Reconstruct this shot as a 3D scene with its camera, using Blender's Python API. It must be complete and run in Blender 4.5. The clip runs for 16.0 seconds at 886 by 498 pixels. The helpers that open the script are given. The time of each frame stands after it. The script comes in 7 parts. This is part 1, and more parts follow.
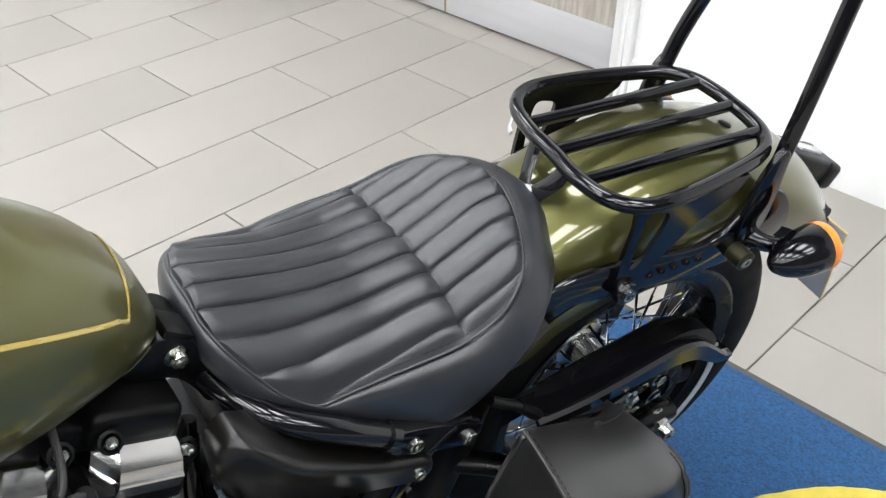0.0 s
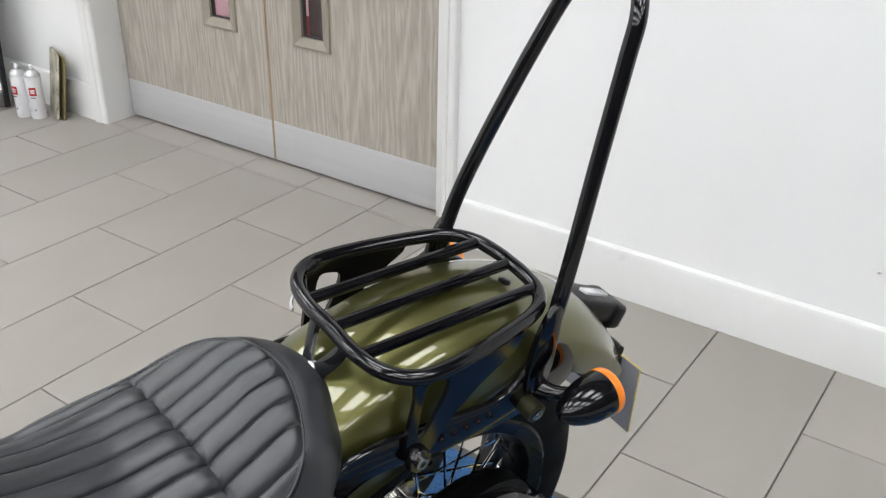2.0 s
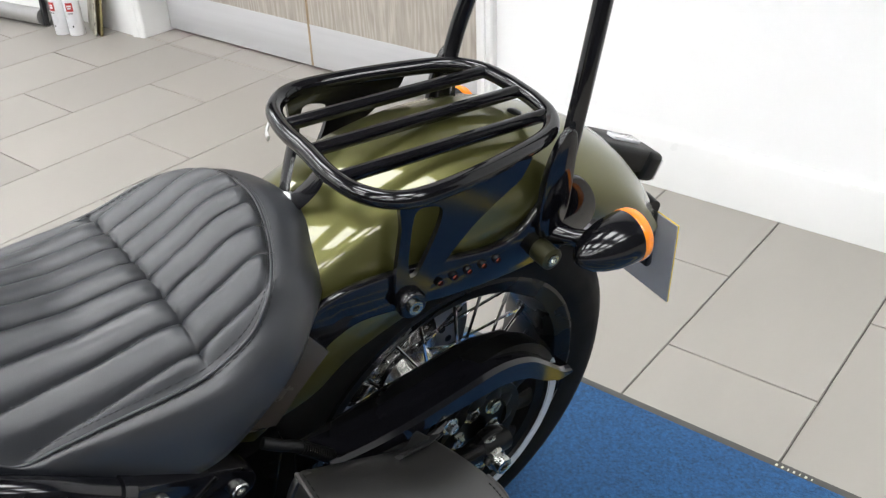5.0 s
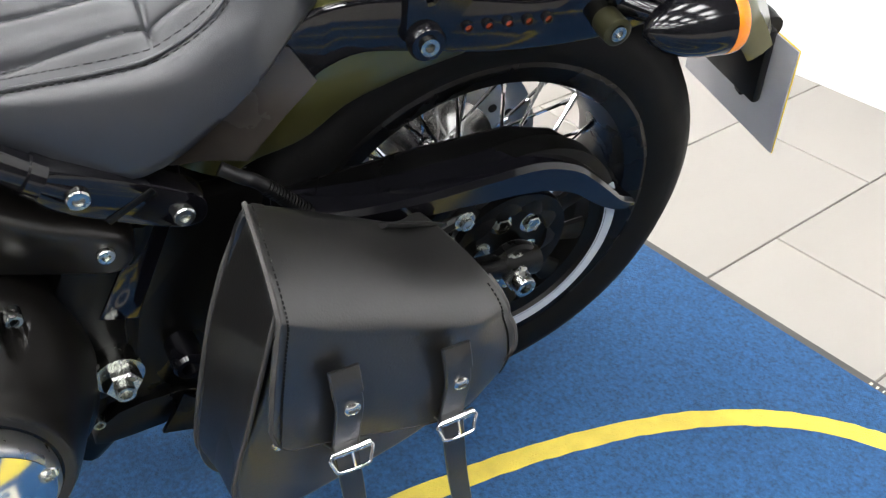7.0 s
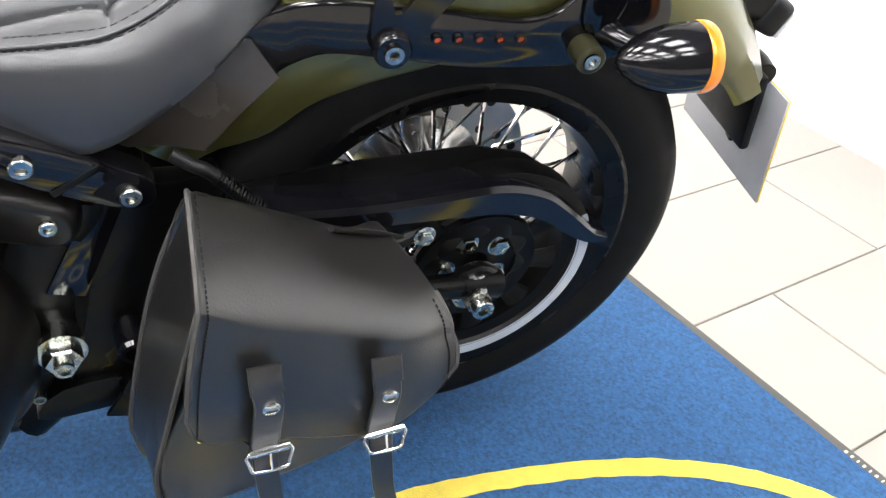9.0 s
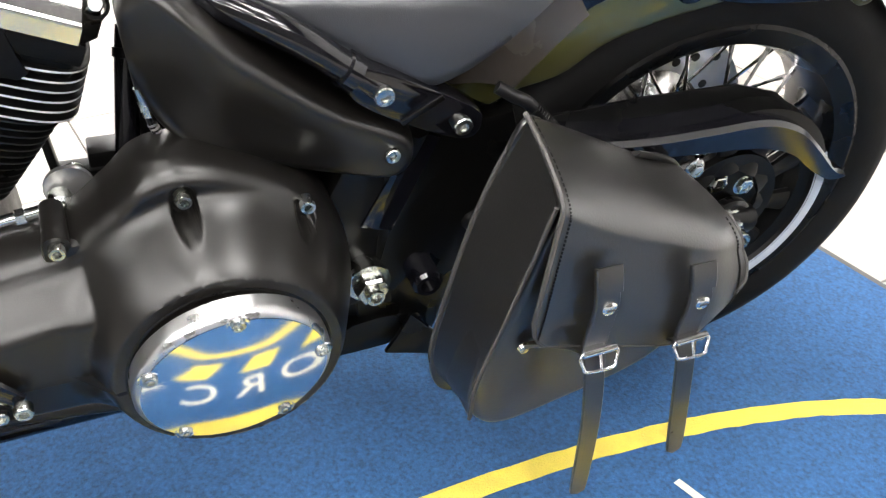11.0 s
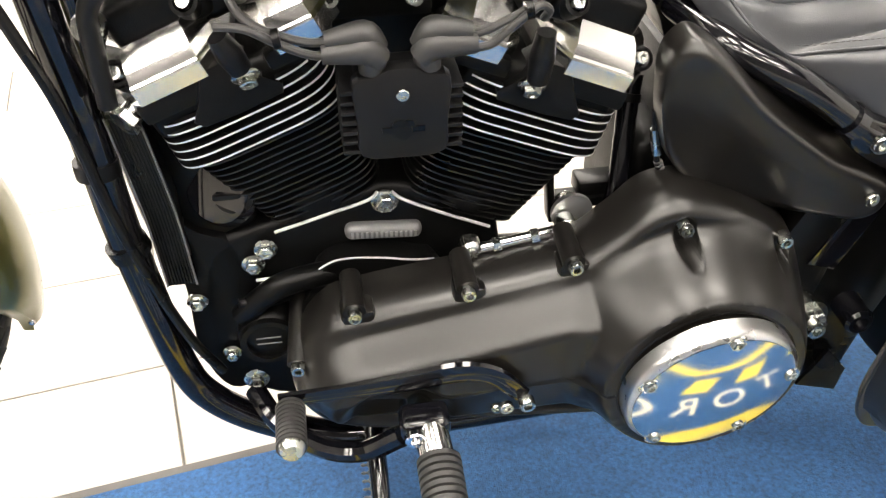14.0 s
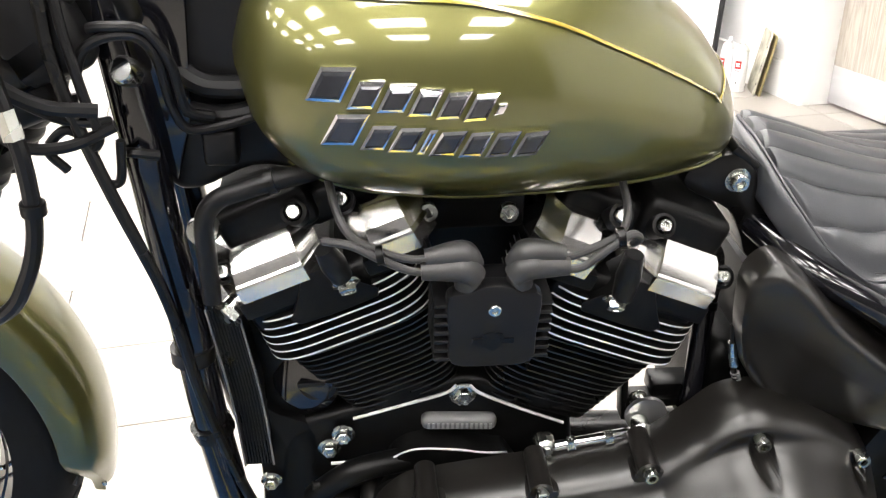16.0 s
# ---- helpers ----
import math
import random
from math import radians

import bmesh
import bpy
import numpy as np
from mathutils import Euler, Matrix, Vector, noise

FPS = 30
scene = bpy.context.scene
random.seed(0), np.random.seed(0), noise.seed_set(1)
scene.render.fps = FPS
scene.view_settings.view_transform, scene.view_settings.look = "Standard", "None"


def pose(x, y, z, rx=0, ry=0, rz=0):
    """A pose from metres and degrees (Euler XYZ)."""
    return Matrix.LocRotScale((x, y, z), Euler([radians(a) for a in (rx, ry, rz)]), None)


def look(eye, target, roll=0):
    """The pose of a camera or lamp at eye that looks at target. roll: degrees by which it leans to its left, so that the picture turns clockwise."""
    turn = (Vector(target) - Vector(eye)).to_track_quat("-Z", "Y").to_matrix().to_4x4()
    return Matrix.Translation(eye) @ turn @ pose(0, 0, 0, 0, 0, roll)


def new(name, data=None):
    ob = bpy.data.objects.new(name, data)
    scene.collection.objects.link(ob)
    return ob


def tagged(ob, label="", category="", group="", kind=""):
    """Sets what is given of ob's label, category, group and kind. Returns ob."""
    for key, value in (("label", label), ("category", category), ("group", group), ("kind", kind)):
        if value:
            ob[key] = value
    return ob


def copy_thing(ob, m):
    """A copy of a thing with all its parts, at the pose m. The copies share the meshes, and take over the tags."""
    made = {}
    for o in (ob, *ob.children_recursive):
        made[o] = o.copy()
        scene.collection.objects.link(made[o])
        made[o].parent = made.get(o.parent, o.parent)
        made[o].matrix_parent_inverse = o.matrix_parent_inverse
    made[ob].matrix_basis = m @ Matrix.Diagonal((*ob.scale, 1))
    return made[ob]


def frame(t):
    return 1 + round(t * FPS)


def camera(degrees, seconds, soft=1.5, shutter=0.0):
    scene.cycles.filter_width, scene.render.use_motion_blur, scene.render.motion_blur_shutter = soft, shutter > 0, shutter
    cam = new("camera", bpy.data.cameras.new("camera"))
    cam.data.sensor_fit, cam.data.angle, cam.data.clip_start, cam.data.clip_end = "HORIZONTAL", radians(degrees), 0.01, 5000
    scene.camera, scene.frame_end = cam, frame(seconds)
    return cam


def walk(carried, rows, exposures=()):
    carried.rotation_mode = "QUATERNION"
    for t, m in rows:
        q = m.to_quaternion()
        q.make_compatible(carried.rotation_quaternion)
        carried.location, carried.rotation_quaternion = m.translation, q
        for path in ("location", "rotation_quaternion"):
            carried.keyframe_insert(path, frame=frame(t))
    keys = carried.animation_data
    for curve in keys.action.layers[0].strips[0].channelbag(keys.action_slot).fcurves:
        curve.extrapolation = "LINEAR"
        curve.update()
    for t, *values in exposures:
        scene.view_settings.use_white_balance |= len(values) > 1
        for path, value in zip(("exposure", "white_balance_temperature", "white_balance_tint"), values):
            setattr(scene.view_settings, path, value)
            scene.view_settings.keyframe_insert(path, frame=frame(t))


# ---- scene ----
cam = camera(51.5, 16.0, 1.3)
PATH = [
    (0, (0.623, 0.52, 1.282), (-0.5, 1.69, 0.112), 0.9),
    (0.5, (0.641, 0.541, 1.294), (-0.454, 1.775, 0.162), 0.8),
    (1, (0.659, 0.561, 1.302), (-0.399, 1.869, 0.22), 0.9),
    (1.5, (0.677, 0.585, 1.321), (-0.344, 1.971, 0.303), 1.0),
    (2, (0.686, 0.607, 1.34), (-0.315, 2.06, 0.398), 1.1),
    (2.5, (0.685, 0.627, 1.353), (-0.311, 2.119, 0.471), 1.4),
    (3, (0.679, 0.647, 1.353), (-0.31, 2.155, 0.487), 1.4),
    (3.5, (0.68, 0.668, 1.331), (-0.316, 2.157, 0.441), 0.8),
    (4, (0.686, 0.68, 1.291), (-0.324, 2.13, 0.355), 0.4),
    (4.5, (0.699, 0.688, 1.231), (-0.342, 2.081, 0.243), -0.5),
    (5, (0.717, 0.699, 1.155), (-0.367, 2.016, 0.112), -2.3),
    (5.2, (0.721, 0.708, 1.121), (-0.373, 1.99, 0.046), -2.9),
    (7.3, (0.782, 0.858, 0.928), (-0.49, 1.846, -0.258), 3.3),
    (7.5, (0.793, 0.876, 0.928), (-0.503, 1.849, -0.245), 4.4),
    (8, (0.814, 0.913, 0.93), (-0.5, 1.893, -0.215), 6.6),
    (8.2, (0.818, 0.919, 0.939), (-0.501, 1.904, -0.197), 6.9),
    (10.3, (0.798, 0.743, 0.877), (-0.525, 1.7, -0.279), 4.1),
    (10.5, (0.797, 0.707, 0.875), (-0.548, 1.654, -0.263), 3.7),
    (11, (0.783, 0.637, 0.867), (-0.616, 1.544, -0.238), 2.5),
    (11.5, (0.768, 0.578, 0.864), (-0.694, 1.41, -0.218), 1.2),
    (12, (0.758, 0.514, 0.875), (-0.751, 1.283, -0.188), 0.5),
    (12.5, (0.757, 0.463, 0.88), (-0.777, 1.171, -0.19), -0.3),
    (13, (0.752, 0.408, 0.88), (-0.812, 1.017, -0.207), -1.4),
    (13.5, (0.748, 0.37, 0.884), (-0.847, 0.903, -0.198), -2.2),
    (14, (0.745, 0.352, 0.911), (-0.873, 0.892, -0.134), -1.4),
    (14.5, (0.745, 0.341, 0.94), (-0.91, 0.896, -0.036), -0.4),
    (15, (0.741, 0.335, 0.957), (-0.95, 0.873, 0.034), 0.1),
    (15.5, (0.73, 0.33, 0.973), (-0.991, 0.85, 0.097), 0.5),
    (16, (0.721, 0.317, 0.991), (-1.037, 0.812, 0.178), 0.5),
]
EXPOSURES = [(0, 0.54, 6420, 10), (0.7, 0.27, 6470, 10), (1.5, -0.02, 6480, 10), (2.5, 0.02, 6480, 10), (3.5, 0.02, 6480, 10), (4.5, 0.13, 6480, 10), (5.2, 0.50, 6550, 10),
             (7.3, 1.06, 6620, 11), (8.2, 1.33, 6650, 11), (10.3, 1.44, 6800, 12), (11.2, 1.64, 6950, 12), (11.9, 1.72, 7500, 12), (12.5, 1.76, 7650, 12), (13.8, 1.64, 7550, 12), (14.5, 1.66, 7350, 12), (15.4, 1.64, 7000, 12), (16, 1.49, 7000, 12)]
walk(cam, [(t, look(eye, target, roll)) for t, eye, target, roll in PATH], EXPOSURES)

# ---- light ----
world = bpy.data.worlds.new("world")
world.use_nodes = True
world.node_tree.nodes["Background"].inputs[0].default_value = (0.9, 0.95, 1.0, 1)
world.node_tree.nodes["Background"].inputs[1].default_value = 0.3
scene.world = world
PANEL_STRENGTH = 11.5


# ---- materials ----
def mat(name, color, rough=0.5, metal=0.0, vary=0.08, scale=6.0, bump=0.0, bump_scale=200.0, coat=0.0,
        rough_vary=0.08, per_object=0.0, stretch=(1, 1, 1), tint=None, spec=0.5):
    m = bpy.data.materials.new(name)
    m.use_nodes = True
    nt = m.node_tree
    n, l = nt.nodes, nt.links
    bsdf = n["Principled BSDF"]
    co = n.new("ShaderNodeTexCoord")
    mp = n.new("ShaderNodeMapping")
    mp.inputs["Scale"].default_value = stretch
    l.new(co.outputs["Object"], mp.inputs["Vector"])
    big = n.new("ShaderNodeTexNoise")
    big.inputs["Scale"].default_value, big.inputs["Detail"].default_value = scale, 6
    l.new(mp.outputs[0], big.inputs["Vector"])
    fine = n.new("ShaderNodeTexNoise")
    fine.inputs["Scale"].default_value, fine.inputs["Detail"].default_value = bump_scale, 3
    l.new(mp.outputs[0], fine.inputs["Vector"])
    mix = n.new("ShaderNodeMix")
    mix.data_type = "RGBA"
    dark = [c * (1 - vary) for c in color]
    light = [min(1, c * (1 + vary)) for c in (tint or color)]
    mix.inputs[6].default_value, mix.inputs[7].default_value = (*dark, 1), (*light, 1)
    ramp = n.new("ShaderNodeMapRange")
    ramp.inputs[1].default_value, ramp.inputs[2].default_value = 0.3, 0.7
    l.new(big.outputs["Fac"], ramp.inputs[0])
    l.new(ramp.outputs[0], mix.inputs[0])
    out = mix.outputs[2]
    if per_object:
        info = n.new("ShaderNodeObjectInfo")
        hsv = n.new("ShaderNodeHueSaturation")
        mr = n.new("ShaderNodeMapRange")
        mr.inputs[3].default_value, mr.inputs[4].default_value = 1 - per_object, 1 + per_object
        l.new(info.outputs["Random"], mr.inputs[0])
        l.new(mr.outputs[0], hsv.inputs["Value"])
        l.new(out, hsv.inputs["Color"])
        out = hsv.outputs[0]
    l.new(out, bsdf.inputs["Base Color"])
    rr = n.new("ShaderNodeMapRange")
    rr.inputs[1].default_value, rr.inputs[2].default_value = 0.3, 0.7
    rr.inputs[3].default_value, rr.inputs[4].default_value = max(0.02, rough - rough_vary), min(1, rough + rough_vary)
    l.new(big.outputs["Fac"], rr.inputs[0])
    l.new(rr.outputs[0], bsdf.inputs["Roughness"])
    bsdf.inputs["Metallic"].default_value = metal
    bsdf.inputs["Coat Weight"].default_value = coat
    bsdf.inputs["Specular IOR Level"].default_value = spec
    bsdf.inputs["Coat Roughness"].default_value = 0.03
    if bump:
        b = n.new("ShaderNodeBump")
        b.inputs["Strength"].default_value = bump
        b.inputs["Distance"].default_value = 0.002
        l.new(fine.outputs["Fac"], b.inputs["Height"])
        l.new(b.outputs[0], bsdf.inputs["Normal"])
    return m


def glow(name, color, strength):
    m = bpy.data.materials.new(name)
    m.use_nodes = True
    b = m.node_tree.nodes["Principled BSDF"]
    b.inputs["Base Color"].default_value = (*color, 1)
    b.inputs["Emission Color"].default_value = (*color, 1)
    b.inputs["Emission Strength"].default_value = strength
    return m


def glass(name, color, rough=0.0):
    m = bpy.data.materials.new(name)
    m.use_nodes = True
    b = m.node_tree.nodes["Principled BSDF"]
    b.inputs["Base Color"].default_value = (*color, 1)
    b.inputs["Transmission Weight"].default_value = 1
    b.inputs["Roughness"].default_value = rough
    b.inputs["IOR"].default_value = 1.45
    return m


def wood(name, c0, c1, c2):
    """Printed grey oak laminate: upright grain with cathedral figure."""
    m = bpy.data.materials.new(name)
    m.use_nodes = True
    n, l = m.node_tree.nodes, m.node_tree.links
    bsdf = n["Principled BSDF"]
    co = n.new("ShaderNodeTexCoord")
    mp = n.new("ShaderNodeMapping")
    mp.inputs["Scale"].default_value = (1, 1, 0.09)
    l.new(co.outputs["Object"], mp.inputs["Vector"])
    warp = n.new("ShaderNodeTexNoise")
    warp.inputs["Scale"].default_value, warp.inputs["Detail"].default_value = 5.0, 2
    l.new(mp.outputs[0], warp.inputs["Vector"])
    add = n.new("ShaderNodeVectorMath")
    add.operation = "MULTIPLY_ADD"
    add.inputs[1].default_value = (0.35, 0.35, 0.35)
    l.new(warp.outputs["Color"], add.inputs[0])
    l.new(mp.outputs[0], add.inputs[2])
    wave = n.new("ShaderNodeTexWave")
    wave.inputs["Scale"].default_value, wave.inputs["Distortion"].default_value = 13.0, 5.0
    wave.inputs["Detail"].default_value, wave.inputs["Detail Scale"].default_value = 3, 1.2
    l.new(add.outputs[0], wave.inputs["Vector"])
    pores = n.new("ShaderNodeTexNoise")
    pores.inputs["Scale"].default_value, pores.inputs["Detail"].default_value = 120, 4
    l.new(mp.outputs[0], pores.inputs["Vector"])
    r1 = n.new("ShaderNodeValToRGB")
    r1.color_ramp.elements[0].color, r1.color_ramp.elements[1].color = (*c0, 1), (*c1, 1)
    l.new(wave.outputs["Fac"], r1.inputs[0])
    mix = n.new("ShaderNodeMix")
    mix.data_type = "RGBA"
    mix.inputs[7].default_value = (*c2, 1)
    pr = n.new("ShaderNodeMapRange")
    pr.inputs[1].default_value, pr.inputs[2].default_value = 0.45, 0.75
    pr.inputs[4].default_value = 0.8
    l.new(pores.outputs["Fac"], pr.inputs[0])
    l.new(pr.outputs[0], mix.inputs[0])
    l.new(r1.outputs[0], mix.inputs[6])
    l.new(mix.outputs[2], bsdf.inputs["Base Color"])
    bsdf.inputs["Roughness"].default_value = 0.45
    b = n.new("ShaderNodeBump")
    b.inputs["Strength"].default_value, b.inputs["Distance"].default_value = 0.25, 0.001
    l.new(pores.outputs["Fac"], b.inputs["Height"])
    l.new(b.outputs[0], bsdf.inputs["Normal"])
    return m


WALL = mat("white_wall_paint", (0.80, 0.80, 0.80), 0.55, vary=0.02, scale=1.5, bump=0.08, bump_scale=120)
SKIRT = mat("white_gloss_paint", (0.72, 0.72, 0.71), 0.35, vary=0.03, scale=3, bump=0.03)
CEIL = mat("dim_ceiling", (0.22, 0.22, 0.22), 0.8, vary=0.04, bump=0.2, bump_scale=90)
TILE = mat("porcelain_tile", (0.305, 0.285, 0.257), 0.42, vary=0.09, scale=2.2, bump=0.06, bump_scale=160, per_object=0.05,
           stretch=(1, 0.35, 1), rough_vary=0.1)
GROUT = mat("grout", (0.13, 0.12, 0.105), 0.9, vary=0.15, scale=20)
DOOR = wood("oak_laminate", (0.355, 0.322, 0.280), (0.445, 0.408, 0.358), (0.265, 0.235, 0.200))
DOOR_EDGE = mat("oak_edge", (0.36, 0.27, 0.17), 0.5, vary=0.1, scale=20)
KICK = mat("brushed_steel", (0.55, 0.55, 0.56), 0.45, metal=0.35, vary=0.05, scale=9, bump=0.1, bump_scale=90, stretch=(0.2, 1, 4))
FRAME_W = mat("bead_wood", (0.30, 0.265, 0.22), 0.45, vary=0.12, scale=18, stretch=(1, 1, 0.1))
PANE = glass("pane_glass", (0.95, 0.95, 0.95))
PINK = mat("pink_room_paint", (0.90, 0.72, 0.79), 0.6, vary=0.03)
DARK = mat("dark_shadow_gap", (0.015, 0.015, 0.017), 0.7, vary=0.2)
REDFLOOR = mat("red_carpet", (0.25, 0.04, 0.03), 0.9, vary=0.15)
OLIVE = mat("olive_metallic_paint", (0.098, 0.095, 0.028), 0.34, metal=0.74, vary=0.0, scale=5, coat=0.9, rough_vary=0.0)
GLOSS = mat("gloss_black_paint", (0.003, 0.003, 0.004), 0.09, vary=0.2, scale=8, coat=0.0, rough_vary=0.04)
SATIN = mat("satin_black_paint", (0.0022, 0.0022, 0.0022), 0.30, vary=0.2, scale=8, bump=0.02, spec=0.22)
MATTE = mat("wrinkle_black_powder_coat", (0.0060, 0.0054, 0.0048), 0.29, metal=0.0, vary=0.08, scale=14, bump=0.05, bump_scale=900, rough_vary=0.012, spec=0.44)
CAST = mat("black_engine_casting", (0.0022, 0.0022, 0.0022), 0.40, vary=0.2, scale=25, bump=0.12, bump_scale=700, spec=0.14)
PLASTIC = mat("black_plastic", (0.0038, 0.0038, 0.0042), 0.40, vary=0.12, scale=30, bump=0.08, bump_scale=800, spec=0.22)
GREYRUB = mat("grey_rubber", (0.020, 0.0195, 0.0195), 0.5, vary=0.12, scale=30, bump=0.05, bump_scale=500)
CHROME = mat("chrome", (0.78, 0.78, 0.79), 0.06, metal=1.0, vary=0.03, rough_vary=0.02)
POLISH = mat("polished_aluminium", (0.66, 0.65, 0.63), 0.18, metal=1.0, vary=0.06, scale=9, rough_vary=0.05)
MIRROR = mat("polished_cover", (0.70, 0.70, 0.69), 0.10, metal=1.0, vary=0.03, scale=20, rough_vary=0.01)
FINEDGE = mat("machined_aluminium", (0.62, 0.62, 0.61), 0.55, metal=0.55, vary=0.08, scale=60)
ZINC = mat("zinc_plate", (0.44, 0.45, 0.42), 0.24, metal=1.0, vary=0.1, scale=60, rough_vary=0.1)
SOCKET = mat("socket_dark", (0.03, 0.03, 0.03), 0.5, metal=0.6)
STEEL = mat("grey_steel", (0.58, 0.58, 0.58), 0.42, metal=1.0, vary=0.12, scale=30)
BRUSHED = mat("brushed_aluminium", (0.55, 0.55, 0.55), 0.32, metal=1.0, vary=0.06, scale=40)
BOSS = mat("dull_grey_casting", (0.13, 0.13, 0.13), 0.5, metal=0.3, vary=0.15, scale=60)
RUBBER = mat("tyre_rubber", (0.0042, 0.0042, 0.0042), 0.60, vary=0.2, scale=20, bump=0.08, bump_scale=300, spec=0.12)
FIN = mat("black_cast_fins", (0.0042, 0.0042, 0.0042), 0.34, vary=0.15, scale=25, bump=0.06, bump_scale=700, spec=0.40)
STAMP = mat("stamped_metal", (0.30, 0.30, 0.30), 0.4, metal=0.6, vary=0.1)
SEAT = mat("black_vinyl", (0.0118, 0.0134, 0.0168), 0.38, vary=0.1, scale=10, bump=0.10, bump_scale=900, spec=0.80)
THREAD = mat("black_thread", (0.006, 0.006, 0.007), 0.6)
LEATHER = mat("black_leather", (0.0066, 0.0063, 0.0060), 0.34, vary=0.15, scale=9, bump=0.10, bump_scale=420, rough_vary=0.04, spec=0.95)
RAWEDGE = mat("leather_edge", (0.032, 0.030, 0.028), 0.75, vary=0.25, scale=60)
AMBER = mat("amber_lens", (0.75, 0.20, 0.01), 0.15, vary=0.1, scale=90, coat=0.5)
REDREFL = mat("orange_red_plug", (0.45, 0.07, 0.02), 0.4, vary=0.1)
BRONZE = mat("dark_olive_anodised", (0.035, 0.034, 0.016), 0.35, metal=0.5, vary=0.1)
STRIPE = mat("gold_pinstripe", (0.27, 0.20, 0.03), 0.25, coat=1.0, vary=0.05)
PLATE_BACK = mat("plate_back", (0.36, 0.36, 0.37), 0.5, vary=0.08, scale=12)
PLATE_FACE = mat("yellow_plate_face", (0.75, 0.52, 0.03), 0.4, vary=0.05)
CLEAR = mat("clear_lens", (0.55, 0.55, 0.56), 0.12, vary=0.08, scale=120, coat=0.6)
RING = mat("grey_belt_ring", (0.33, 0.36, 0.40), 0.55, vary=0.05)
BLUE = mat("blue_carpet_pile", (0.0105, 0.056, 0.150), 0.95, vary=0.26, scale=190, bump=1.0, bump_scale=420, tint=(0.018, 0.084, 0.204))
YELLOW = mat("yellow_carpet_pile", (0.62, 0.49, 0.075), 0.95, vary=0.14, scale=26, bump=1.0, bump_scale=420)
CREAM = mat("cream_carpet_pile", (0.62, 0.58, 0.45), 0.95, vary=0.14, scale=30, bump=1.0, bump_scale=420)
MATEDGE = mat("grey_rubber_edge", (0.07, 0.066, 0.06), 0.75, vary=0.15, scale=30, bump=0.1)
CAN = mat("white_tin", (0.72, 0.72, 0.74), 0.3, vary=0.06, scale=15)
REDLAB = mat("red_label", (0.45, 0.03, 0.025), 0.4)
BOARD = mat("stained_board", (0.30, 0.28, 0.22), 0.7, vary=0.5, scale=14, tint=(0.4, 0.38, 0.31))
BOARD_EDGE = mat("board_edge", (0.20, 0.16, 0.07), 0.7, vary=0.2, scale=30)
DARKWALL = mat("dark_unseen_wall", (0.06, 0.06, 0.062), 0.6, vary=0.1, scale=2, bump=0.05)
BANNER = mat("white_banner", (0.78, 0.78, 0.76), 0.4, vary=0.02)
ALU = mat("grey_aluminium", (0.45, 0.45, 0.45), 0.35, metal=0.8, vary=0.06)
LAMP = glow("lit_diffuser", (0.97, 0.985, 1.0), PANEL_STRENGTH)


# ---- mesh tools ----
def part(name, bm, material, parent=None, label="", angle=35, kind=""):
    bmesh.ops.recalc_face_normals(bm, faces=bm.faces)
    me = bpy.data.meshes.new(name)
    bm.to_mesh(me)
    bm.free()
    for p in me.polygons:
        p.use_smooth = True
    me.set_sharp_from_angle(angle=radians(angle))
    me.materials.append(material)
    ob = new(name, me)
    if parent:
        ob.parent = parent
    return tagged(ob, label, kind=kind)


def empty(name, m=None, label="", category="", group=""):
    ob = new(name)
    if m:
        ob.matrix_world = m
    return tagged(ob, label, category, group)


def merged(*bms):
    a = bmesh.new()
    for b in bms:
        off = len(a.verts)
        vs = [a.verts.new(v.co) for v in b.verts]
        b.verts.index_update()
        for f in b.faces:
            try:
                a.faces.new([vs[v.index] for v in f.verts])
            except ValueError:
                pass
        b.free()
    return a


def moved(bm, m):
    bm.transform(m)
    return bm


def box(c, s, bev=0.0, rot=(0, 0, 0), seg=2):
    bm = bmesh.new()
    bmesh.ops.create_cube(bm, size=1)
    bm.transform(Matrix.Diagonal((*s, 1)))
    if bev:
        bmesh.ops.bevel(bm, geom=bm.edges[:], offset=bev, segments=seg, affect="EDGES", profile=0.5, clamp_overlap=True)
    bm.transform(pose(*c, *rot))
    return bm


def spline(pts, n=6, closed=False):
    """Points along a smooth curve through pts."""
    ps = [Vector(p) for p in pts]
    k = len(ps)
    out = []
    for i in range(k if closed else k - 1):
        p1, p2 = ps[i], ps[(i + 1) % k]
        p0 = ps[i - 1] if (closed or i) else p1 * 2 - p2
        p3 = ps[(i + 2) % k] if (closed or i + 2 < k) else p2 * 2 - p1
        for j in range(n):
            t = j / n
            out.append(0.5 * (2 * p1 + (p2 - p0) * t + (2 * p0 - 5 * p1 + 4 * p2 - p3) * t * t
                              + (3 * p1 - p0 - 3 * p2 + p3) * t ** 3))
    if not closed:
        out.append(ps[-1])
    return out


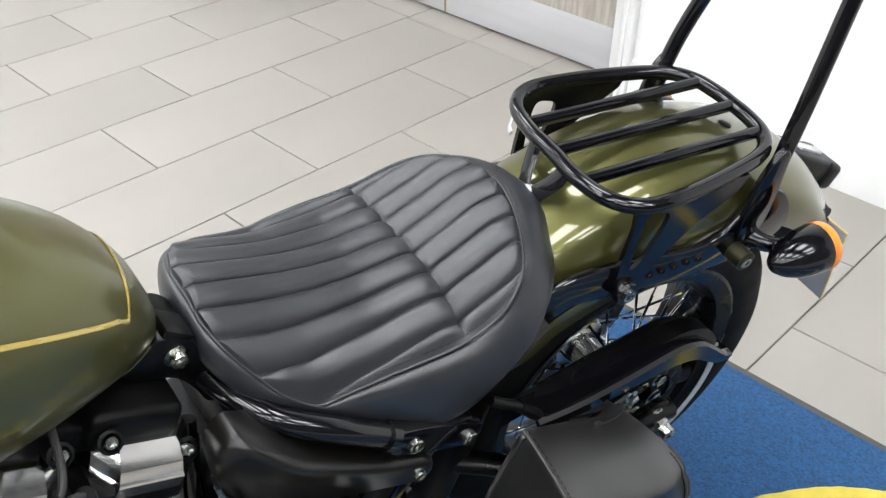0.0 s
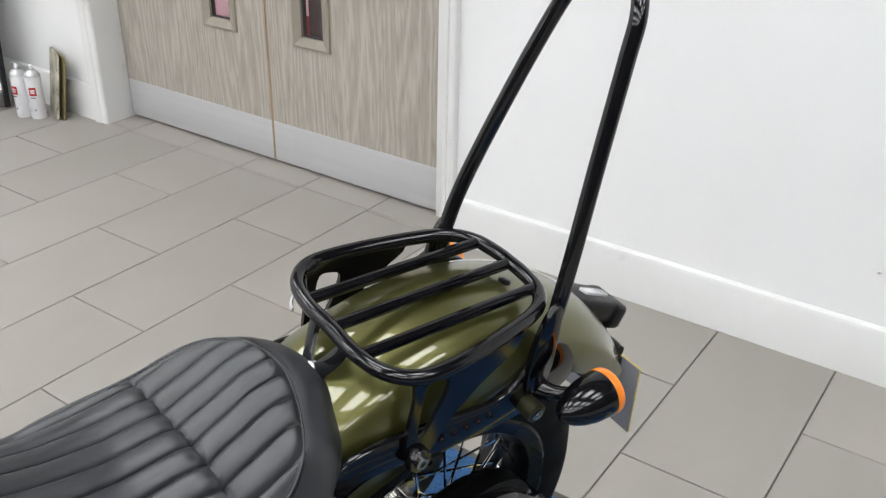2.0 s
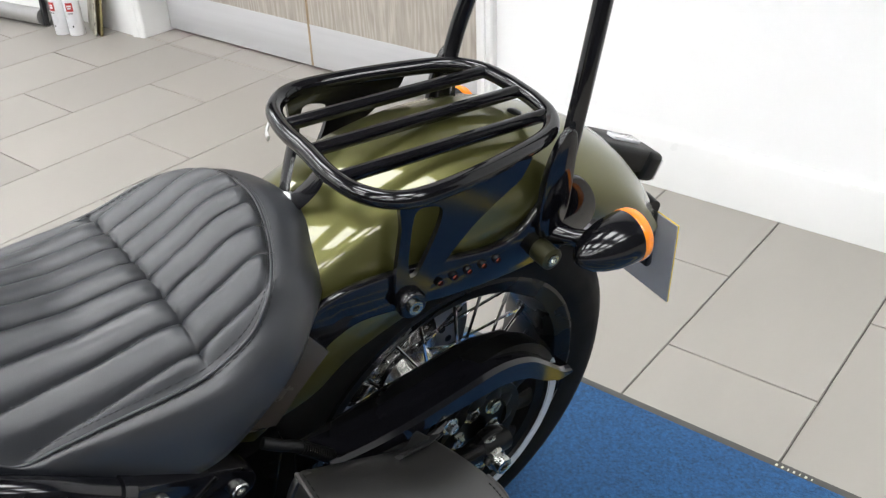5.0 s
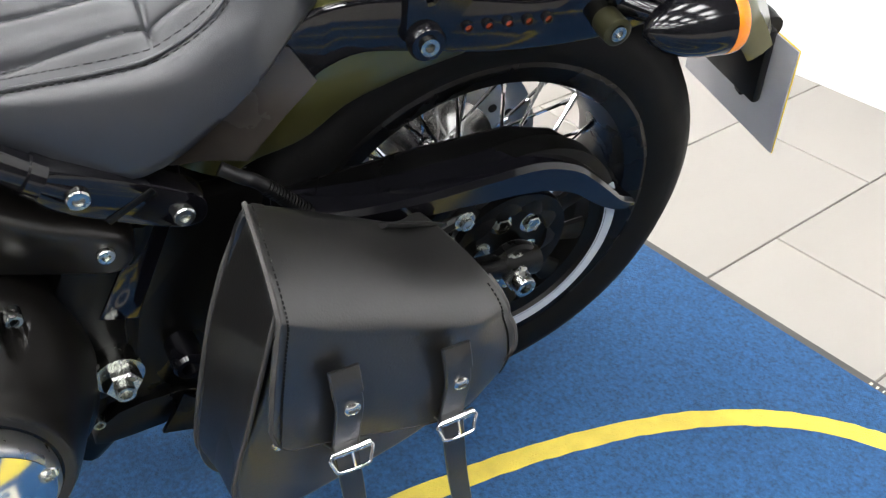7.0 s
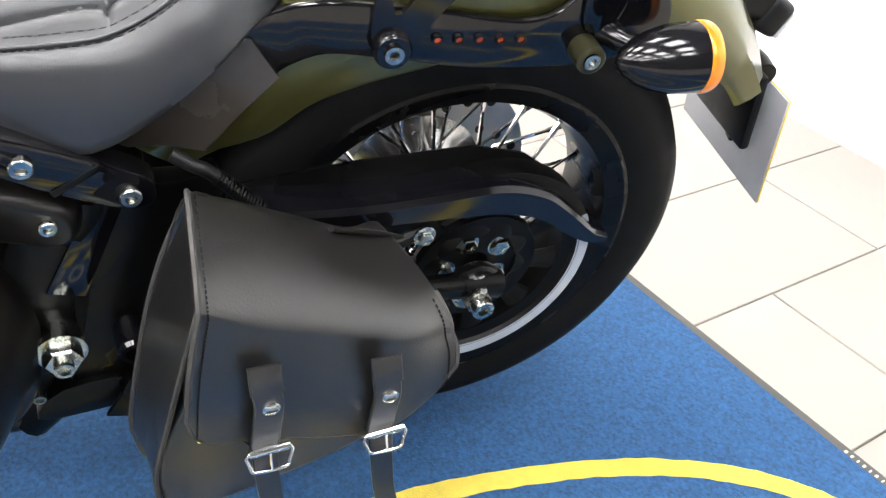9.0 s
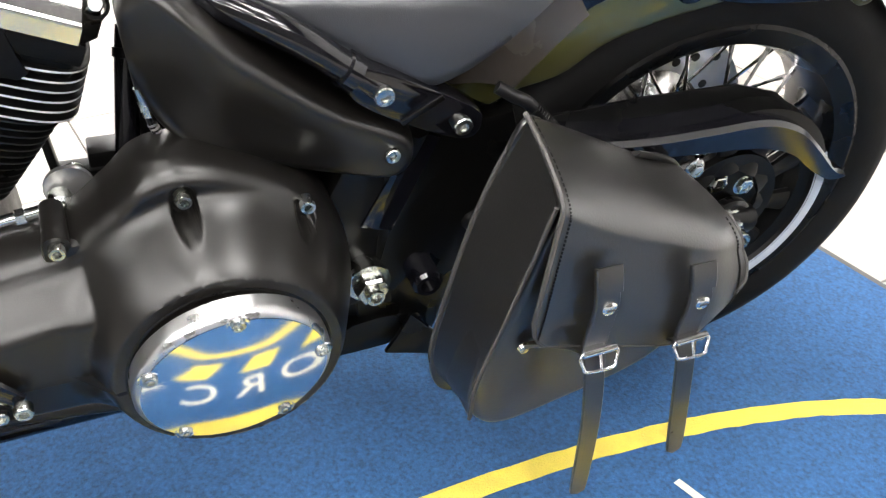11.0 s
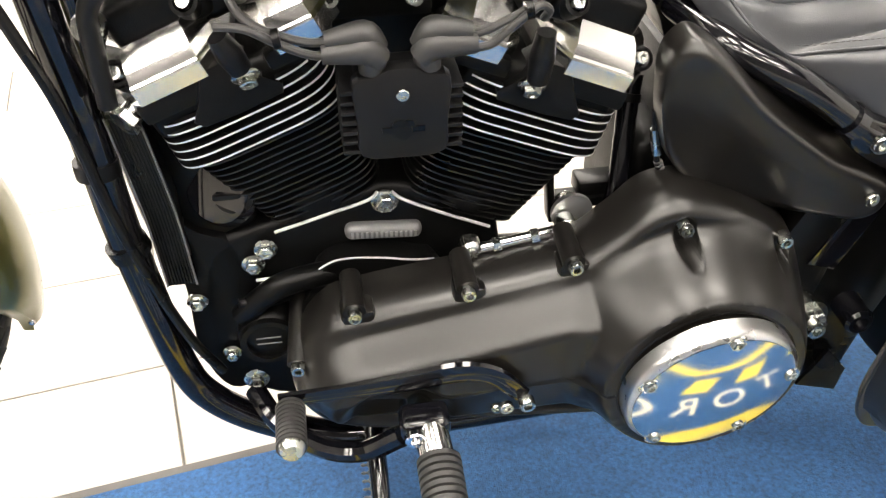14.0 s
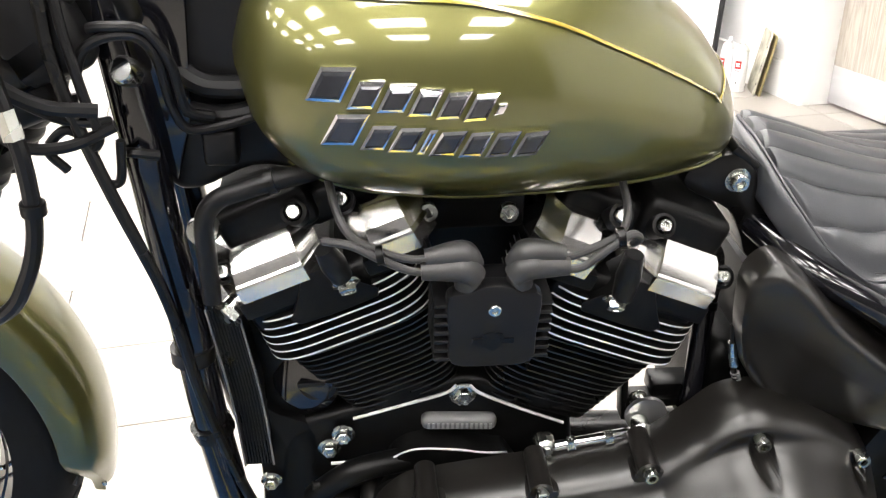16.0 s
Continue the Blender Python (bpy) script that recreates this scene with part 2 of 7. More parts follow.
def tube(pts, r, seg=12, closed=False, n=6, flat=1.0, up=None):
    """A round (or flattened) tube along a smooth curve; r is one radius or one a point."""
    path = spline(pts, n, closed) if n > 1 else [Vector(p) for p in pts]
    k = len(path)
    bm = bmesh.new()
    rings, side = [], None
    for i, p in enumerate(path):
        a = path[i - 1] if (i or closed) else path[i]
        b = path[(i + 1) % k] if (i < k - 1 or closed) else path[i]
        d = (b - a).normalized()
        if up is not None:
            side = d.cross(Vector(up)).normalized()
        elif side is None:
            side = d.orthogonal().normalized()
        else:
            side = (side - d * side.dot(d)).normalized()
        q = d.cross(side)
        if isinstance(r, (int, float)):
            rr = r
        else:
            f = i / max(1, k - 1) * (len(r) - 1)
            j = min(int(f), len(r) - 2)
            rr = r[j] + (r[j + 1] - r[j]) * (f - j)
        rings.append([bm.verts.new(p + side * (math.cos(2 * math.pi * s / seg) * rr)
                                   + q * (math.sin(2 * math.pi * s / seg) * rr * flat)) for s in range(seg)])
    for i in range(k if closed else k - 1):
        a, b = rings[i], rings[(i + 1) % k]
        for s in range(seg):
            bm.faces.new((a[s], a[(s + 1) % seg], b[(s + 1) % seg], b[s]))
    if not closed:
        bm.faces.new(rings[0])
        bm.faces.new(rings[-1])
    return bm


def lathe(profile, at=(0, 0, 0), axis=(0, 1, 0), seg=32):
    """Turns (radius, height) pairs round axis at a place."""
    bm = bmesh.new()
    q = Vector((0, 0, 1)).rotation_difference(Vector(axis).normalized()).to_matrix().to_4x4()
    m = Matrix.Translation(at) @ q
    rings = []
    for r, h in profile:
        if r < 1e-6:
            rings.append([bm.verts.new(m @ Vector((0, 0, h)))])
        else:
            rings.append([bm.verts.new(m @ Vector((r * math.cos(2 * math.pi * s / seg), r * math.sin(2 * math.pi * s / seg), h)))
                          for s in range(seg)])
    for a, b in zip(rings, rings[1:]):
        for s in range(seg):
            t = (s + 1) % seg
            if len(a) == 1 and len(b) > 1:
                bm.faces.new((a[0], b[t], b[s]))
            elif len(b) == 1 and len(a) > 1:
                bm.faces.new((a[s], a[t], b[0]))
            elif len(a) > 1:
                bm.faces.new((a[s], a[t], b[t], b[s]))
    return bm


def prism(outline, y0, y1, bev=0.0, seg=2):
    """An (x, z) outline drawn out along y."""
    bm = bmesh.new()
    a = [bm.verts.new((x, y0, z)) for x, z in outline]
    b = [bm.verts.new((x, y1, z)) for x, z in outline]
    k = len(a)
    bm.faces.new(a)
    bm.faces.new(b[::-1])
    for i in range(k):
        bm.faces.new((a[i], b[i], b[(i + 1) % k], a[(i + 1) % k]))
    bmesh.ops.recalc_face_normals(bm, faces=bm.faces)
    if bev:
        rim = [e for e in bm.edges if abs(e.verts[0].co.y - e.verts[1].co.y) < 1e-6]
        bmesh.ops.bevel(bm, geom=rim, offset=bev, segments=seg, affect="EDGES", profile=0.5, clamp_overlap=True)
    return bm


def loft(rings, closed_ring=True, caps=True):
    bm = bmesh.new()
    vs = [[bm.verts.new(p) for p in ring] for ring in rings]
    k = len(vs[0])
    for a, b in zip(vs, vs[1:]):
        for s in range(k if closed_ring else k - 1):
            bm.faces.new((a[s], a[(s + 1) % k], b[(s + 1) % k], b[s]))
    if caps and closed_ring:
        bm.faces.new(vs[0])
        bm.faces.new(vs[-1])
    return bm


def smooth2(pts, n=5):
    """A closed smooth (x, z) outline through pts."""
    return [(p.x, p.z) for p in spline([(x, 0, z) for x, z in pts], n, True)]


def interp(x, table):
    """A smooth curve through the table that does not overshoot."""
    if x <= table[0][0]:
        return table[0][1]
    if x >= table[-1][0]:
        return table[-1][1]
    i = 0
    while x > table[i + 1][0]:
        i += 1
    def secant(k):
        return (table[k + 1][1] - table[k][1]) / (table[k + 1][0] - table[k][0])
    def slope(k):
        if k == 0 or k == len(table) - 1:
            return secant(min(k, len(table) - 2))
        a, b = secant(k - 1), secant(k)
        return 0.0 if a * b <= 0 else 2 * a * b / (a + b)
    (x0, y0), (x1, y1) = table[i], table[i + 1]
    h = x1 - x0
    t = (x - x0) / h
    return ((1 + 2 * t) * (1 - t) ** 2 * y0 + t * (1 - t) ** 2 * h * slope(i) + t * t * (3 - 2 * t) * y1 + t * t * (t - 1) * h * slope(i + 1))


def dome(outline, spine, height, n=14, skirt=None):
    """A cover: its rim is an (x, z) outline; height(x, z, d) gives y, with d the way in from the rim; spine is the middle line."""
    rings = []
    pts = [Vector((x, 0, z)) for x, z in outline]
    a, b = Vector((spine[0][0], 0, spine[0][1])), Vector((spine[1][0], 0, spine[1][1]))
    mids = []
    for p in pts:
        t = max(0.0, min(1.0, (p - a).dot(b - a) / max(1e-9, (b - a).length_squared)))
        mids.append(a + (b - a) * t)
    if skirt is not None:
        rings.append([(p.x, skirt, p.z) for p in pts])
    for i in range(n + 1):
        s = (i / n) ** 1.6
        ring = []
        for p, m in zip(pts, mids):
            q = p + (m - p) * s * 0.985
            ring.append((q.x, height(q.x, q.z, (q - p).length), q.z))
        rings.append(ring)
    return loft(rings, True, True)


def ease(t):
    t = max(0.0, min(1.0, t))
    return t * t * (3 - 2 * t)


def cap_bolt(parent, at, r=0.006, h=0.006, axis=(0, 1, 0), name="bolt", washer=0.0, material=None):
    """A socket-head bolt with a hexagon recess."""
    w = [(0, 0)] if not washer else [(0, -0.0015), (washer, -0.0015), (washer, 0), (r, 0)]
    prof = w + [(r, 0.0), (r, h * 0.8), (r * 0.88, h), (r * 0.52, h), (r * 0.5, h * 0.45), (0, h * 0.42)]
    return part(name, lathe(prof, at, axis, 18), material or ZINC, parent)


def hex_bolt(parent, at, r=0.007, h=0.006, axis=(0, 1, 0), name="bolt", material=None):
    """A flanged hexagon bolt."""
    fl_ = lathe([(0, 0), (r * 1.5, 0), (r * 1.5, h * 0.15), (r * 1.15, h * 0.3), (0, h * 0.3)], at, axis, 20)
    hx = lathe([(0, h * 0.2), (r, h * 0.2), (r, h * 0.9), (r * 0.85, h), (r * 0.5, h), (r * 0.45, h * 0.85), (0, h * 0.85)], at, axis, 6)
    return part(name, merged(fl_, hx), material or ZINC, parent, angle=25)


# ---- the showroom ----
WALL_Y, DOOR_Y = 2.750, 2.865
X0, X1, Y0, H = -4.6, 3.6, -4.2, 2.75
OPEN_L, OPEN_R, DOOR_TOP = -2.455, -0.792, 2.06

floor = tagged(part("floor", box((0.5 * (X0 + X1), 0.5 * (Y0 + 3.4), -0.056), (X1 - X0 + 0.4, 3.4 - Y0 + 0.2, 0.1)), GROUT),
               "grey porcelain floor tiles in half bond with thin dark joints", "floor", kind="structure")


def tile_mesh(lx, ly):
    bm = box((0, 0, -0.0045), (lx, ly, 0.009), 0.0)
    top = [e for e in bm.edges if min(v.co.z for v in e.verts) > -0.001]
    bmesh.ops.bevel(bm, geom=top, offset=0.0012, segments=1, affect="EDGES", profile=0.5)
    me = bpy.data.meshes.new("tile")
    bm.to_mesh(me)
    bm.free()
    me.materials.append(TILE)
    return me


TX, TY = 0.3055, 0.610
THRESHOLD = 2.753
tile_data = {}
rest = []
for i in range(-17, 13):
    cx = 0.12 + TX * (i + 0.5)
    base = 2.131 if i % 2 == 0 else 2.436
    spans = []
    for j in range(-11, 2):
        y0, y1 = base + TY * j, base + TY * (j + 1)
        # a straight joint runs along the wall line through the doorway
        spans += [(y0, THRESHOLD), (THRESHOLD, y1)] if y0 < THRESHOLD < y1 else [(y0, y1)]
    for y0, y1 in spans:
        cy, ly = 0.5 * (y0 + y1), round(y1 - y0 - 0.0035, 4)
        if not (X0 < cx < X1 and Y0 < cy < 3.2):
            continue
        if -4.2 < cx < 1.6 and cy > -2.4:
            if ly not in tile_data:
                tile_data[ly] = tile_mesh(TX - 0.0035, ly)
            t_ = new("tile", tile_data[ly])
            t_.location, t_.parent = (cx, cy, random.uniform(-0.0003, 0.0003)), floor
        else:
            rest.append(moved(box((0, 0, -0.0045), (TX - 0.0035, ly, 0.009)), Matrix.Translation((cx, cy, 0))))
part("far_tiles", merged(*rest), TILE, floor, kind="stuff")


def wall(name, c, s, label, paint=None):
    return tagged(part(name, box(c, s), paint or WALL), label, "wall", kind="structure")


T = 0.14
wall("wall_north_right", (0.5 * (OPEN_R + X1), WALL_Y + T / 2, H / 2), (X1 - OPEN_R, T, H), "plain white painted wall beside the double doors")
wall("wall_north_left", (0.5 * (X0 + OPEN_L), WALL_Y + T / 2, H / 2), (OPEN_L - X0, T, H), "plain white painted wall behind the spray cans")
wall("wall_north_lintel", (0.5 * (OPEN_L + OPEN_R), WALL_Y + T / 2, 0.5 * (H + DOOR_TOP)), (OPEN_R - OPEN_L, T, H - DOOR_TOP), "plain white painted wall above the doors")
wall("wall_west", (X0 - T / 2, 0.5 * (Y0 + WALL_Y), H / 2), (T, WALL_Y - Y0 + 0.3, H), "plain white painted side wall")
# the next two walls are never seen, added dark so black parts reflect little
wall("wall_east", (X1 + T / 2, 0.5 * (Y0 + WALL_Y), H / 2), (T, WALL_Y - Y0 + 0.3, H), "unseen side wall, dark to keep reflections dim", DARKWALL)
wall("wall_south", (0.5 * (X0 + X1), Y0 - T / 2, H / 2), (X1 - X0 + 0.3, T, H), "unseen back wall, dark to keep reflections dim", DARKWALL)
# ceiling out of view, kept dark grey to cut fill and dim reflections
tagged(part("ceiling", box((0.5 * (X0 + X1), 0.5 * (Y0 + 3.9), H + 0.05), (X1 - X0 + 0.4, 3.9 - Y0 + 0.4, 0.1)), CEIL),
       "unseen ceiling, dark grey to cut fill light", "ceiling", kind="structure")
# the nail hole in the wall
tagged(part("nail", lathe([(0, 0), (0.004, 0), (0.005, 0.004), (0.003, 0.006), (0, 0.006)], (0.461, WALL_Y, 0.291), (0, -1, 0), 12), STEEL),
       "small rusty nail head in the white wall", "nail")


def skirting(name, x0, x1):
    prof = [(WALL_Y - 0.016, 0.0), (WALL_Y - 0.016, 0.136), (WALL_Y - 0.012, 0.146), (WALL_Y - 0.002, 0.152), (WALL_Y + 0.002, 0.152), (WALL_Y + 0.002, 0.0)]
    return tagged(part(name, loft([[(x, y, z) for y, z in prof] for x in (x0, x1)]), SKIRT),
                  "white gloss painted skirting board along the wall", "skirting", kind="structure")


skirting("baseboard_right", -0.742, X1)
skirting("baseboard_left", X0, -2.519)


def architrave(name, x, side, w=0.088):
    """Upright moulded door trim; side is +1 where the wall lies to the right."""
    prof = [(0, 0.0), (0, -0.012), (w * 0.09, -0.017), (w * 0.34, -0.019), (w * 0.41, -0.014), (w * 0.48, -0.019), (w * 0.80, -0.026), (w - 0.004, -0.026), (w, -0.020), (w, 0.0)]
    rings = [[(x + side * u, WALL_Y + v, z) for u, v in prof] for z in (0.0, DOOR_TOP + 0.07)]
    return tagged(part(name, loft(rings), SKIRT, angle=20), "white painted moulded door architrave", "door trim", kind="structure")


architrave("trim_right", OPEN_R, 1, 0.048)
architrave("trim_left", OPEN_L, -1, 0.064)
for nm, x, w, y in (("door_jamb_right", OPEN_R - 0.050, 0.100, DOOR_Y + 0.03), ("door_jamb_left", OPEN_L - 0.016, 0.036, WALL_Y + 0.068)):
    tagged(part(nm, box((x, y, DOOR_TOP / 2), (w, 0.155 if w < 0.05 else 0.09, DOOR_TOP), 0.002), SKIRT), "white painted door lining", "door frame", kind="structure")
tagged(part("door_head", box((0.5 * (OPEN_L + OPEN_R), WALL_Y + 0.068, DOOR_TOP - 0.018), (OPEN_R - OPEN_L - 0.07, 0.15, 0.036), 0.002), SKIRT),
       "white painted door head", "door frame", kind="structure")


def door_leaf(name, x0, x1, wx0, wx1):
    """A laminate leaf with a tall vision panel and a steel kick plate."""
    d = empty(name, None, "grey oak laminate fire door, closed, with vision panel and steel kick plate", "door")
    d["kind"] = "structure"
    y, t, z0, z1 = DOOR_Y, 0.044, 0.013, DOOR_TOP - 0.04
    wz0, wz1 = 0.468, 1.50
    for c, s in (((0.5 * (x0 + wx0), (z0 + z1) / 2), (wx0 - x0, z1 - z0)), ((0.5 * (wx1 + x1), (z0 + z1) / 2), (x1 - wx1, z1 - z0)),
                 ((0.5 * (wx0 + wx1), 0.5 * (z0 + wz0)), (wx1 - wx0, wz0 - z0)), ((0.5 * (wx0 + wx1), 0.5 * (wz1 + z1)), (wx1 - wx0, z1 - wz1))):
        part("door_panel", box((c[0], y + t / 2, c[1]), (s[0], t, s[1])), DOOR, d)
    part("lipping", box((x1 - 0.001 if x1 < -1 else x0 + 0.001, y + t / 2, (z0 + z1) / 2), (0.004, t + 0.003, z1 - z0)), DOOR_EDGE, d, "bare timber edge lipping")
    b = 0.034
    # mitred glazing beads
    def bead(p, q, inward):
        p, q, inn = Vector(p), Vector(q), Vector(inward)
        u = (q - p).normalized()
        prof = [(0, 0.002), (0, -0.010), (0.008, -0.012), (b, -0.001), (b, 0.012)]
        ra = [p + inn * a + u * a + Vector((0, c, 0)) for a, c in prof]
        rb_ = [q + inn * a - u * a + Vector((0, c, 0)) for a, c in prof]
        part("glazing_bead", loft([ra, rb_]), FRAME_W, d, angle=20)
    e = 0.004
    c4 = [(wx0 - e, y, wz0 - e), (wx1 + e, y, wz0 - e), (wx1 + e, y, wz1 + e), (wx0 - e, y, wz1 + e)]
    for k, inn in enumerate(((0, 0, 1), (-1, 0, 0), (0, 0, -1), (1, 0, 0))):
        bead(c4[k], c4[(k + 1) % 4], inn)
    pane = part("pane", box(((wx0 + wx1) / 2, y + 0.022, (wz0 + wz1) / 2), (wx1 - wx0, 0.006, wz1 - wz0)), PANE, d, "clear vision panel glass")
    pane.visible_shadow = False
    for gx, gw in ((wx0 + b + 0.002, 0.006), (wx1 - b - 0.001, 0.003)):
        part("gasket", box((gx, y + 0.014, (wz0 + wz1) / 2), (gw, 0.012, wz1 - wz0 - 2 * b)), DARK, d, "black glazing gasket")
    part("gasket", box(((wx0 + wx1) / 2, y + 0.014, wz0 + b), (wx1 - wx0 - 2 * b, 0.012, 0.004)), DARK, d, "black glazing gasket")
    k = part("kick_plate", box(((x0 + x1) / 2, y - 0.001, 0.088), (x1 - x0 - 0.006, 0.002, 0.152), 0.0005), KICK, d, "brushed steel kick plate, scuffed")
    for fx in (x0 + 0.03, (x0 + x1) / 2, x1 - 0.03):
        for fz in (0.026, 0.160):
            part("screw", lathe([(0, 0), (0.003, 0), (0.002, 0.001), (0, 0.001)], (fx, y - 0.002, fz), (0, -1, 0), 10), STEEL, k)
    return d


door_leaf("door_1", -2.452, -1.637, -1.945, -1.783)
door_leaf("door_2", -1.632, -0.895, -1.498, -1.341)

# the room beyond the doors
tagged(part("wall_beyond", box((-1.6, 4.6, 1.2), (4.0, 0.1, 2.6)), PINK), "pale pink wall of the room beyond the doors", "wall", kind="structure")
tagged(part("wall_beyond_left", box((-3.3, 3.75, 1.2), (0.1, 1.7, 2.6)), PINK), "pale pink side wall of the room beyond", "wall", kind="structure")
tagged(part("wall_beyond_right", box((0.4, 3.75, 1.2), (0.1, 1.7, 2.6)), PINK), "pale pink side wall of the room beyond", "wall", kind="structure")
tagged(part("floor_beyond", box((-1.6, 3.9, 0.0), (4.0, 1.5, 0.012)), REDFLOOR), "dark red carpet of the room beyond the doors", "floor", kind="structure")
# box added so the right part of door_2's pane looks dark
tagged(part("dark_box_beyond", box((-2.27, 4.10, 0.9), (0.36, 0.30, 1.78), 0.01), DARK), "tall dark box added in the room beyond the doors", "cupboard")


# ---- ceiling lights ----
def ceiling_light():
    e = empty("ceiling_light", None, "square lit white LED panel in the ceiling", "ceiling light", "ceiling lights")
    f = merged(*[box(c, s, 0.002) for c, s in (((0, 0.295, 0), (0.60, 0.012, 0.014)), ((0, -0.295, 0), (0.60, 0.012, 0.014)),
                                               ((0.295, 0, 0), (0.012, 0.578, 0.014)), ((-0.295, 0, 0), (0.012, 0.578, 0.014)))])
    part("frame", f, SKIRT, e)
    part("diffuser", box((0, 0, 0.002), (0.578, 0.578, 0.006)), LAMP, e, "glowing white diffuser")
    return e


first = ceiling_light()
# the last five, beyond the doors, are added to brighten the pink room
spots = [(x, y) for x in (-3.9, -2.7, -1.5, -0.3, 0.9, 2.1, 3.3) for y in (-3.3, -2.1, -0.9, 0.3, 1.5)] + [(-1.6, 3.3), (-2.4, 3.9), (-0.8, 3.9), (-2.6, 3.25), (-1.6, 4.2)]
first.matrix_world = pose(*spots[0], H - 0.010)
for x, y in spots[1:]:
    copy_thing(first, pose(x, y, H - 0.010))


# ---- spray cans, boards and banner by the wall ----
def spray_can(m):
    c = empty("spray_can", m, "white aerosol can with a red label panel, standing by the wall", "spray can", "spray cans")
    r = 0.0315
    part("body", lathe([(0, 0), (r - 0.002, 0), (r, 0.003), (r, 0.178), (r - 0.001, 0.182), (0.012, 0.2), (0, 0.2)], (0, 0, 0), (0, 0, 1), 28), CAN, c)
    part("shoulder", lathe([(r + 0.0008, 0.176), (r + 0.0008, 0.181), (0.024, 0.194), (0.014, 0.201), (0.0135, 0.206), (0, 0.206)], (0, 0, 0), (0, 0, 1), 24), STEEL, c, "silver domed shoulder")
    part("nozzle", merged(lathe([(0, 0.204), (0.009, 0.204), (0.008, 0.220), (0.005, 0.223), (0, 0.223)], (0, 0, 0), (0, 0, 1), 16), box((0, -0.008, 0.216), (0.003, 0.004, 0.003))), CAN, c)
    bm = bmesh.new()
    for z0, z1, a0, a1 in ((0.100, 0.135, -0.45, 0.45),):
        for k in range(8):
            p, q = a0 + (a1 - a0) * k / 8, a0 + (a1 - a0) * (k + 1) / 8
            vs = [bm.verts.new(((r + 0.0006) * math.sin(a), -(r + 0.0006) * math.cos(a), z)) for a, z in ((p, z0), (q, z0), (q, z1), (p, z1))]
            bm.faces.new(vs)
    part("label", bm, REDLAB, c, "red label square")
    for z, w, h, m_ in ((0.122, 0.017, 0.006, CAN), (0.113, 0.015, 0.006, CAN), (0.092, 0.020, 0.003, DARK), (0.040, 0.004, 0.008, DARK)):
        part("lettering_bar", box((0, -r - 0.0008, z), (w, 0.0008, h)), m_, c)
    return c


spray_can(pose(-2.745, 2.622, 0, 0, 0, 40))
spray_can(pose(-2.805, 2.596, 0, 0, 0, 10))

BOARDROT = pose(-2.716, 2.672, 0.0, -9, 0, -24)


def leaning_board(m, w, h, t, material, label):
    bm = box((0, 0, h / 2), (w, t, h))
    up = [e for e in bm.edges if abs(e.verts[0].co.y - e.verts[1].co.y) > t * 0.9]
    bmesh.ops.bevel(bm, geom=up, offset=0.018, segments=4, affect="EDGES", profile=0.5)
    ob = part("board", bm, material)
    ob.matrix_world = m
    tagged(ob, label, "board", "leaning boards")
    for z in (0.05, 0.13, 0.21):
        part("hole", lathe([(0, 0), (0.004, 0), (0.004, 0.001), (0, 0.001)], (w / 2 - 0.012, -t / 2 - 0.0005, z), (0, -1, 0), 10), DARK, ob)
    return ob


leaning_board(BOARDROT, 0.17, 0.27, 0.006, BOARD, "small stained grey board leaning on the wall")
leaning_board(BOARDROT @ pose(0.01, 0.016, 0.0, 0, 0, 4), 0.165, 0.262, 0.008, BOARD_EDGE, "small brown board leaning behind another board")

ban = empty("display_board", pose(-2.93, 2.60, 0, -3, 0, 8), "white display board with dark edge and silver base rail", "display board")
part("panel", box((-0.45, 0.0, 0.86), (0.88, 0.012, 1.56)), BANNER, ban)
part("edge", box((-0.006, 0.0, 0.84), (0.014, 0.022, 1.66), 0.002), DARK, ban, "dark edge strip")
part("base_rail", tube([(-0.9, 0, 0.045), (-0.013, 0, 0.045)], 0.035, 20, n=1), ALU, ban, "silver rounded base rail")
part("foot", box((-0.86, -0.10, 0.006), (0.06, 0.30, 0.012), 0.003), ALU, ban)


# ---- the mat ----
MX0, MX1, MY0, MY1 = -0.25, 1.49, -0.60, 1.935
MZ = 0.013
mat_ob = empty("mat", None, "blue carpet mat with yellow oval and cream lettering", "mat")
edge_w = 0.022
frame_parts = [box((0.5 * (MX0 + MX1), y, 0.0025), (MX1 - MX0, edge_w, 0.005), 0.0015) for y in (MY0 + edge_w / 2, MY1 - edge_w / 2)] + \
              [box((x, 0.5 * (MY0 + MY1), 0.0025), (edge_w, MY1 - MY0 - 2 * edge_w, 0.005), 0.0015) for x in (MX0 + edge_w / 2, MX1 - edge_w / 2)]
part("rubber_edge", merged(*frame_parts), MATEDGE, mat_ob, "grey rubber border")
part("carpet", box((0.5 * (MX0 + MX1), 0.5 * (MY0 + MY1), MZ / 2), (MX1 - MX0 - 2 * edge_w, MY1 - MY0 - 2 * edge_w, MZ), 0.003), BLUE, mat_ob)
MC = Vector((0.640, 0.667, 0))


def oval(inset, k=160):
    a, b, p = 0.505 - inset, 1.200 - inset, 2 / 2.45
    out = []
    for i in range(k):
        t = 2 * math.pi * i / k
        c, s = math.cos(t), math.sin(t)
        out.append((MC.x + a * math.copysign(abs(c) ** p, c), MC.y + b * math.copysign(abs(s) ** p, s)))
    return out


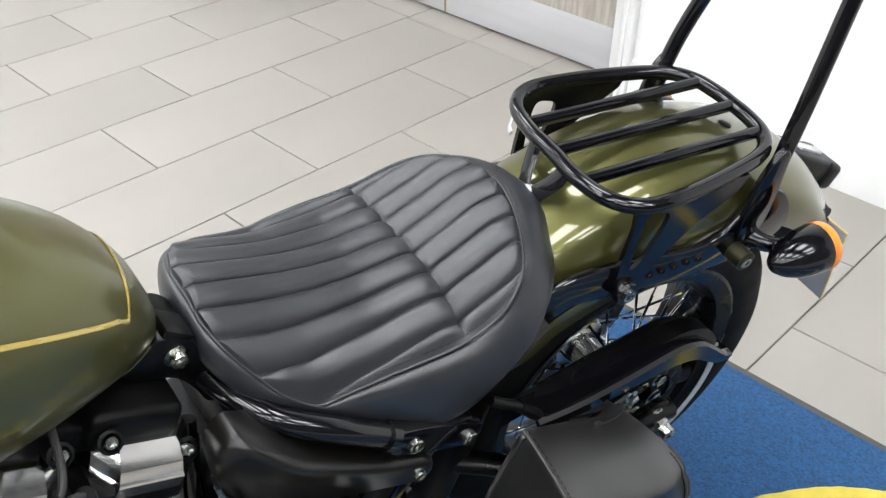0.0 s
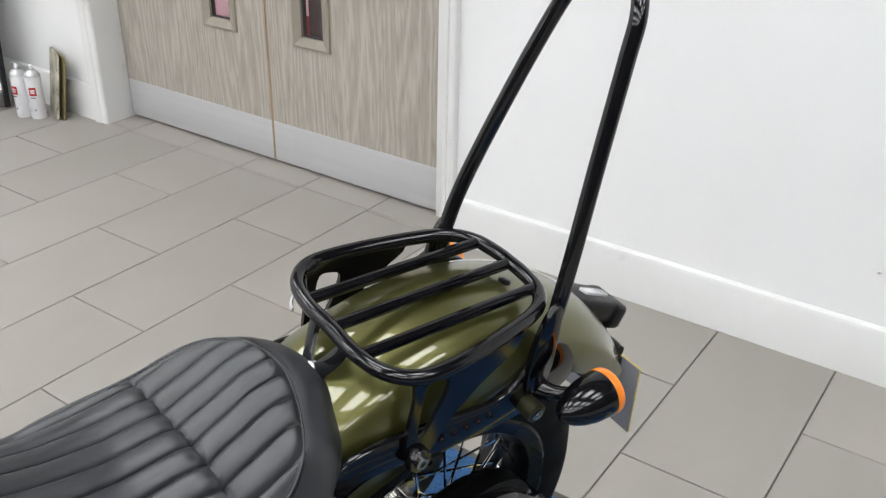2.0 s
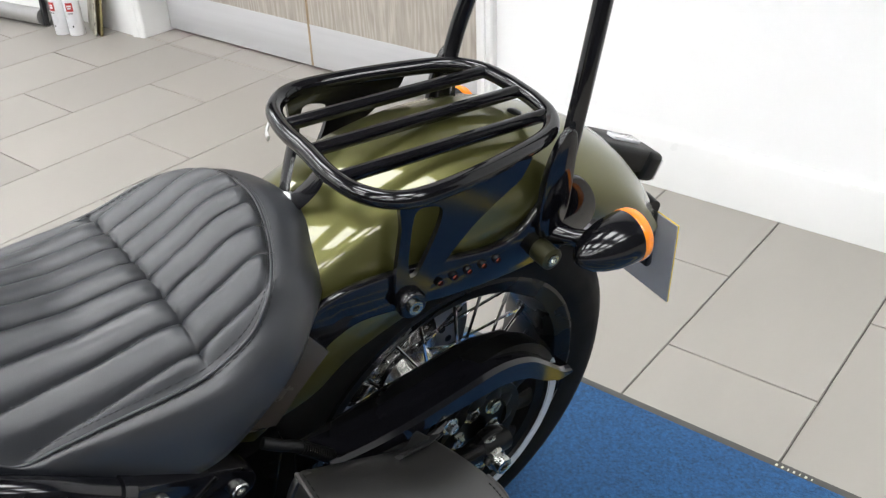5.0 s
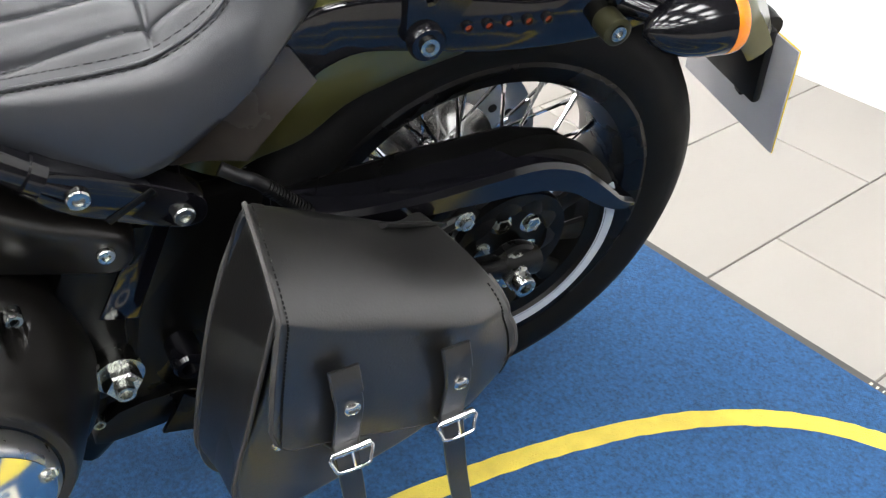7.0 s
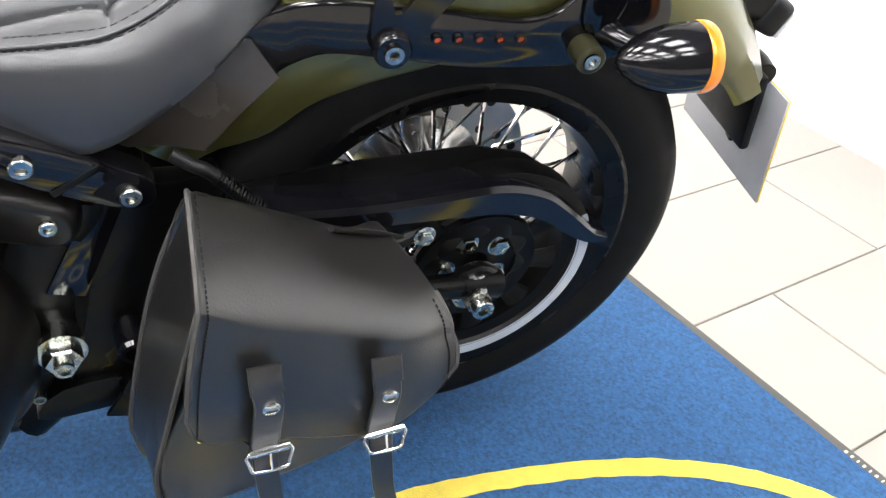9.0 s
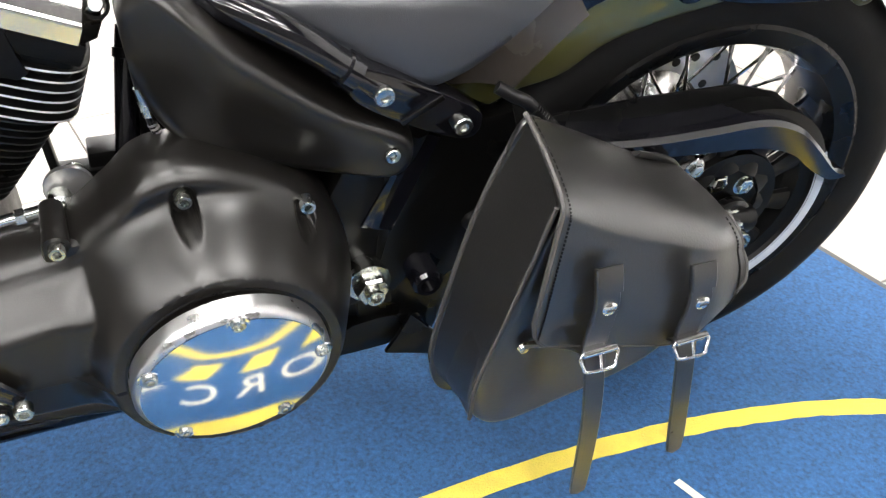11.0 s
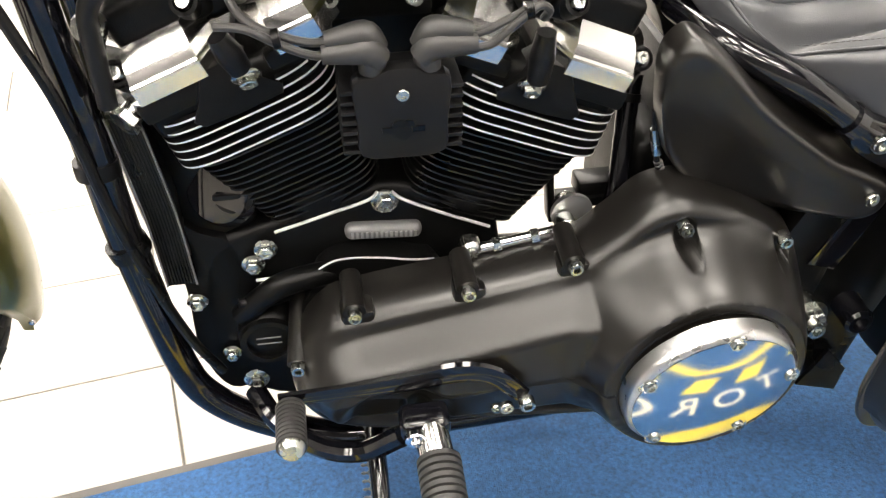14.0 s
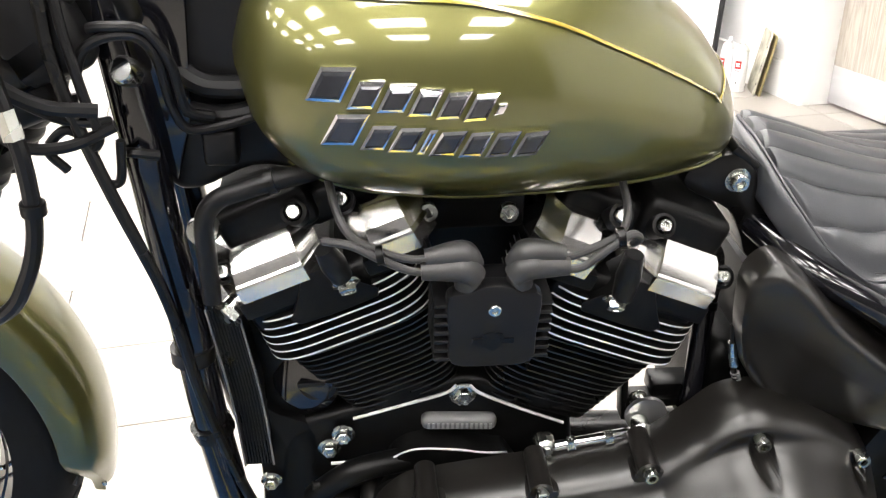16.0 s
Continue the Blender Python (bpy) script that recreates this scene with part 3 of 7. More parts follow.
def oval_band(name, i0, i1, label):
    bm = bmesh.new()
    o, n_ = oval(i0, 260), oval(i1, 260)
    k = len(o)
    # ragged pile edge
    jit = lambda: random.uniform(-0.0012, 0.0012)
    lo = [(bm.verts.new((x + jit(), y + jit(), MZ + 0.0006)), bm.verts.new((x, y, MZ - 0.004))) for x, y in o]
    hi = [(bm.verts.new((x + jit(), y + jit(), MZ + 0.0006)), bm.verts.new((x, y, MZ - 0.004))) for x, y in n_]
    for i in range(k):
        j = (i + 1) % k
        bm.faces.new((lo[i][0], lo[j][0], hi[j][0], hi[i][0]))
        bm.faces.new((lo[i][1], lo[j][1], lo[j][0], lo[i][0]))
        bm.faces.new((hi[i][0], hi[j][0], hi[j][1], hi[i][1]))
    part(name, bm, YELLOW, mat_ob, label)


oval_band("outer_line", 0.0, 0.030, "yellow oval line")
oval_band("inner_line", 0.290, 0.312, "yellow inner oval line")
# lettering that reads from the motorcycle's side
word = "MOTORCYCLES"
for i, ch in enumerate(word):
    y = 1.297 - 0.106 * i
    t = (y - MC.y) / (1.192 - 0.135)
    x = MC.x - (0.505 - 0.135) * max(0.0, 1 - abs(t) ** 2.45) ** (1 / 2.45)
    cu = bpy.data.curves.new("letter", "FONT")
    cu.body, cu.size, cu.align_x, cu.align_y, cu.extrude = ch, 0.108, "CENTER", "CENTER", 0.0012
    tmp = bpy.data.objects.new("letter_source", cu)
    scene.collection.objects.link(tmp)
    me = bpy.data.meshes.new_from_object(tmp.evaluated_get(bpy.context.evaluated_depsgraph_get()))
    bpy.data.objects.remove(tmp)
    me.materials.clear()
    me.materials.append(CREAM)
    ob = new("letter", me)
    ob.parent = mat_ob
    slope = math.degrees(math.atan2(0.35 * t * abs(t) ** 0.6, 1))
    ob.matrix_local = pose(x, y, MZ - 0.0006, 0, 0, -90 + slope)
for i in range(9):
    y = 1.343 - 0.147 * i
    t = (y - MC.y) / (1.192 - 0.23)
    x = MC.x - (0.505 - 0.232) * max(0.0, 1 - abs(t) ** 2.45) ** (1 / 2.45)
    s = 0.031
    bm = loft([[(x + a, y + b, z) for a, b in ((-s, -0.054), (-s, 0.016), (s, 0.054), (s, -0.016))] for z in (MZ - 0.004, MZ + 0.0006)])
    part("lozenge", bm, YELLOW, mat_ob, "yellow lozenge")
part("maker_tab", box((0.455, MY1 - 0.011, 0.0054), (0.075, 0.010, 0.0008)), MATEDGE, mat_ob)
for k, w in enumerate((0.006, 0.005, 0.003, 0.005, 0.003, 0.006, 0.003)):
    part("lettering_bar", box((0.425 + 0.010 * k, MY1 - 0.011, 0.0060), (w * 0.7, 0.0055, 0.0006)), CREAM, mat_ob)


# ---- the motorcycle ----
# local frame: x forward, y to its left, z up, origin under the rear axle; it leans on its side stand
BIKE = Matrix(((-0.1719, 0.9745, 0.1439, 0.0179), (-0.9851, -0.1701, -0.0251, 1.4297), (0.0, -0.1461, 0.9893, 0.0263), (0, 0, 0, 1)))
REAR = pose(0, -0.005, 0, 0, 0, -7.0)
WHEEL = pose(-0.012, 0.002, 0.304, 0, 0, -4.0)
EC = -0.035
moto = empty("motorcycle", BIKE, "olive green cruiser motorcycle leaning on its side stand", "motorcycle")


def bike(name, bm, material, parent=None, label="", angle=35, m=None, kind=""):
    if m:
        bm.transform(m)
    return part(name, bm, material, parent or moto, label, angle, kind)


# -- rear wheel --
rear = bike("rear_wheel", lathe([(0.020, -0.07), (0.034, -0.065), (0.034, -0.05), (0.026, -0.04), (0.026, 0.03), (0.034, 0.045), (0.034, 0.06), (0.020, 0.065)], seg=32), POLISH, None,
            "rear wheel with polished hub and steel spokes", m=WHEEL)


def torus_profile(r_out, r_in, half, crown=0.02):
    """Tyre cross-section as (radius, width) pairs."""
    return [(r_in, -half * 0.80), (r_in + 0.02, -half * 0.95), (r_in + (r_out - r_in) * 0.5, -half), (r_out - 0.032, -half * 0.93), (r_out - 0.014, -half * 0.72),
            (r_out - 0.004, -half * 0.36), (r_out, 0), (r_out - 0.004, half * 0.36), (r_out - 0.014, half * 0.72), (r_out - 0.032, half * 0.93),
            (r_in + (r_out - r_in) * 0.5, half), (r_in + 0.02, half * 0.95), (r_in, half * 0.80)]


bike("tyre", lathe(torus_profile(0.306, 0.212, 0.068), seg=96), RUBBER, rear, "black rear tyre", m=WHEEL)
bike("rim", lathe([(0.222, -0.062), (0.226, -0.060), (0.226, -0.055), (0.205, -0.050), (0.196, -0.035), (0.190, 0.0), (0.196, 0.035), (0.205, 0.050), (0.226, 0.055),
                   (0.226, 0.060), (0.219, 0.062), (0.197, 0.054), (0.188, 0.036), (0.182, 0.0), (0.188, -0.036), (0.197, -0.054), (0.222, -0.062)], seg=96), SATIN, rear, "black rim", m=WHEEL)


def spokes(parent, m, r_hub, r_rim, half, count, bend=0.55):
    for k in range(count):
        side = 1 if k % 2 else -1
        a = 2 * math.pi * k / count
        b = a + bend * (1 if (k // 2) % 2 else -1)
        p = Vector((r_hub * math.cos(b), side * half, r_hub * math.sin(b)))
        q = Vector((r_rim * math.cos(a), side * half * 0.18, r_rim * math.sin(a)))
        bm = merged(tube([p, q], 0.0023, 6, n=1), tube([q + (p - q) * 0.13, q], 0.0033, 6, n=1))
        bike("spoke", bm, CHROME, parent, m=m)


spokes(rear, WHEEL, 0.033, 0.187, 0.055, 40)
disc = bike("brake_disc", lathe([(0.082, -0.088), (0.146, -0.088), (0.146, -0.083), (0.082, -0.083), (0.082, -0.088)], seg=64), STEEL, rear, "drilled steel brake disc", m=WHEEL)
for k in range(30):
    a = 2 * math.pi * k / 30
    r = (0.098, 0.114, 0.131)[k % 3]
    bike("hole", lathe([(0, 0), (0.006, 0), (0.006, 0.001), (0, 0.001)], (r * math.cos(a), -0.083, r * math.sin(a)), (0, 1, 0), 12), SOCKET, disc, m=WHEEL)
bike("disc_carrier", lathe([(0.030, -0.070), (0.050, -0.074), (0.062, -0.082), (0.084, -0.086), (0.086, -0.080), (0.064, -0.074), (0.052, -0.064), (0.034, -0.058)], seg=48), POLISH, rear, "polished disc carrier", m=WHEEL)
for k in range(5):
    a = 2 * math.pi * k / 5 + 0.2
    hex_bolt(disc, WHEEL @ Vector((0.066 * math.cos(a), -0.080, 0.066 * math.sin(a))), 0.006, 0.006)
bike("hub_flange", lathe([(0.026, 0.030), (0.044, 0.034), (0.047, 0.040), (0.044, 0.046), (0.026, 0.048)], seg=40), POLISH, rear, m=WHEEL)
bike("hub_flange", lathe([(0.026, -0.046), (0.044, -0.044), (0.047, -0.038), (0.044, -0.032), (0.026, -0.030)], seg=40), POLISH, rear, m=WHEEL)

# -- belt pulley --
def lower_arc(bm, z):
    """Keeps what lies under a height: the rest is hidden by the guard."""
    bmesh.ops.delete(bm, geom=[f for f in bm.faces if f.calc_center_median().z > z], context="FACES")
    return bm


PUL = pose(-0.020, 0.0, 0.313)
pulley = bike("belt_pulley", lathe([(0.108, 0.082), (0.136, 0.082), (0.138, 0.086), (0.138, 0.112), (0.126, 0.114), (0.122, 0.108), (0.109, 0.104), (0.108, 0.082)], seg=80), CAST, None, "black belt pulley with open spokes", m=PUL)
bike("ring", lower_arc(lathe([(0.124, 0.1135), (0.138, 0.1155), (0.1395, 0.112), (0.1395, 0.088)], seg=90), 0.06), RING, pulley, "grey belt edge ring", m=PUL)
for k in range(10):
    a = 2 * math.pi * (k + 0.25) / 10
    c, s = math.cos(a), math.sin(a)
    bm = tube([(0.048 * c, 0.100, 0.048 * s), (0.080 * c, 0.097, 0.080 * s), (0.113 * c, 0.096, 0.113 * s)], [0.020, 0.013, 0.018], 10, n=4, flat=0.42, up=(0, 1, 0))
    bike("pulley_spoke", bm, CAST, pulley, m=PUL)
bike("pulley_hub", lathe([(0.018, 0.101), (0.044, 0.101), (0.056, 0.104), (0.074, 0.106), (0.076, 0.098), (0.070, 0.086), (0.0, 0.086)], seg=48), CAST, pulley, m=PUL)
for k in range(5):
    a = 2 * math.pi * k / 5 + 2.45
    hex_bolt(pulley, PUL @ Vector((0.036 * math.cos(a), 0.099, 0.036 * math.sin(a))), 0.0110, 0.008)

# -- swing arm, axle, belt and guards --
swing = bike("swing_arm", tube([(0.30, 0.030, 0.312), (0.26, 0.070, 0.322), (0.20, 0.120, 0.333), (0.05, 0.135, 0.326), (-0.03, 0.135, 0.317)], [0.022, 0.022, 0.019, 0.018, 0.024], 14, flat=0.75), SATIN, None, "black swing arm")
bike("pivot_plate", prism(smooth2([(0.365, 0.452), (0.289, 0.454), (0.246, 0.441), (0.297, 0.24), (0.318, 0.150), (0.344, 0.195), (0.396, 0.150), (0.418, 0.284), (0.379, 0.342), (0.388, 0.398)], 3), 0.035, 0.062, 0.006), SATIN, swing)
bike("stop_tab", prism([(0.354, 0.212), (0.367, 0.182), (0.382, 0.156), (0.326, 0.138), (0.322, 0.175)], 0.076, 0.082, 0.001), SATIN, swing)
bike("brace", prism([(0.365, 0.462), (0.338, 0.452), (0.383, 0.340), (0.418, 0.352)], 0.06, 0.078, 0.003), GLOSS, swing)
bike("cross_bolt", lathe([(0, -0.03), (0.017, -0.03), (0.017, 0.004), (0.014, 0.008), (0.009, 0.008), (0.009, 0.0), (0, 0.0)], (0.347, 0.098, 0.278), seg=20), GLOSS, swing)
bike("swing_arm_right", tube([(0.40, -0.17, 0.30), (0.2, -0.17, 0.33), (-0.03, -0.165, 0.317)], 0.022, 12), SATIN, swing)
bike("axle_plate", lathe([(0, 0.128), (0.030, 0.128), (0.032, 0.131), (0.032, 0.139), (0.028, 0.142), (0, 0.142)], (-0.004, 0, 0.317), seg=36), SATIN, swing)
nut = bike("axle_nut", merged(lathe([(0, 0.142), (0.024, 0.142), (0.024, 0.145), (0.019, 0.148), (0, 0.148)], seg=32),
                              lathe([(0.0165, 0.146), (0.0165, 0.158), (0.0150, 0.160), (0.010, 0.160)], seg=6),
                              lathe([(0.0125, 0.15), (0.0125, 0.172), (0.0115, 0.174), (0.007, 0.174), (0.007, 0.164), (0, 0.164)], seg=28)), ZINC, None, "zinc plated axle nut", m=pose(0, 0, 0.317))
bike("drive_belt", tube([(0.23, 0.092, 0.44), (0.17, 0.093, 0.442), (0.10, 0.094, 0.442), (-0.012, 0.094, 0.446)], 0.012, 8, n=3, flat=0.25, up=(0, 0, 1)), RUBBER, None, "black drive belt")


def guard(name, path, y0, y1, lip, label):
    """A guard with a flat top and a turned-down outer edge, along (x, z, drop) points."""
    rings = []
    for p in spline([(x, d, z) for x, z, d in path], 6):
        x, z, d = p.x, p.z, p.y
        k = min(1.0, d / 0.02)
        rings.append([(x, y0, z - 0.004), (x, y0, z), (x, y1 - 0.010, z + 0.003), (x, y1 - 0.003, z + 0.0025), (x, y1 + lip, z - 0.003 * k), (x, y1 + lip, z - d), (x, y1 + lip - 0.003, z - d), (x, y1 - 0.006, z - 0.006 * k)])
    return bike(name, loft(rings), GLOSS, None, label)


guard("belt_guard", [(0.235, 0.460, 0.010), (0.177, 0.450, 0.016), (0.112, 0.4455, 0.021), (0.048, 0.446, 0.026), (-0.020, 0.446, 0.032), (-0.070, 0.429, 0.032), (-0.105, 0.402, 0.031), (-0.135, 0.374, 0.022), (-0.152, 0.359, 0.012), (-0.168, 0.351, 0.003)],
      0.082, 0.130, 0.002, "gloss black upper belt guard")
bike("inner_belt_guard", loft([[(x, 0.083, z - 0.05), (x, 0.086, z - 0.05), (x, 0.086, z), (x, 0.083, z)] for x, z in ((0.25, 0.462), (0.12, 0.470), (0.0, 0.470), (-0.06, 0.452), (-0.11, 0.415), (-0.15, 0.372))]), SATIN, None, "satin black inner belt guard")
hex_bolt(moto, (0.066, 0.135, 0.405), 0.008, 0.008)
bike("guard_bracket", tube([(0.066, 0.130, 0.405), (0.10, 0.13, 0.395), (0.15, 0.13, 0.39), (0.19, 0.13, 0.385)], 0.007, 8), SATIN)

sleeve = bike("cable_sleeve", tube([(0.300, 0.105, 0.520), (0.285, 0.112, 0.512), (0.268, 0.118, 0.503), (0.223, 0.120, 0.454), (0.157, 0.122, 0.418), (0.097, 0.122, 0.394)], 0.0065, 12, n=5), PLASTIC, None, "ribbed black cable sleeve by the saddlebag")
for k in range(14):
    f = k / 13
    bike("sleeve_rib", tube([(0.266 - 0.036 * f, 0.1185, 0.501 - 0.039 * f), (0.2645 - 0.036 * f, 0.1185, 0.4994 - 0.039 * f)], 0.0078, 10, n=1), SATIN, sleeve)

# -- rear fender --
AX = Vector((-0.015, 0, 0.317))


def fender_ring(theta, rc, half, side_r):
    """Section of a fender at an angle from straight up, positive to the front."""
    pts = []
    d = Vector((math.sin(theta), 0, math.cos(theta)))
    prof = [(-half * 1.02, side_r), (-half * 1.03, side_r + 0.25 * (rc - side_r)), (-half, side_r + 0.5 * (rc - side_r)), (-half * 0.92, rc - 0.030), (-half * 0.76, rc - 0.0155),
            (-half * 0.52, rc - 0.0065), (-half * 0.26, rc - 0.0015), (0, rc)]
    prof = prof + [(-a, b) for a, b in prof[-2::-1]]
    inner = [(a * 0.975, b - 0.004) for a, b in prof[::-1]]
    for a, b in prof + inner:
        pts.append(AX + d * b + Vector((0, a, 0)))
    return pts


SKIRT_R = [(-60, 0.328), (-30, 0.328), (-10, 0.318), (8, 0.270), (16, 0.265), (30, 0.272), (40, 0.281), (47, 0.283), (52, 0.292), (56, 0.309), (62, 0.328)]
rings = []
for k in range(44):
    th = radians(62) - radians(119) * k / 43
    f = ease((radians(-30) - th) / radians(36))
    rings.append(fender_ring(th, 0.411 - 0.010 * f, 0.098 - 0.016 * f, interp(math.degrees(th), SKIRT_R) + 0.022 * f))
fender = bike("rear_fender", loft(rings), OLIVE, None, "olive green metallic rear fender", 50, REAR)
th = math.atan2(-0.10, 0.401)
bike("plug", lathe([(0.0, 0.0), (0.009, 0.0), (0.009, 0.0015), (0.006, 0.003), (0, 0.003)], AX + Vector((math.sin(th), 0, math.cos(th))) * 0.4108 + Vector((0, 0.008, 0)), (math.sin(th), 0, math.cos(th)), 20), PLASTIC, fender, "black rubber plug", m=REAR)


def both_sides(name, make, material, parent=None, label="", m=REAR, angle=35):
    a = bike(name, make(1), material, parent, label, angle, m)
    b = bike(name, make(-1), material, parent, label, angle, m)
    return a, b


RIMMED = [(0.0034, 0.0), (0.0034, 0.0042), (0.0050, 0.0042), (0.0054, 0.0)]
STRUT = smooth2([(0.232, 0.598), (0.216, 0.622), (0.185, 0.637), (0.14, 0.641), (0.06, 0.634), (-0.01, 0.624), (-0.05, 0.630), (-0.075, 0.655), (-0.10, 0.680), (-0.135, 0.678),
                 (-0.165, 0.640), (-0.165, 0.606), (-0.13, 0.586), (-0.07, 0.576), (0.02, 0.576), (0.09, 0.585), (0.15, 0.592), (0.185, 0.580), (0.205, 0.566)], 4)
struts = both_sides("fender_strut", lambda s: prism(STRUT, s * 0.102, s * 0.112, 0.003), GLOSS, None, "gloss black fender strut")
for k in range(5):
    bike("hole_rim", lathe(RIMMED, (0.056 - 0.0195 * k, 0.112, 0.607), (0, 1, 0), 14), GLOSS, struts[0], m=REAR)
    bike("reflector_plug", lathe([(0, 0), (0.0036, 0), (0.0036, 0.0010), (0, 0.0013)], (0.056 - 0.0195 * k, 0.112, 0.607), (0, 1, 0), 14), REDREFL, struts[0], "orange plug in a strut hole", m=REAR)
for s in (1, -1):
    bike("docking_spacer", lathe([(0, 0), (0.014, 0), (0.014, 0.024), (0.011, 0.026), (0.0085, 0.026), (0.0085, 0.022), (0, 0.022)], (-0.085, s * 0.112, 0.597), (0, s, 0), 26), BRONZE if s > 0 else GLOSS, None, "olive anodised spacer", m=REAR)
    bike("bolt", lathe([(0, 0.021), (0.0075, 0.021), (0.0075, 0.027), (0.004, 0.027), (0.004, 0.024), (0, 0.024)], (-0.085, s * 0.112, 0.597), (0, s, 0), 18), ZINC, m=REAR)
    bike("bushing", lathe([(0, 0), (0.017, 0), (0.017, 0.008), (0.015, 0.011), (0.010, 0.011), (0, 0.011)], (0.098, s * 0.118, 0.603), (0, s, 0), 26), GLOSS, None, m=REAR)
    bike("bolt", lathe([(0, 0.009), (0.0085, 0.009), (0.0085, 0.015), (0.0045, 0.015), (0.004, 0.011), (0, 0.011)], (0.098, s * 0.118, 0.603), (0, s, 0), 20), ZINC, m=REAR)

# -- luggage rack and sissy bar --
RW = 0.737
loop = [(0.150, 0.0), (0.151, 0.05), (0.140, 0.094), (0.108, 0.121), (0.05, 0.122), (-0.03, 0.110), (-0.088, 0.094), (-0.117, 0.066), (-0.126, 0.03), (-0.127, 0.0),
        (-0.126, -0.03), (-0.117, -0.066), (-0.088, -0.094), (-0.03, -0.110), (0.05, -0.122), (0.108, -0.121), (0.140, -0.094), (0.151, -0.05)]
rack = bike("luggage_rack", tube([(u, v, RW) for u, v in loop], 0.0095, 14, True, 4), GLOSS, None, "gloss black tubular luggage rack over the fender", m=REAR)
for v, a, b in ((0.058, 0.149, -0.120), (0.0, 0.150, -0.126), (-0.058, 0.149, -0.120)):
    bike("bar", tube([(a, v, RW), (b, v, RW)], 0.0078, 12, n=1), GLOSS, rack, m=REAR)


def plate_with_slot(outer, inner, y0, y1):
    o, i_ = smooth2(outer, 4), smooth2(inner, 4)
    rings = [[(x, y, z) for x, z in o] for y in (y0, y1)]
    rings += [[(x, y, z) for x, z in i_] for y in (y1, y0)]
    rings.append(rings[0])
    return loft(rings, True, False)


def plate_with_hole(outer, inner, c, y0, y1, n=48):
    """A flat plate round a hole; both outlines are met by rays from c."""
    def cast(poly, a):
        d, best = (math.cos(a), math.sin(a)), 0.0
        for (x0, z0), (x1, z1) in zip(poly, poly[1:] + poly[:1]):
            ex, ez = x1 - x0, z1 - z0
            den = d[0] * ez - d[1] * ex
            if abs(den) < 1e-12:
                continue
            t = ((x0 - c[0]) * ez - (z0 - c[1]) * ex) / den
            u = ((x0 - c[0]) * d[1] - (z0 - c[1]) * d[0]) / den
            if t > 0 and -1e-6 <= u <= 1 + 1e-6:
                best = max(best, t)
        return (c[0] + d[0] * best, c[1] + d[1] * best)
    o = [cast(smooth2(outer, 4), 2 * math.pi * k / n) for k in range(n)]
    i_ = [cast(smooth2(inner, 4), 2 * math.pi * k / n) for k in range(n)]
    rings = [[(x, y, z) for x, z in o] for y in (y0, y1)]
    rings += [[(x, y, z) for x, z in i_] for y in (y1, y0)]
    rings.append(rings[0])
    bm = loft(rings, True, False)
    bmesh.ops.remove_doubles(bm, verts=bm.verts, dist=1e-6)
    return bm


SLOT_O = [(0.112, 0.738), (0.060, 0.738), (0.000, 0.737), (-0.060, 0.733), (-0.035, 0.712), (0.015, 0.680), (0.055, 0.640), (0.080, 0.600), (0.098, 0.588), (0.114, 0.600), (0.116, 0.650), (0.112, 0.700)]
SLOT_I = [(0.096, 0.716), (0.080, 0.718), (0.064, 0.710), (0.066, 0.690), (0.076, 0.665), (0.088, 0.640), (0.096, 0.634), (0.101, 0.642), (0.101, 0.680)]
for s in (1, -1):
    bike("side_bracket", plate_with_hole(SLOT_O, SLOT_I, (0.086, 0.68), s * 0.114, s * 0.120), GLOSS, rack, "gloss black bracket with a slot", 30, REAR)
    bike("front_bracket", tube([(0.150, s * 0.030, RW - 0.004), (0.158, s * 0.026, 0.715), (0.172, s * 0.012, 0.690), (0.176, s * 0.002, 0.681)], 0.011, 8, n=4, flat=0.25, up=(1, 0, 0.3)), GLOSS, rack, m=REAR)
bike("bolt", merged(lathe([(0, 0), (0.013, 0), (0.013, 0.002), (0, 0.002)], seg=24), lathe([(0, 0.002), (0.0095, 0.002), (0.0095, 0.007), (0.007, 0.010), (0.004, 0.010), (0.004, 0.006), (0, 0.006)], seg=20)), STEEL, rack,
     "chrome bolt", m=REAR @ Matrix.Translation((0.176, 0.0, 0.683)) @ Vector((0, 1, 0)).rotation_difference(Vector((0.42, 0.25, 0.87))).to_matrix().to_4x4())
# torn film still on the rack's front tube
bike("torn_film", tube([(0.150, -0.085, 0.730), (0.158, -0.078, 0.722), (0.160, -0.070, 0.718)], 0.006, 6, n=3, flat=0.3), CLEAR, rack, "scrap of clear protective film", m=REAR)

sis_left = [(-0.098, 0.106, 0.640), (-0.112, 0.104, 0.700), (-0.127, 0.098, 0.790), (-0.156, 0.080, 0.920), (-0.183, 0.064, 1.040), (-0.195, 0.056, 1.088), (-0.208, 0.034, 1.115)]
sis_right = [(-0.215, -0.034, 1.113), (-0.206, -0.057, 1.085), (-0.192, -0.071, 1.040), (-0.150, -0.088, 0.920), (-0.114, -0.106, 0.790), (-0.096, -0.108, 0.700), (-0.092, -0.106, 0.640)]
sis = sis_left + [(-0.214, 0.0, 1.125)] + sis_right
sissy = bike("sissy_bar", tube(sis, 0.0105, 16, n=6), GLOSS, None, "tall gloss black tubular sissy bar", m=REAR)
for s in (1, -1):
    bike("foot_plate", prism(smooth2([(-0.076, 0.700), (-0.092, 0.745), (-0.110, 0.748), (-0.116, 0.700), (-0.115, 0.640), (-0.100, 0.615), (-0.076, 0.625)], 4), s * 0.108, s * 0.118, 0.003), GLOSS, sissy, m=REAR)

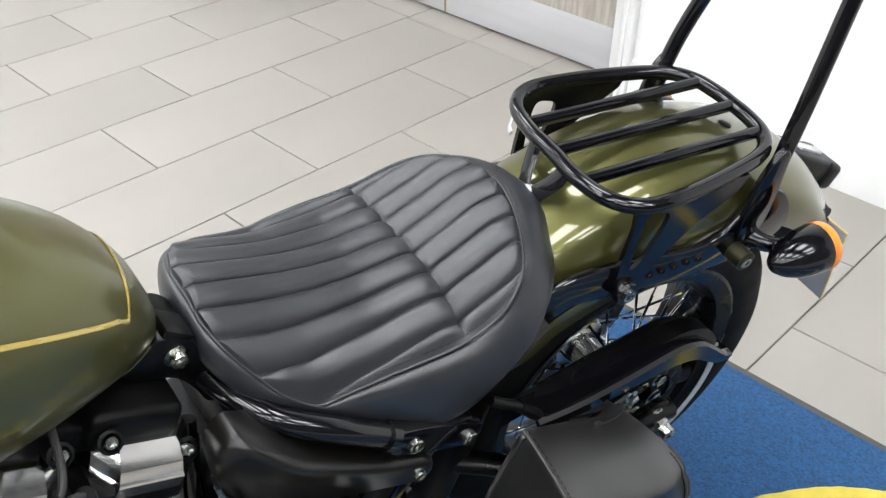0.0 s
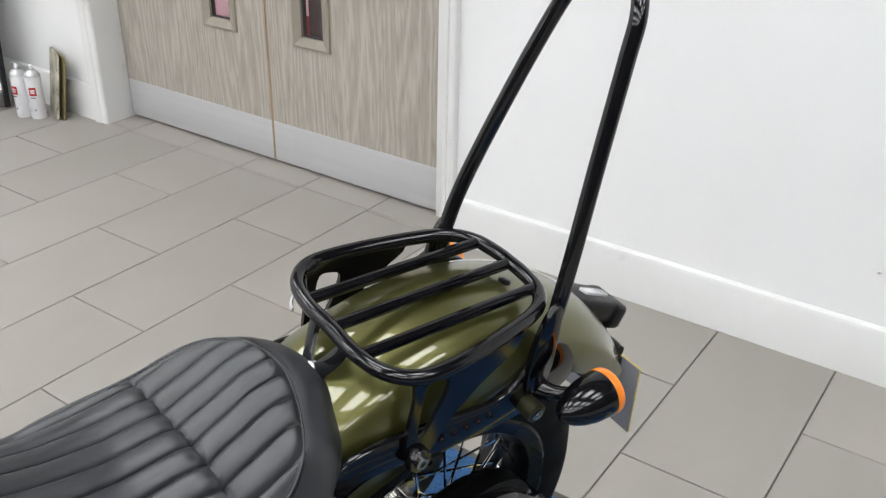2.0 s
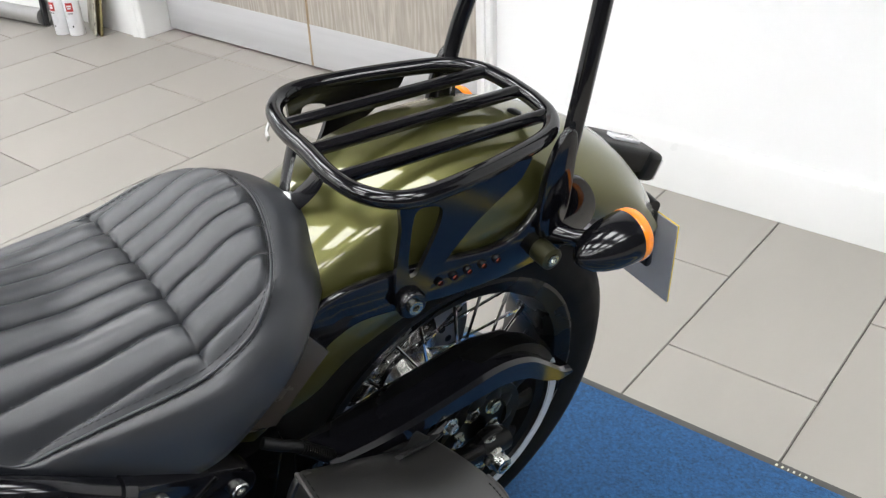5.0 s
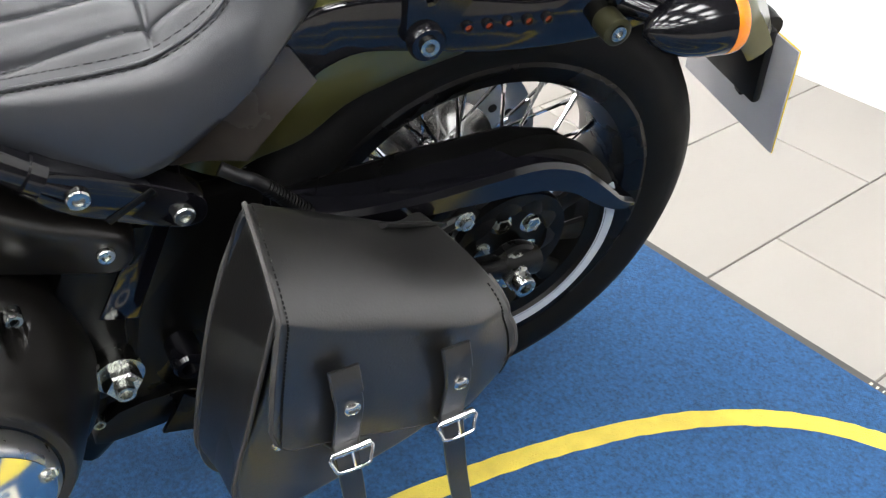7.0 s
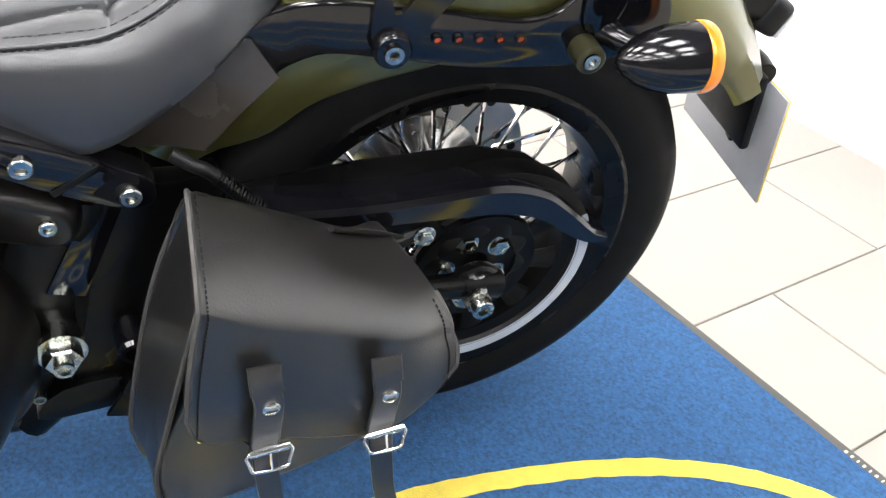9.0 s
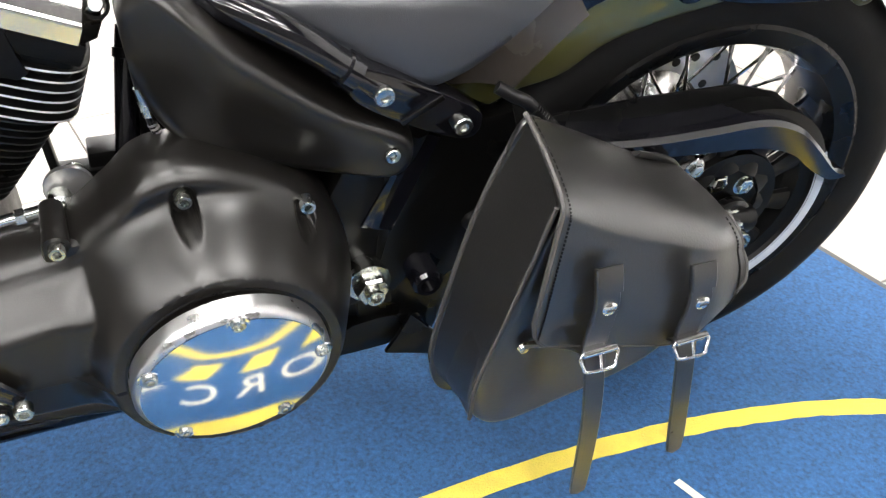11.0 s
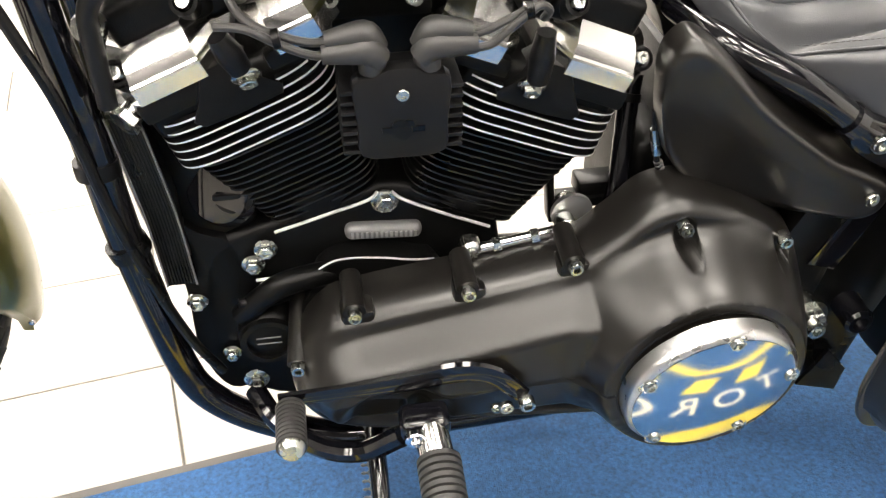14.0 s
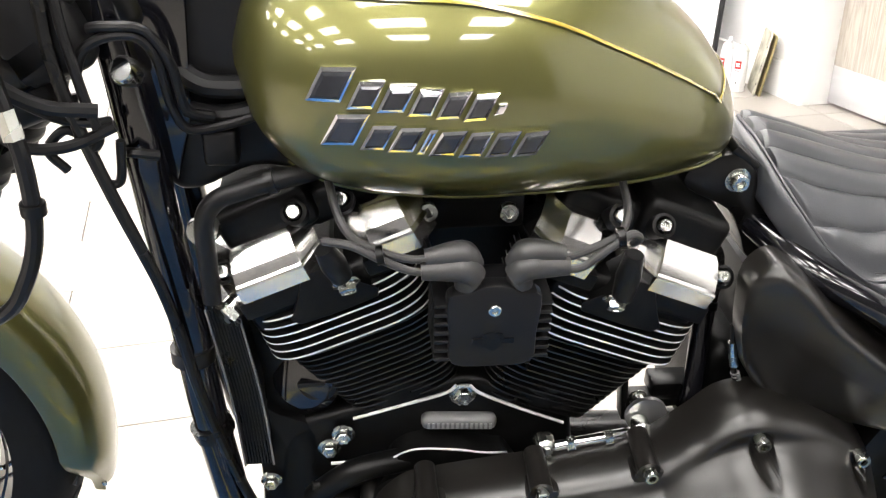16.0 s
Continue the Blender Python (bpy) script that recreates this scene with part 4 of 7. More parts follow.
# -- lights and number plate --
for s in (1, -1):
    c = Vector((-0.144, s * 0.166, 0.617))
    sig = bike("turn_signal", lathe([(0, 0.054), (0.005, 0.0528), (0.012, 0.047), (0.020, 0.036), (0.026, 0.022), (0.0305, 0.004), (0.032, -0.014), (0.032, -0.024), (0.030, -0.025), (0.0, -0.025)], c, (1, 0, -0.06), 36),
               GLOSS, None, "gloss black bullet turn signal with amber lens", m=REAR)
    bike("lens", lathe([(0.0322, -0.023), (0.0328, -0.025), (0.0328, -0.032), (0.031, -0.036), (0.022, -0.040), (0.010, -0.042), (0, -0.0425)], c, (1, 0, -0.06), 36), AMBER, sig, "ribbed amber lens", m=REAR)
    bike("stalk", tube([(-0.105, s * 0.108, 0.612), (-0.118, s * 0.130, 0.612), (-0.145, s * 0.150, 0.612)], [0.015, 0.011, 0.010], 12, n=4), GLOSS, sig, m=REAR)
tail = bike("tail_light", merged(box((-0.305, 0, 0.604), (0.125, 0.062, 0.034), 0.008, (0, -24, 0), 3), box((-0.352, 0, 0.578), (0.034, 0.070, 0.042), 0.008, (0, -24, 0), 3)), PLASTIC, None, "black tail light housing on the fender", m=REAR)
bike("lens", box((-0.322, 0, 0.6165), (0.058, 0.016, 0.006), 0.0015, (0, -24, 0)), CLEAR, tail, "clear ribbed top lens", m=REAR)
bike("rear_lens", box((-0.369, 0, 0.568), (0.006, 0.062, 0.032), 0.002, (0, -24, 0)), CLEAR, tail, m=REAR)
holder = bike("plate_bracket", merged(box((-0.352, 0.0, 0.475), (0.012, 0.13, 0.10), 0.004, (0, 8, 0)), tube([(-0.33, -0.04, 0.52), (-0.352, 0.02, 0.52), (-0.352, 0.05, 0.518)], 0.016, 14)), PLASTIC, None, "black plastic number plate bracket", m=REAR)
PL = REAR @ pose(-0.377, -0.008, 0.437, 0, 8.5, 0)
plate = bike("number_plate", box((0, 0, 0), (0.0022, 0.196, 0.148), 0.0008), PLATE_BACK, None, "number plate, grey on its back, yellow in front", m=PL)
bike("plate_face", box((-0.0019, 0, 0), (0.0014, 0.197, 0.149), 0.0004), PLATE_FACE, plate, "yellow reflective face", m=PL)
for k in range(4):
    bike("lettering_bar", box((-0.0030, -0.06 + 0.04 * k, 0.025), (0.0008, 0.024, 0.055)), DARK, plate, m=PL)
bike("clip", tube([(0.002, 0.02, -0.005), (0.016, 0.03, -0.012), (0.02, 0.045, -0.012)], 0.004, 8, n=3), PLASTIC, plate, m=PL)

# -- seat --
# stitched border of the pleated panel and the lower edge of the bolster, point for point, from the rear round the left side
BORDER = [(0.214, 0.000, 0.706), (0.219, 0.035, 0.702), (0.231, 0.075, 0.693), (0.249, 0.110, 0.683), (0.268, 0.126, 0.662), (0.290, 0.132, 0.644), (0.325, 0.133, 0.625), (0.362, 0.133, 0.618), (0.411, 0.133, 0.614), (0.460, 0.136, 0.612),
          (0.494, 0.137, 0.611), (0.520, 0.131, 0.628), (0.536, 0.121, 0.642), (0.565, 0.098, 0.676), (0.581, 0.070, 0.697), (0.586, 0.032, 0.703), (0.590, -0.012, 0.703), (0.580, -0.052, 0.690), (0.556, -0.083, 0.665), (0.493, -0.112, 0.634),
          (0.455, -0.120, 0.636), (0.410, -0.125, 0.640), (0.364, -0.125, 0.646), (0.331, -0.122, 0.656), (0.303, -0.119, 0.668), (0.275, -0.111, 0.681), (0.250, -0.092, 0.694), (0.229, -0.064, 0.703), (0.218, -0.030, 0.706)]
LOWER = [(0.148, 0.000, 0.636), (0.152, 0.030, 0.633), (0.168, 0.058, 0.636), (0.186, 0.092, 0.634), (0.212, 0.122, 0.627), (0.246, 0.147, 0.603), (0.290, 0.158, 0.569), (0.333, 0.161, 0.541), (0.375, 0.158, 0.536), (0.425, 0.151, 0.562),
          (0.474, 0.146, 0.584), (0.511, 0.136, 0.602), (0.541, 0.126, 0.613), (0.573, 0.103, 0.643), (0.592, 0.076, 0.664), (0.599, 0.036, 0.670), (0.602, -0.012, 0.668), (0.592, -0.054, 0.658), (0.566, -0.084, 0.634), (0.500, -0.112, 0.590),
          (0.450, -0.128, 0.555), (0.385, -0.142, 0.530), (0.330, -0.146, 0.540), (0.290, -0.142, 0.565), (0.245, -0.126, 0.590), (0.205, -0.104, 0.606), (0.178, -0.080, 0.620), (0.159, -0.048, 0.629), (0.151, -0.022, 0.633)]
SPINE = [(0.234, 0.709), (0.26, 0.702), (0.30, 0.677), (0.335, 0.661), (0.40, 0.659), (0.45, 0.667), (0.50, 0.681), (0.54, 0.694), (0.573, 0.703)]
PLEAT, EDGE_V = 0.0312, 0.1425
MID_V = 0.016


def cross_seam(v):
    return 0.3335 - 0.10 * (v - MID_V)


def pleat_shift(u):
    """The pleats swing outward towards the nose."""
    return 0.033 * ease((u - 0.31) / 0.27)


def closed_curve(pts, n):
    """Catmull-Rom through a ring of points, n steps for each."""
    p, out = [Vector(q) for q in pts], []
    for k in range(len(p)):
        a, b, c, d = p[k - 1], p[k], p[(k + 1) % len(p)], p[(k + 2) % len(p)]
        for m_ in range(n):
            t = m_ / n
            out.append(0.5 * (2 * b + (c - a) * t + (2 * a - 5 * b + 4 * c - d) * t * t + (3 * b - a - 3 * c + d) * t ** 3))
    return out


border, lower = closed_curve(BORDER, 18), closed_curve(LOWER, 18)


def seat_point(k, s):
    """s runs from the stitched border (0) to the middle line (1)."""
    b = border[k]
    mu = max(0.234, min(0.573, b.x + 0.06 * (0.40 - b.x)))
    u, v = b.x + (mu - b.x) * s, b.y + (0.016 - b.y) * s
    z = b.z + (interp(mu, SPINE) - b.z) * (1 - (1 - s) ** 2.1)
    d = math.hypot(u - b.x, v - b.y)
    ph = (v - pleat_shift(u) - EDGE_V) / PLEAT
    fr = abs((ph % 1.0) - 0.5) * 2
    puff = ease((d + 0.0005) / (0.016 - 0.011 * ease((b.x - 0.50) / 0.05)))
    z += puff * (0.0074 * (1 - fr ** 2.7) - 0.0020 * math.exp(-((1 - fr) / 0.06) ** 2)) + 0.0025 * ease(d / 0.022)
    near = abs(u - cross_seam(v))
    z -= puff * (0.0040 * math.exp(-(near / 0.011) ** 2) + 0.0036 * math.exp(-(near / 0.0020) ** 2))
    return Vector((u, v, z))


NB = len(border)
rings = [[lower[k] + Vector(((0.4 - lower[k].x) * 0.05, -lower[k].y * 0.05, -0.008)) for k in range(NB)]]
for j in range(14, -1, -1):
    a = math.pi / 2 * j / 14
    ring = []
    for k in range(NB):
        b, o = border[k], lower[k]
        full, w = 0.80 + 0.15 * ease((b.x - 0.22) / 0.07), j / 14
        f, g = w + (math.sin(a) ** 0.78 - w) * full, w + ((1 - math.cos(a)) ** 1.12 - w) * full
        ring.append((b.x + (o.x - b.x) * f, b.y + (o.y - b.y) * f, b.z + (o.z - b.z) * g - (0.0025 if j == 0 else 0.0)))
    rings.append(ring)
for j in range(1, 121):
    rings.append([seat_point(k, (j / 120) ** 1.10) for k in range(NB)])
seat_bm = loft(rings, True, False)
bmesh.ops.remove_doubles(seat_bm, verts=seat_bm.verts, dist=1e-5)
seat = bike("seat", seat_bm, SEAT, None, "black vinyl solo seat with stitched lengthwise pleats", 70, REAR)
surface = np.array([tuple(v) for ring in rings[16:] for v in ring])


def seat_z(u, v):
    d = (surface[:, 0] - u) ** 2 + (surface[:, 1] - v) ** 2
    return float(surface[int(d.argmin()), 2])


def stitches(line, step=0.0055, r=0.0007):
    out = []
    path = [Vector(p) for p in line]
    for p, q in zip(path, path[1:]):
        n = max(1, int((q - p).length / step))
        for k in range(n):
            a, b = p + (q - p) * (k / n), p + (q - p) * ((k + 0.62) / n)
            out.append(tube([a, b], r, 4, n=1))
    return out


bike("border_seam", tube([p + Vector((0, 0, 0.0002)) for p in border[::6]], 0.0016, 8, True, 2), SEAT, seat, m=REAR)
st = []
# twin stitching round the back and the flanks, none across the nose
for f in (-1, 1):
    run = []
    for k in list(range(NB * 20 // 29, NB, 4)) + list(range(0, NB * 10 // 29, 4)):
        b, o = border[k], lower[k]
        if f > 0:
            w = 0.0052 / max(0.01, math.hypot(o.x - b.x, o.y - b.y))
            run.append(Vector((b.x + (o.x - b.x) * w, b.y + (o.y - b.y) * w, b.z + 0.0002 + (o.z - b.z) * (1 - math.sqrt(max(0, 1 - w * w))))))
        else:
            mu = max(0.234, min(0.573, b.x + 0.06 * (0.40 - b.x)))
            run.append(seat_point(k, 0.0050 / math.hypot(mu - b.x, MID_V - b.y)) + Vector((0, 0, 0.0003)))
    st += stitches(run, 0.0055, 0.0005)
for k in range(1, 9):
    line = []
    for m_ in range(120):
        u = 0.222 + 0.003 * m_
        v = EDGE_V - PLEAT * k + pleat_shift(u)
        reach = [b for b in border if abs(b.x - u) < 0.006 and b.y * (1 if v > MID_V else -1) > 0]
        if reach and (v - MID_V) / (max(reach, key=lambda b: abs(b.y)).y - MID_V) < 0.93 and abs(u - cross_seam(v)) > 0.006:
            line.append(Vector((u, v, seat_z(u, v))))
    flat = [sum(q.z for q in line[max(0, i - 3):i + 4]) / len(line[max(0, i - 3):i + 4]) for i in range(len(line))]
    line = [Vector((q.x, q.y, z + 0.0003)) for q, z in zip(line, flat)]
    for p, q in zip(line[::2], line[1::2]):
        if (q - p).length < 0.0050:
            st.append(tube([p, q], 0.0006, 5, n=1))
bike("stitching", merged(*st), THREAD, seat, "black seam stitching", m=REAR, kind="stuff")
bike("inner_fender_panel", prism(smooth2([(0.330, 0.512), (0.292, 0.506), (0.258, 0.499), (0.252, 0.501), (0.222, 0.539), (0.194, 0.570), (0.194, 0.575), (0.204, 0.591), (0.214, 0.606), (0.219, 0.610), (0.260, 0.622), (0.330, 0.575)], 3), 0.1035, 0.115, 0.002), mat("smoked_bronze_plastic", (0.042, 0.036, 0.031), 0.22, vary=0.2, scale=12), None, "smoky brown inner fender panel", m=REAR)

# -- frame --
frame_l = bike("frame_tube", tube([(0.592, -0.010, 0.632), (0.568, 0.040, 0.622), (0.545, 0.070, 0.612), (0.49, 0.095, 0.588), (0.425, 0.104, 0.542), (0.415, 0.103, 0.536)], 0.0145, 14), GLOSS, None, "gloss black frame tube")
bike("frame_tube", tube([(0.55, -0.15, 0.590), (0.43, -0.18, 0.53), (0.30, -0.20, 0.470)], 0.0145, 12), GLOSS, None, "gloss black frame tube")
bike("collar", tube([(0.447, 0.103, 0.5575), (0.437, 0.104, 0.5505)], 0.0175, 16, n=1), GLOSS, frame_l)
fit_out = smooth2([(0.442, 0.564), (0.400, 0.550), (0.328, 0.510), (0.314, 0.492), (0.322, 0.474), (0.350, 0.478), (0.42, 0.514), (0.446, 0.538)], 4)
bike("frame_forging", prism(fit_out, 0.085, 0.116, 0.005), GLOSS, None, "gloss black frame forging")
bike("groove", box((0.377, 0.1165, 0.513), (0.045, 0.002, 0.006), 0.0008, (0, 30, 0)), SATIN)
for p in ((0.415, 0.116, 0.535), (0.337, 0.116, 0.492)):
    cap_bolt(moto, p, 0.0095, 0.007)
for p, r in (((0.618, 0.002, 0.683), 0.0088), ((0.579, -0.002, 0.615), 0.0065)):
    cap_bolt(moto, p, r, 0.009, washer=r * 1.4)
bike("boss", lathe([(0.021, -0.02), (0.021, 0.002), (0.018, 0.005), (0, 0.005)], (0.579, -0.008, 0.615), seg=28), PLASTIC)
bike("seat_bracket", prism(smooth2([(0.668, 0.690), (0.645, 0.706), (0.622, 0.708), (0.600, 0.692), (0.592, 0.668), (0.568, 0.634), (0.550, 0.612), (0.556, 0.592), (0.590, 0.594), (0.604, 0.622), (0.622, 0.650), (0.662, 0.672)], 4), -0.07, 0.000, 0.004), SATIN, None, "black frame bracket behind the tank")
bike("tank_bolt_plate", box((0.612, -0.018, 0.703), (0.034, 0.034, 0.010), 0.003, (0, -40, 0)), SATIN)
bike("down_plate", prism(smooth2([(0.40, 0.49), (0.36, 0.48), (0.375, 0.41), (0.395, 0.33), (0.40, 0.25), (0.46, 0.24), (0.47, 0.33), (0.44, 0.42)], 4), 0.02, 0.075, 0.006), SATIN, None, "satin black frame side plate at the pivot")
hexp = (0.413, 0.100, 0.293)
bike("pivot_nut", merged(lathe([(0, -0.03), (0.020, -0.03), (0.020, -0.008), (0.024, -0.008), (0.024, 0.000), (0, 0.002)], hexp, seg=28), lathe([(0, 0), (0.0185, 0), (0.0185, 0.012), (0.0165, 0.015), (0.011, 0.015), (0, 0.015)], hexp, seg=6),
                         lathe([(0.0095, 0.012), (0.0095, 0.024), (0.006, 0.024), (0.006, 0.016), (0, 0.016)], hexp, seg=20)), ZINC, None, "zinc swing arm pivot nut", 25)
cap_bolt(moto, (0.441, 0.085, 0.316), 0.0075, 0.012)
cap_bolt(moto, (0.442, 0.085, 0.222), 0.0068, 0.010)
bike("rear_frame_tube", tube([(0.46, 0.02, 0.10), (0.42, 0.03, 0.16), (0.40, 0.04, 0.25), (0.39, 0.05, 0.38), (0.37, 0.07, 0.47)], 0.022, 12), SATIN)
bike("lower_bracket", prism(smooth2([(0.42, 0.20), (0.34, 0.20), (0.345, 0.165), (0.40, 0.155), (0.45, 0.16)], 3), 0.05, 0.07, 0.002), SATIN)
bike("shock_body", tube([(0.40, -0.02, 0.40), (0.30, -0.02, 0.42), (0.25, -0.02, 0.45)], 0.03, 14), SATIN)
# dark volume added to hide the floor between frame and saddlebag
bike("rear_frame_filler", box((0.385, -0.055, 0.30), (0.145, 0.16, 0.38), 0.015, (0, 0, 0), 3), SATIN, None, "black filler block ahead of the rear wheel")
bike("battery_box", box((0.48, -0.05, 0.47), (0.20, 0.16, 0.20), 0.012), PLASTIC, None, "black plastic battery box under the seat")

# -- side cover --
SC = smooth2([(0.603, 0.640), (0.585, 0.634), (0.562, 0.616), (0.53, 0.587), (0.486, 0.551), (0.443, 0.520), (0.413, 0.506), (0.383, 0.487), (0.374, 0.464), (0.380, 0.436), (0.402, 0.424), (0.45, 0.431), (0.502, 0.446), (0.539, 0.462),
              (0.569, 0.478), (0.597, 0.503), (0.612, 0.540), (0.619, 0.577), (0.620, 0.620)], 5)


def cover_h(x, z, d):
    # proud along its upper edge, falling away to the lower one
    w = (0.492 + 0.727 * (x - 0.38) - z) / 1.236
    k = min(1.0, d / 0.016)
    fall = 0.042 * ease((w - 0.006) / 0.13)
    nose = 0.030 * ease((x - 0.545) / 0.075)
    return 0.074 + (0.046 - fall - nose * (1 - 0.3 * ease(w / 0.08))) * math.sqrt(max(0.0, 1 - (1 - k) ** 2.2))


cover = bike("side_cover", dome(SC, ((0.585, 0.565), (0.43, 0.472)), cover_h, 22, 0.05), MATTE, None, "matte black side cover", 50)
cap_bolt(cover, (0.404, 0.1165, 0.470), 0.0075, 0.006)

# -- primary cover --
PO = smooth2([(0.985, 0.285), (0.972, 0.335), (0.940, 0.376), (0.900, 0.388), (0.800, 0.403), (0.700, 0.421), (0.655, 0.452), (0.622, 0.482), (0.580, 0.487), (0.520, 0.466), (0.466, 0.425), (0.436, 0.360), (0.428, 0.290),
              (0.445, 0.215), (0.490, 0.165), (0.560, 0.150), (0.660, 0.160), (0.800, 0.178), (0.880, 0.178), (0.945, 0.200), (0.978, 0.240)], 22)
DC = Vector((0.573, 0, 0.3175))
FC = Vector((0.905, 0, 0.288))


def primary_raw(x, z, d):
    p = Vector((x, 0, z))
    k = min(1.0, d / 0.022)
    base = 0.066 + 0.050 * math.sqrt(max(0.0, 1 - (1 - k) ** 2))
    t = max(0.0, min(1.0, (p - FC).dot(DC - FC) / (DC - FC).length_squared))
    m = FC + (DC - FC) * t
    rr = 0.078 + 0.030 * t
    ridge = 0.040 * ease((rr - (p - m).length) / 0.040)
    boss = 0.078 * ease((0.143 - (p - DC).length) / 0.046)
    # sunk lower front panel behind the shift lever
    sink = 0.016 * ease((0.062 - (p - Vector((0.88, 0, 0.262))).length) / 0.02)
    h = base + max(ridge, boss) + 0.25 * min(ridge, boss) * ease(((p - DC).length - 0.105) / 0.03) - sink
    h -= 0.30 * max(0.0, 0.302 - z) * ease(((p - DC).length - 0.10) / 0.05) * k
    h = min(h, 0.1905 + 0.02 * ease(((p - DC).length - 0.100) / 0.02))
    return h


# oblong bolt pockets with level floors: x, upper and lower z, floor
POCKETS = [(x, z, z - 0.010, primary_raw(x, z + 0.003, 0.03) - 0.004) for x, z in ((0.592, 0.457), (0.484, 0.429))]


def primary_h(x, z, d):
    h = primary_raw(x, z, d)
    for px, z1, z0, floor_y in POCKETS:
        zz = max(z0, min(z1, z))
        h -= max(0.0, h - floor_y) * ease((0.0118 - math.hypot(x - px, z - zz)) / 0.0028)
    return h


primary = bike("primary_cover", dome(PO, ((0.905, 0.288), (0.571, 0.3185)), primary_h, 90, 0.056), MATTE, None, "matte black wrinkle finish primary cover", 60)
bike("inner_primary", prism(smooth2([(0.985, 0.29), (0.95, 0.360), (0.80, 0.372), (0.70, 0.376), (0.64, 0.408), (0.587, 0.425), (0.506, 0.402), (0.435, 0.345), (0.43, 0.2), (0.55, 0.155), (0.9, 0.18), (0.975, 0.23)], 5), 0.030, 0.060, 0.004), CAST, None, "black inner primary case")
DN = 0.1955
DSAG = 0.0098
DAX = Vector((-0.045, 1, -0.118)).normalized()
derby = bike("derby_cover", lathe([(0.0, 0.0180)] + [(0.0008 + 0.00694 * k, 0.0180 - DSAG * min(k / 12, 0.70) * (2 * k / 12 - min(k / 12, 0.70))) for k in range(13)], DC + Vector((0, DN + 0.005, 0)), DAX, 128), MIRROR, primary, "mirror polished round derby cover", 60)
bike("rim", lathe([(0.0841, 0.0174 - DSAG * 0.91), (0.0850, 0.0172 - DSAG * 0.91), (0.0884, 0.0048), (0.0896, 0.0028), (0.0900, -0.002), (0.0900, -0.014)], DC + Vector((0, DN + 0.005, 0)), DAX, 128), BRUSHED, derby, "brushed bevelled rim")
bike("gasket", lathe([(0.0935, -0.004), (0.0930, 0.003), (0.091, 0.004), (0.089, 0.0)], DC + Vector((0, DN - 0.008, 0)), seg=80), SATIN, primary, "black sealing ring")
for x, z in ((0.569, 0.402), (0.621, 0.258), (0.490, 0.331), (0.646, 0.350), (0.527, 0.248)):
    v = (Vector((x, 0, z)) - DC).normalized() * 0.0795
    bike("dimple", lathe([(0.0105, 0.0), (0.0095, 0.0012), (0.0085, 0.0004), (0.0, 0.0002)], (DC.x + v.x, DN + 0.0141 + 0.118 * v.z + 0.045 * v.x, DC.z + v.z), DAX, 24), MIRROR, derby)
    cap_bolt(derby, (DC.x + v.x, DN + 0.0139 + 0.118 * v.z + 0.045 * v.x, DC.z + v.z), 0.0064, 0.0045, axis=DAX)
# bolts in pockets on the hump
for x, z, _, floor_y in POCKETS:
    cap_bolt(primary, (x, floor_y - 0.001, z), 0.0075, 0.014)
for x, z in ((0.915, 0.393), (0.804, 0.406), (0.699, 0.425)):
    up = Vector((0.0, -0.048, 0.006))
    p = Vector((x, 0.116, z))
    bike("boss", merged(tube([p + up, p], [0.0105, 0.0115], 14, n=1), box((x - 0.004, 0.098, z - 0.014), (0.034, 0.030, 0.018), 0.006)), MATTE, primary)
    cap_bolt(primary, p, 0.0072, 0.011)
bike("boss", tube([(0.968, 0.03, 0.345), (0.976, 0.105, 0.318)], 0.011, 14, n=1), MATTE, primary)
cap_bolt(primary, (0.976, 0.105, 0.318), 0.0072, 0.011)

# -- crankcase --
crank = bike("crankcase", prism(smooth2([(1.075, 0.30), (1.06, 0.40), (0.995, 0.432), (0.93, 0.447), (0.871, 0.470), (0.81, 0.447), (0.775, 0.425), (0.752, 0.40), (0.745, 0.25), (0.80, 0.17), (0.98, 0.17), (1.06, 0.22)], 4), EC - 0.11, 0.016, 0.010, 3), CAST, None, "black engine crankcase")
for pts in ([(0.985, 0.022, 0.426), (0.932, 0.022, 0.442), (0.890, 0.022, 0.455), (0.879, 0.020, 0.463)], [(0.865, 0.020, 0.462), (0.853, 0.022, 0.452), (0.813, 0.022, 0.430), (0.763, 0.022, 0.406)]):
    bike("machined_edge", tube(pts, 0.0018, 8, n=4), FINEDGE, crank, "bright machined edge")
hex_bolt(crank, (0.872, 0.018, 0.450), 0.0095, 0.010)
num = bike("number_boss", box((0.875, 0.020, 0.415), (0.080, 0.018, 0.018), 0.0080, (0, -4, 0), 4), BOSS, crank, "grey metal boss with stamped bars")
for k in range(14):
    bike("stamped_bar", box((0.9075 - 0.0050 * k, 0.0294, 0.4173 - 0.00035 * k), (0.0026, 0.001, 0.0070)), STAMP, num)
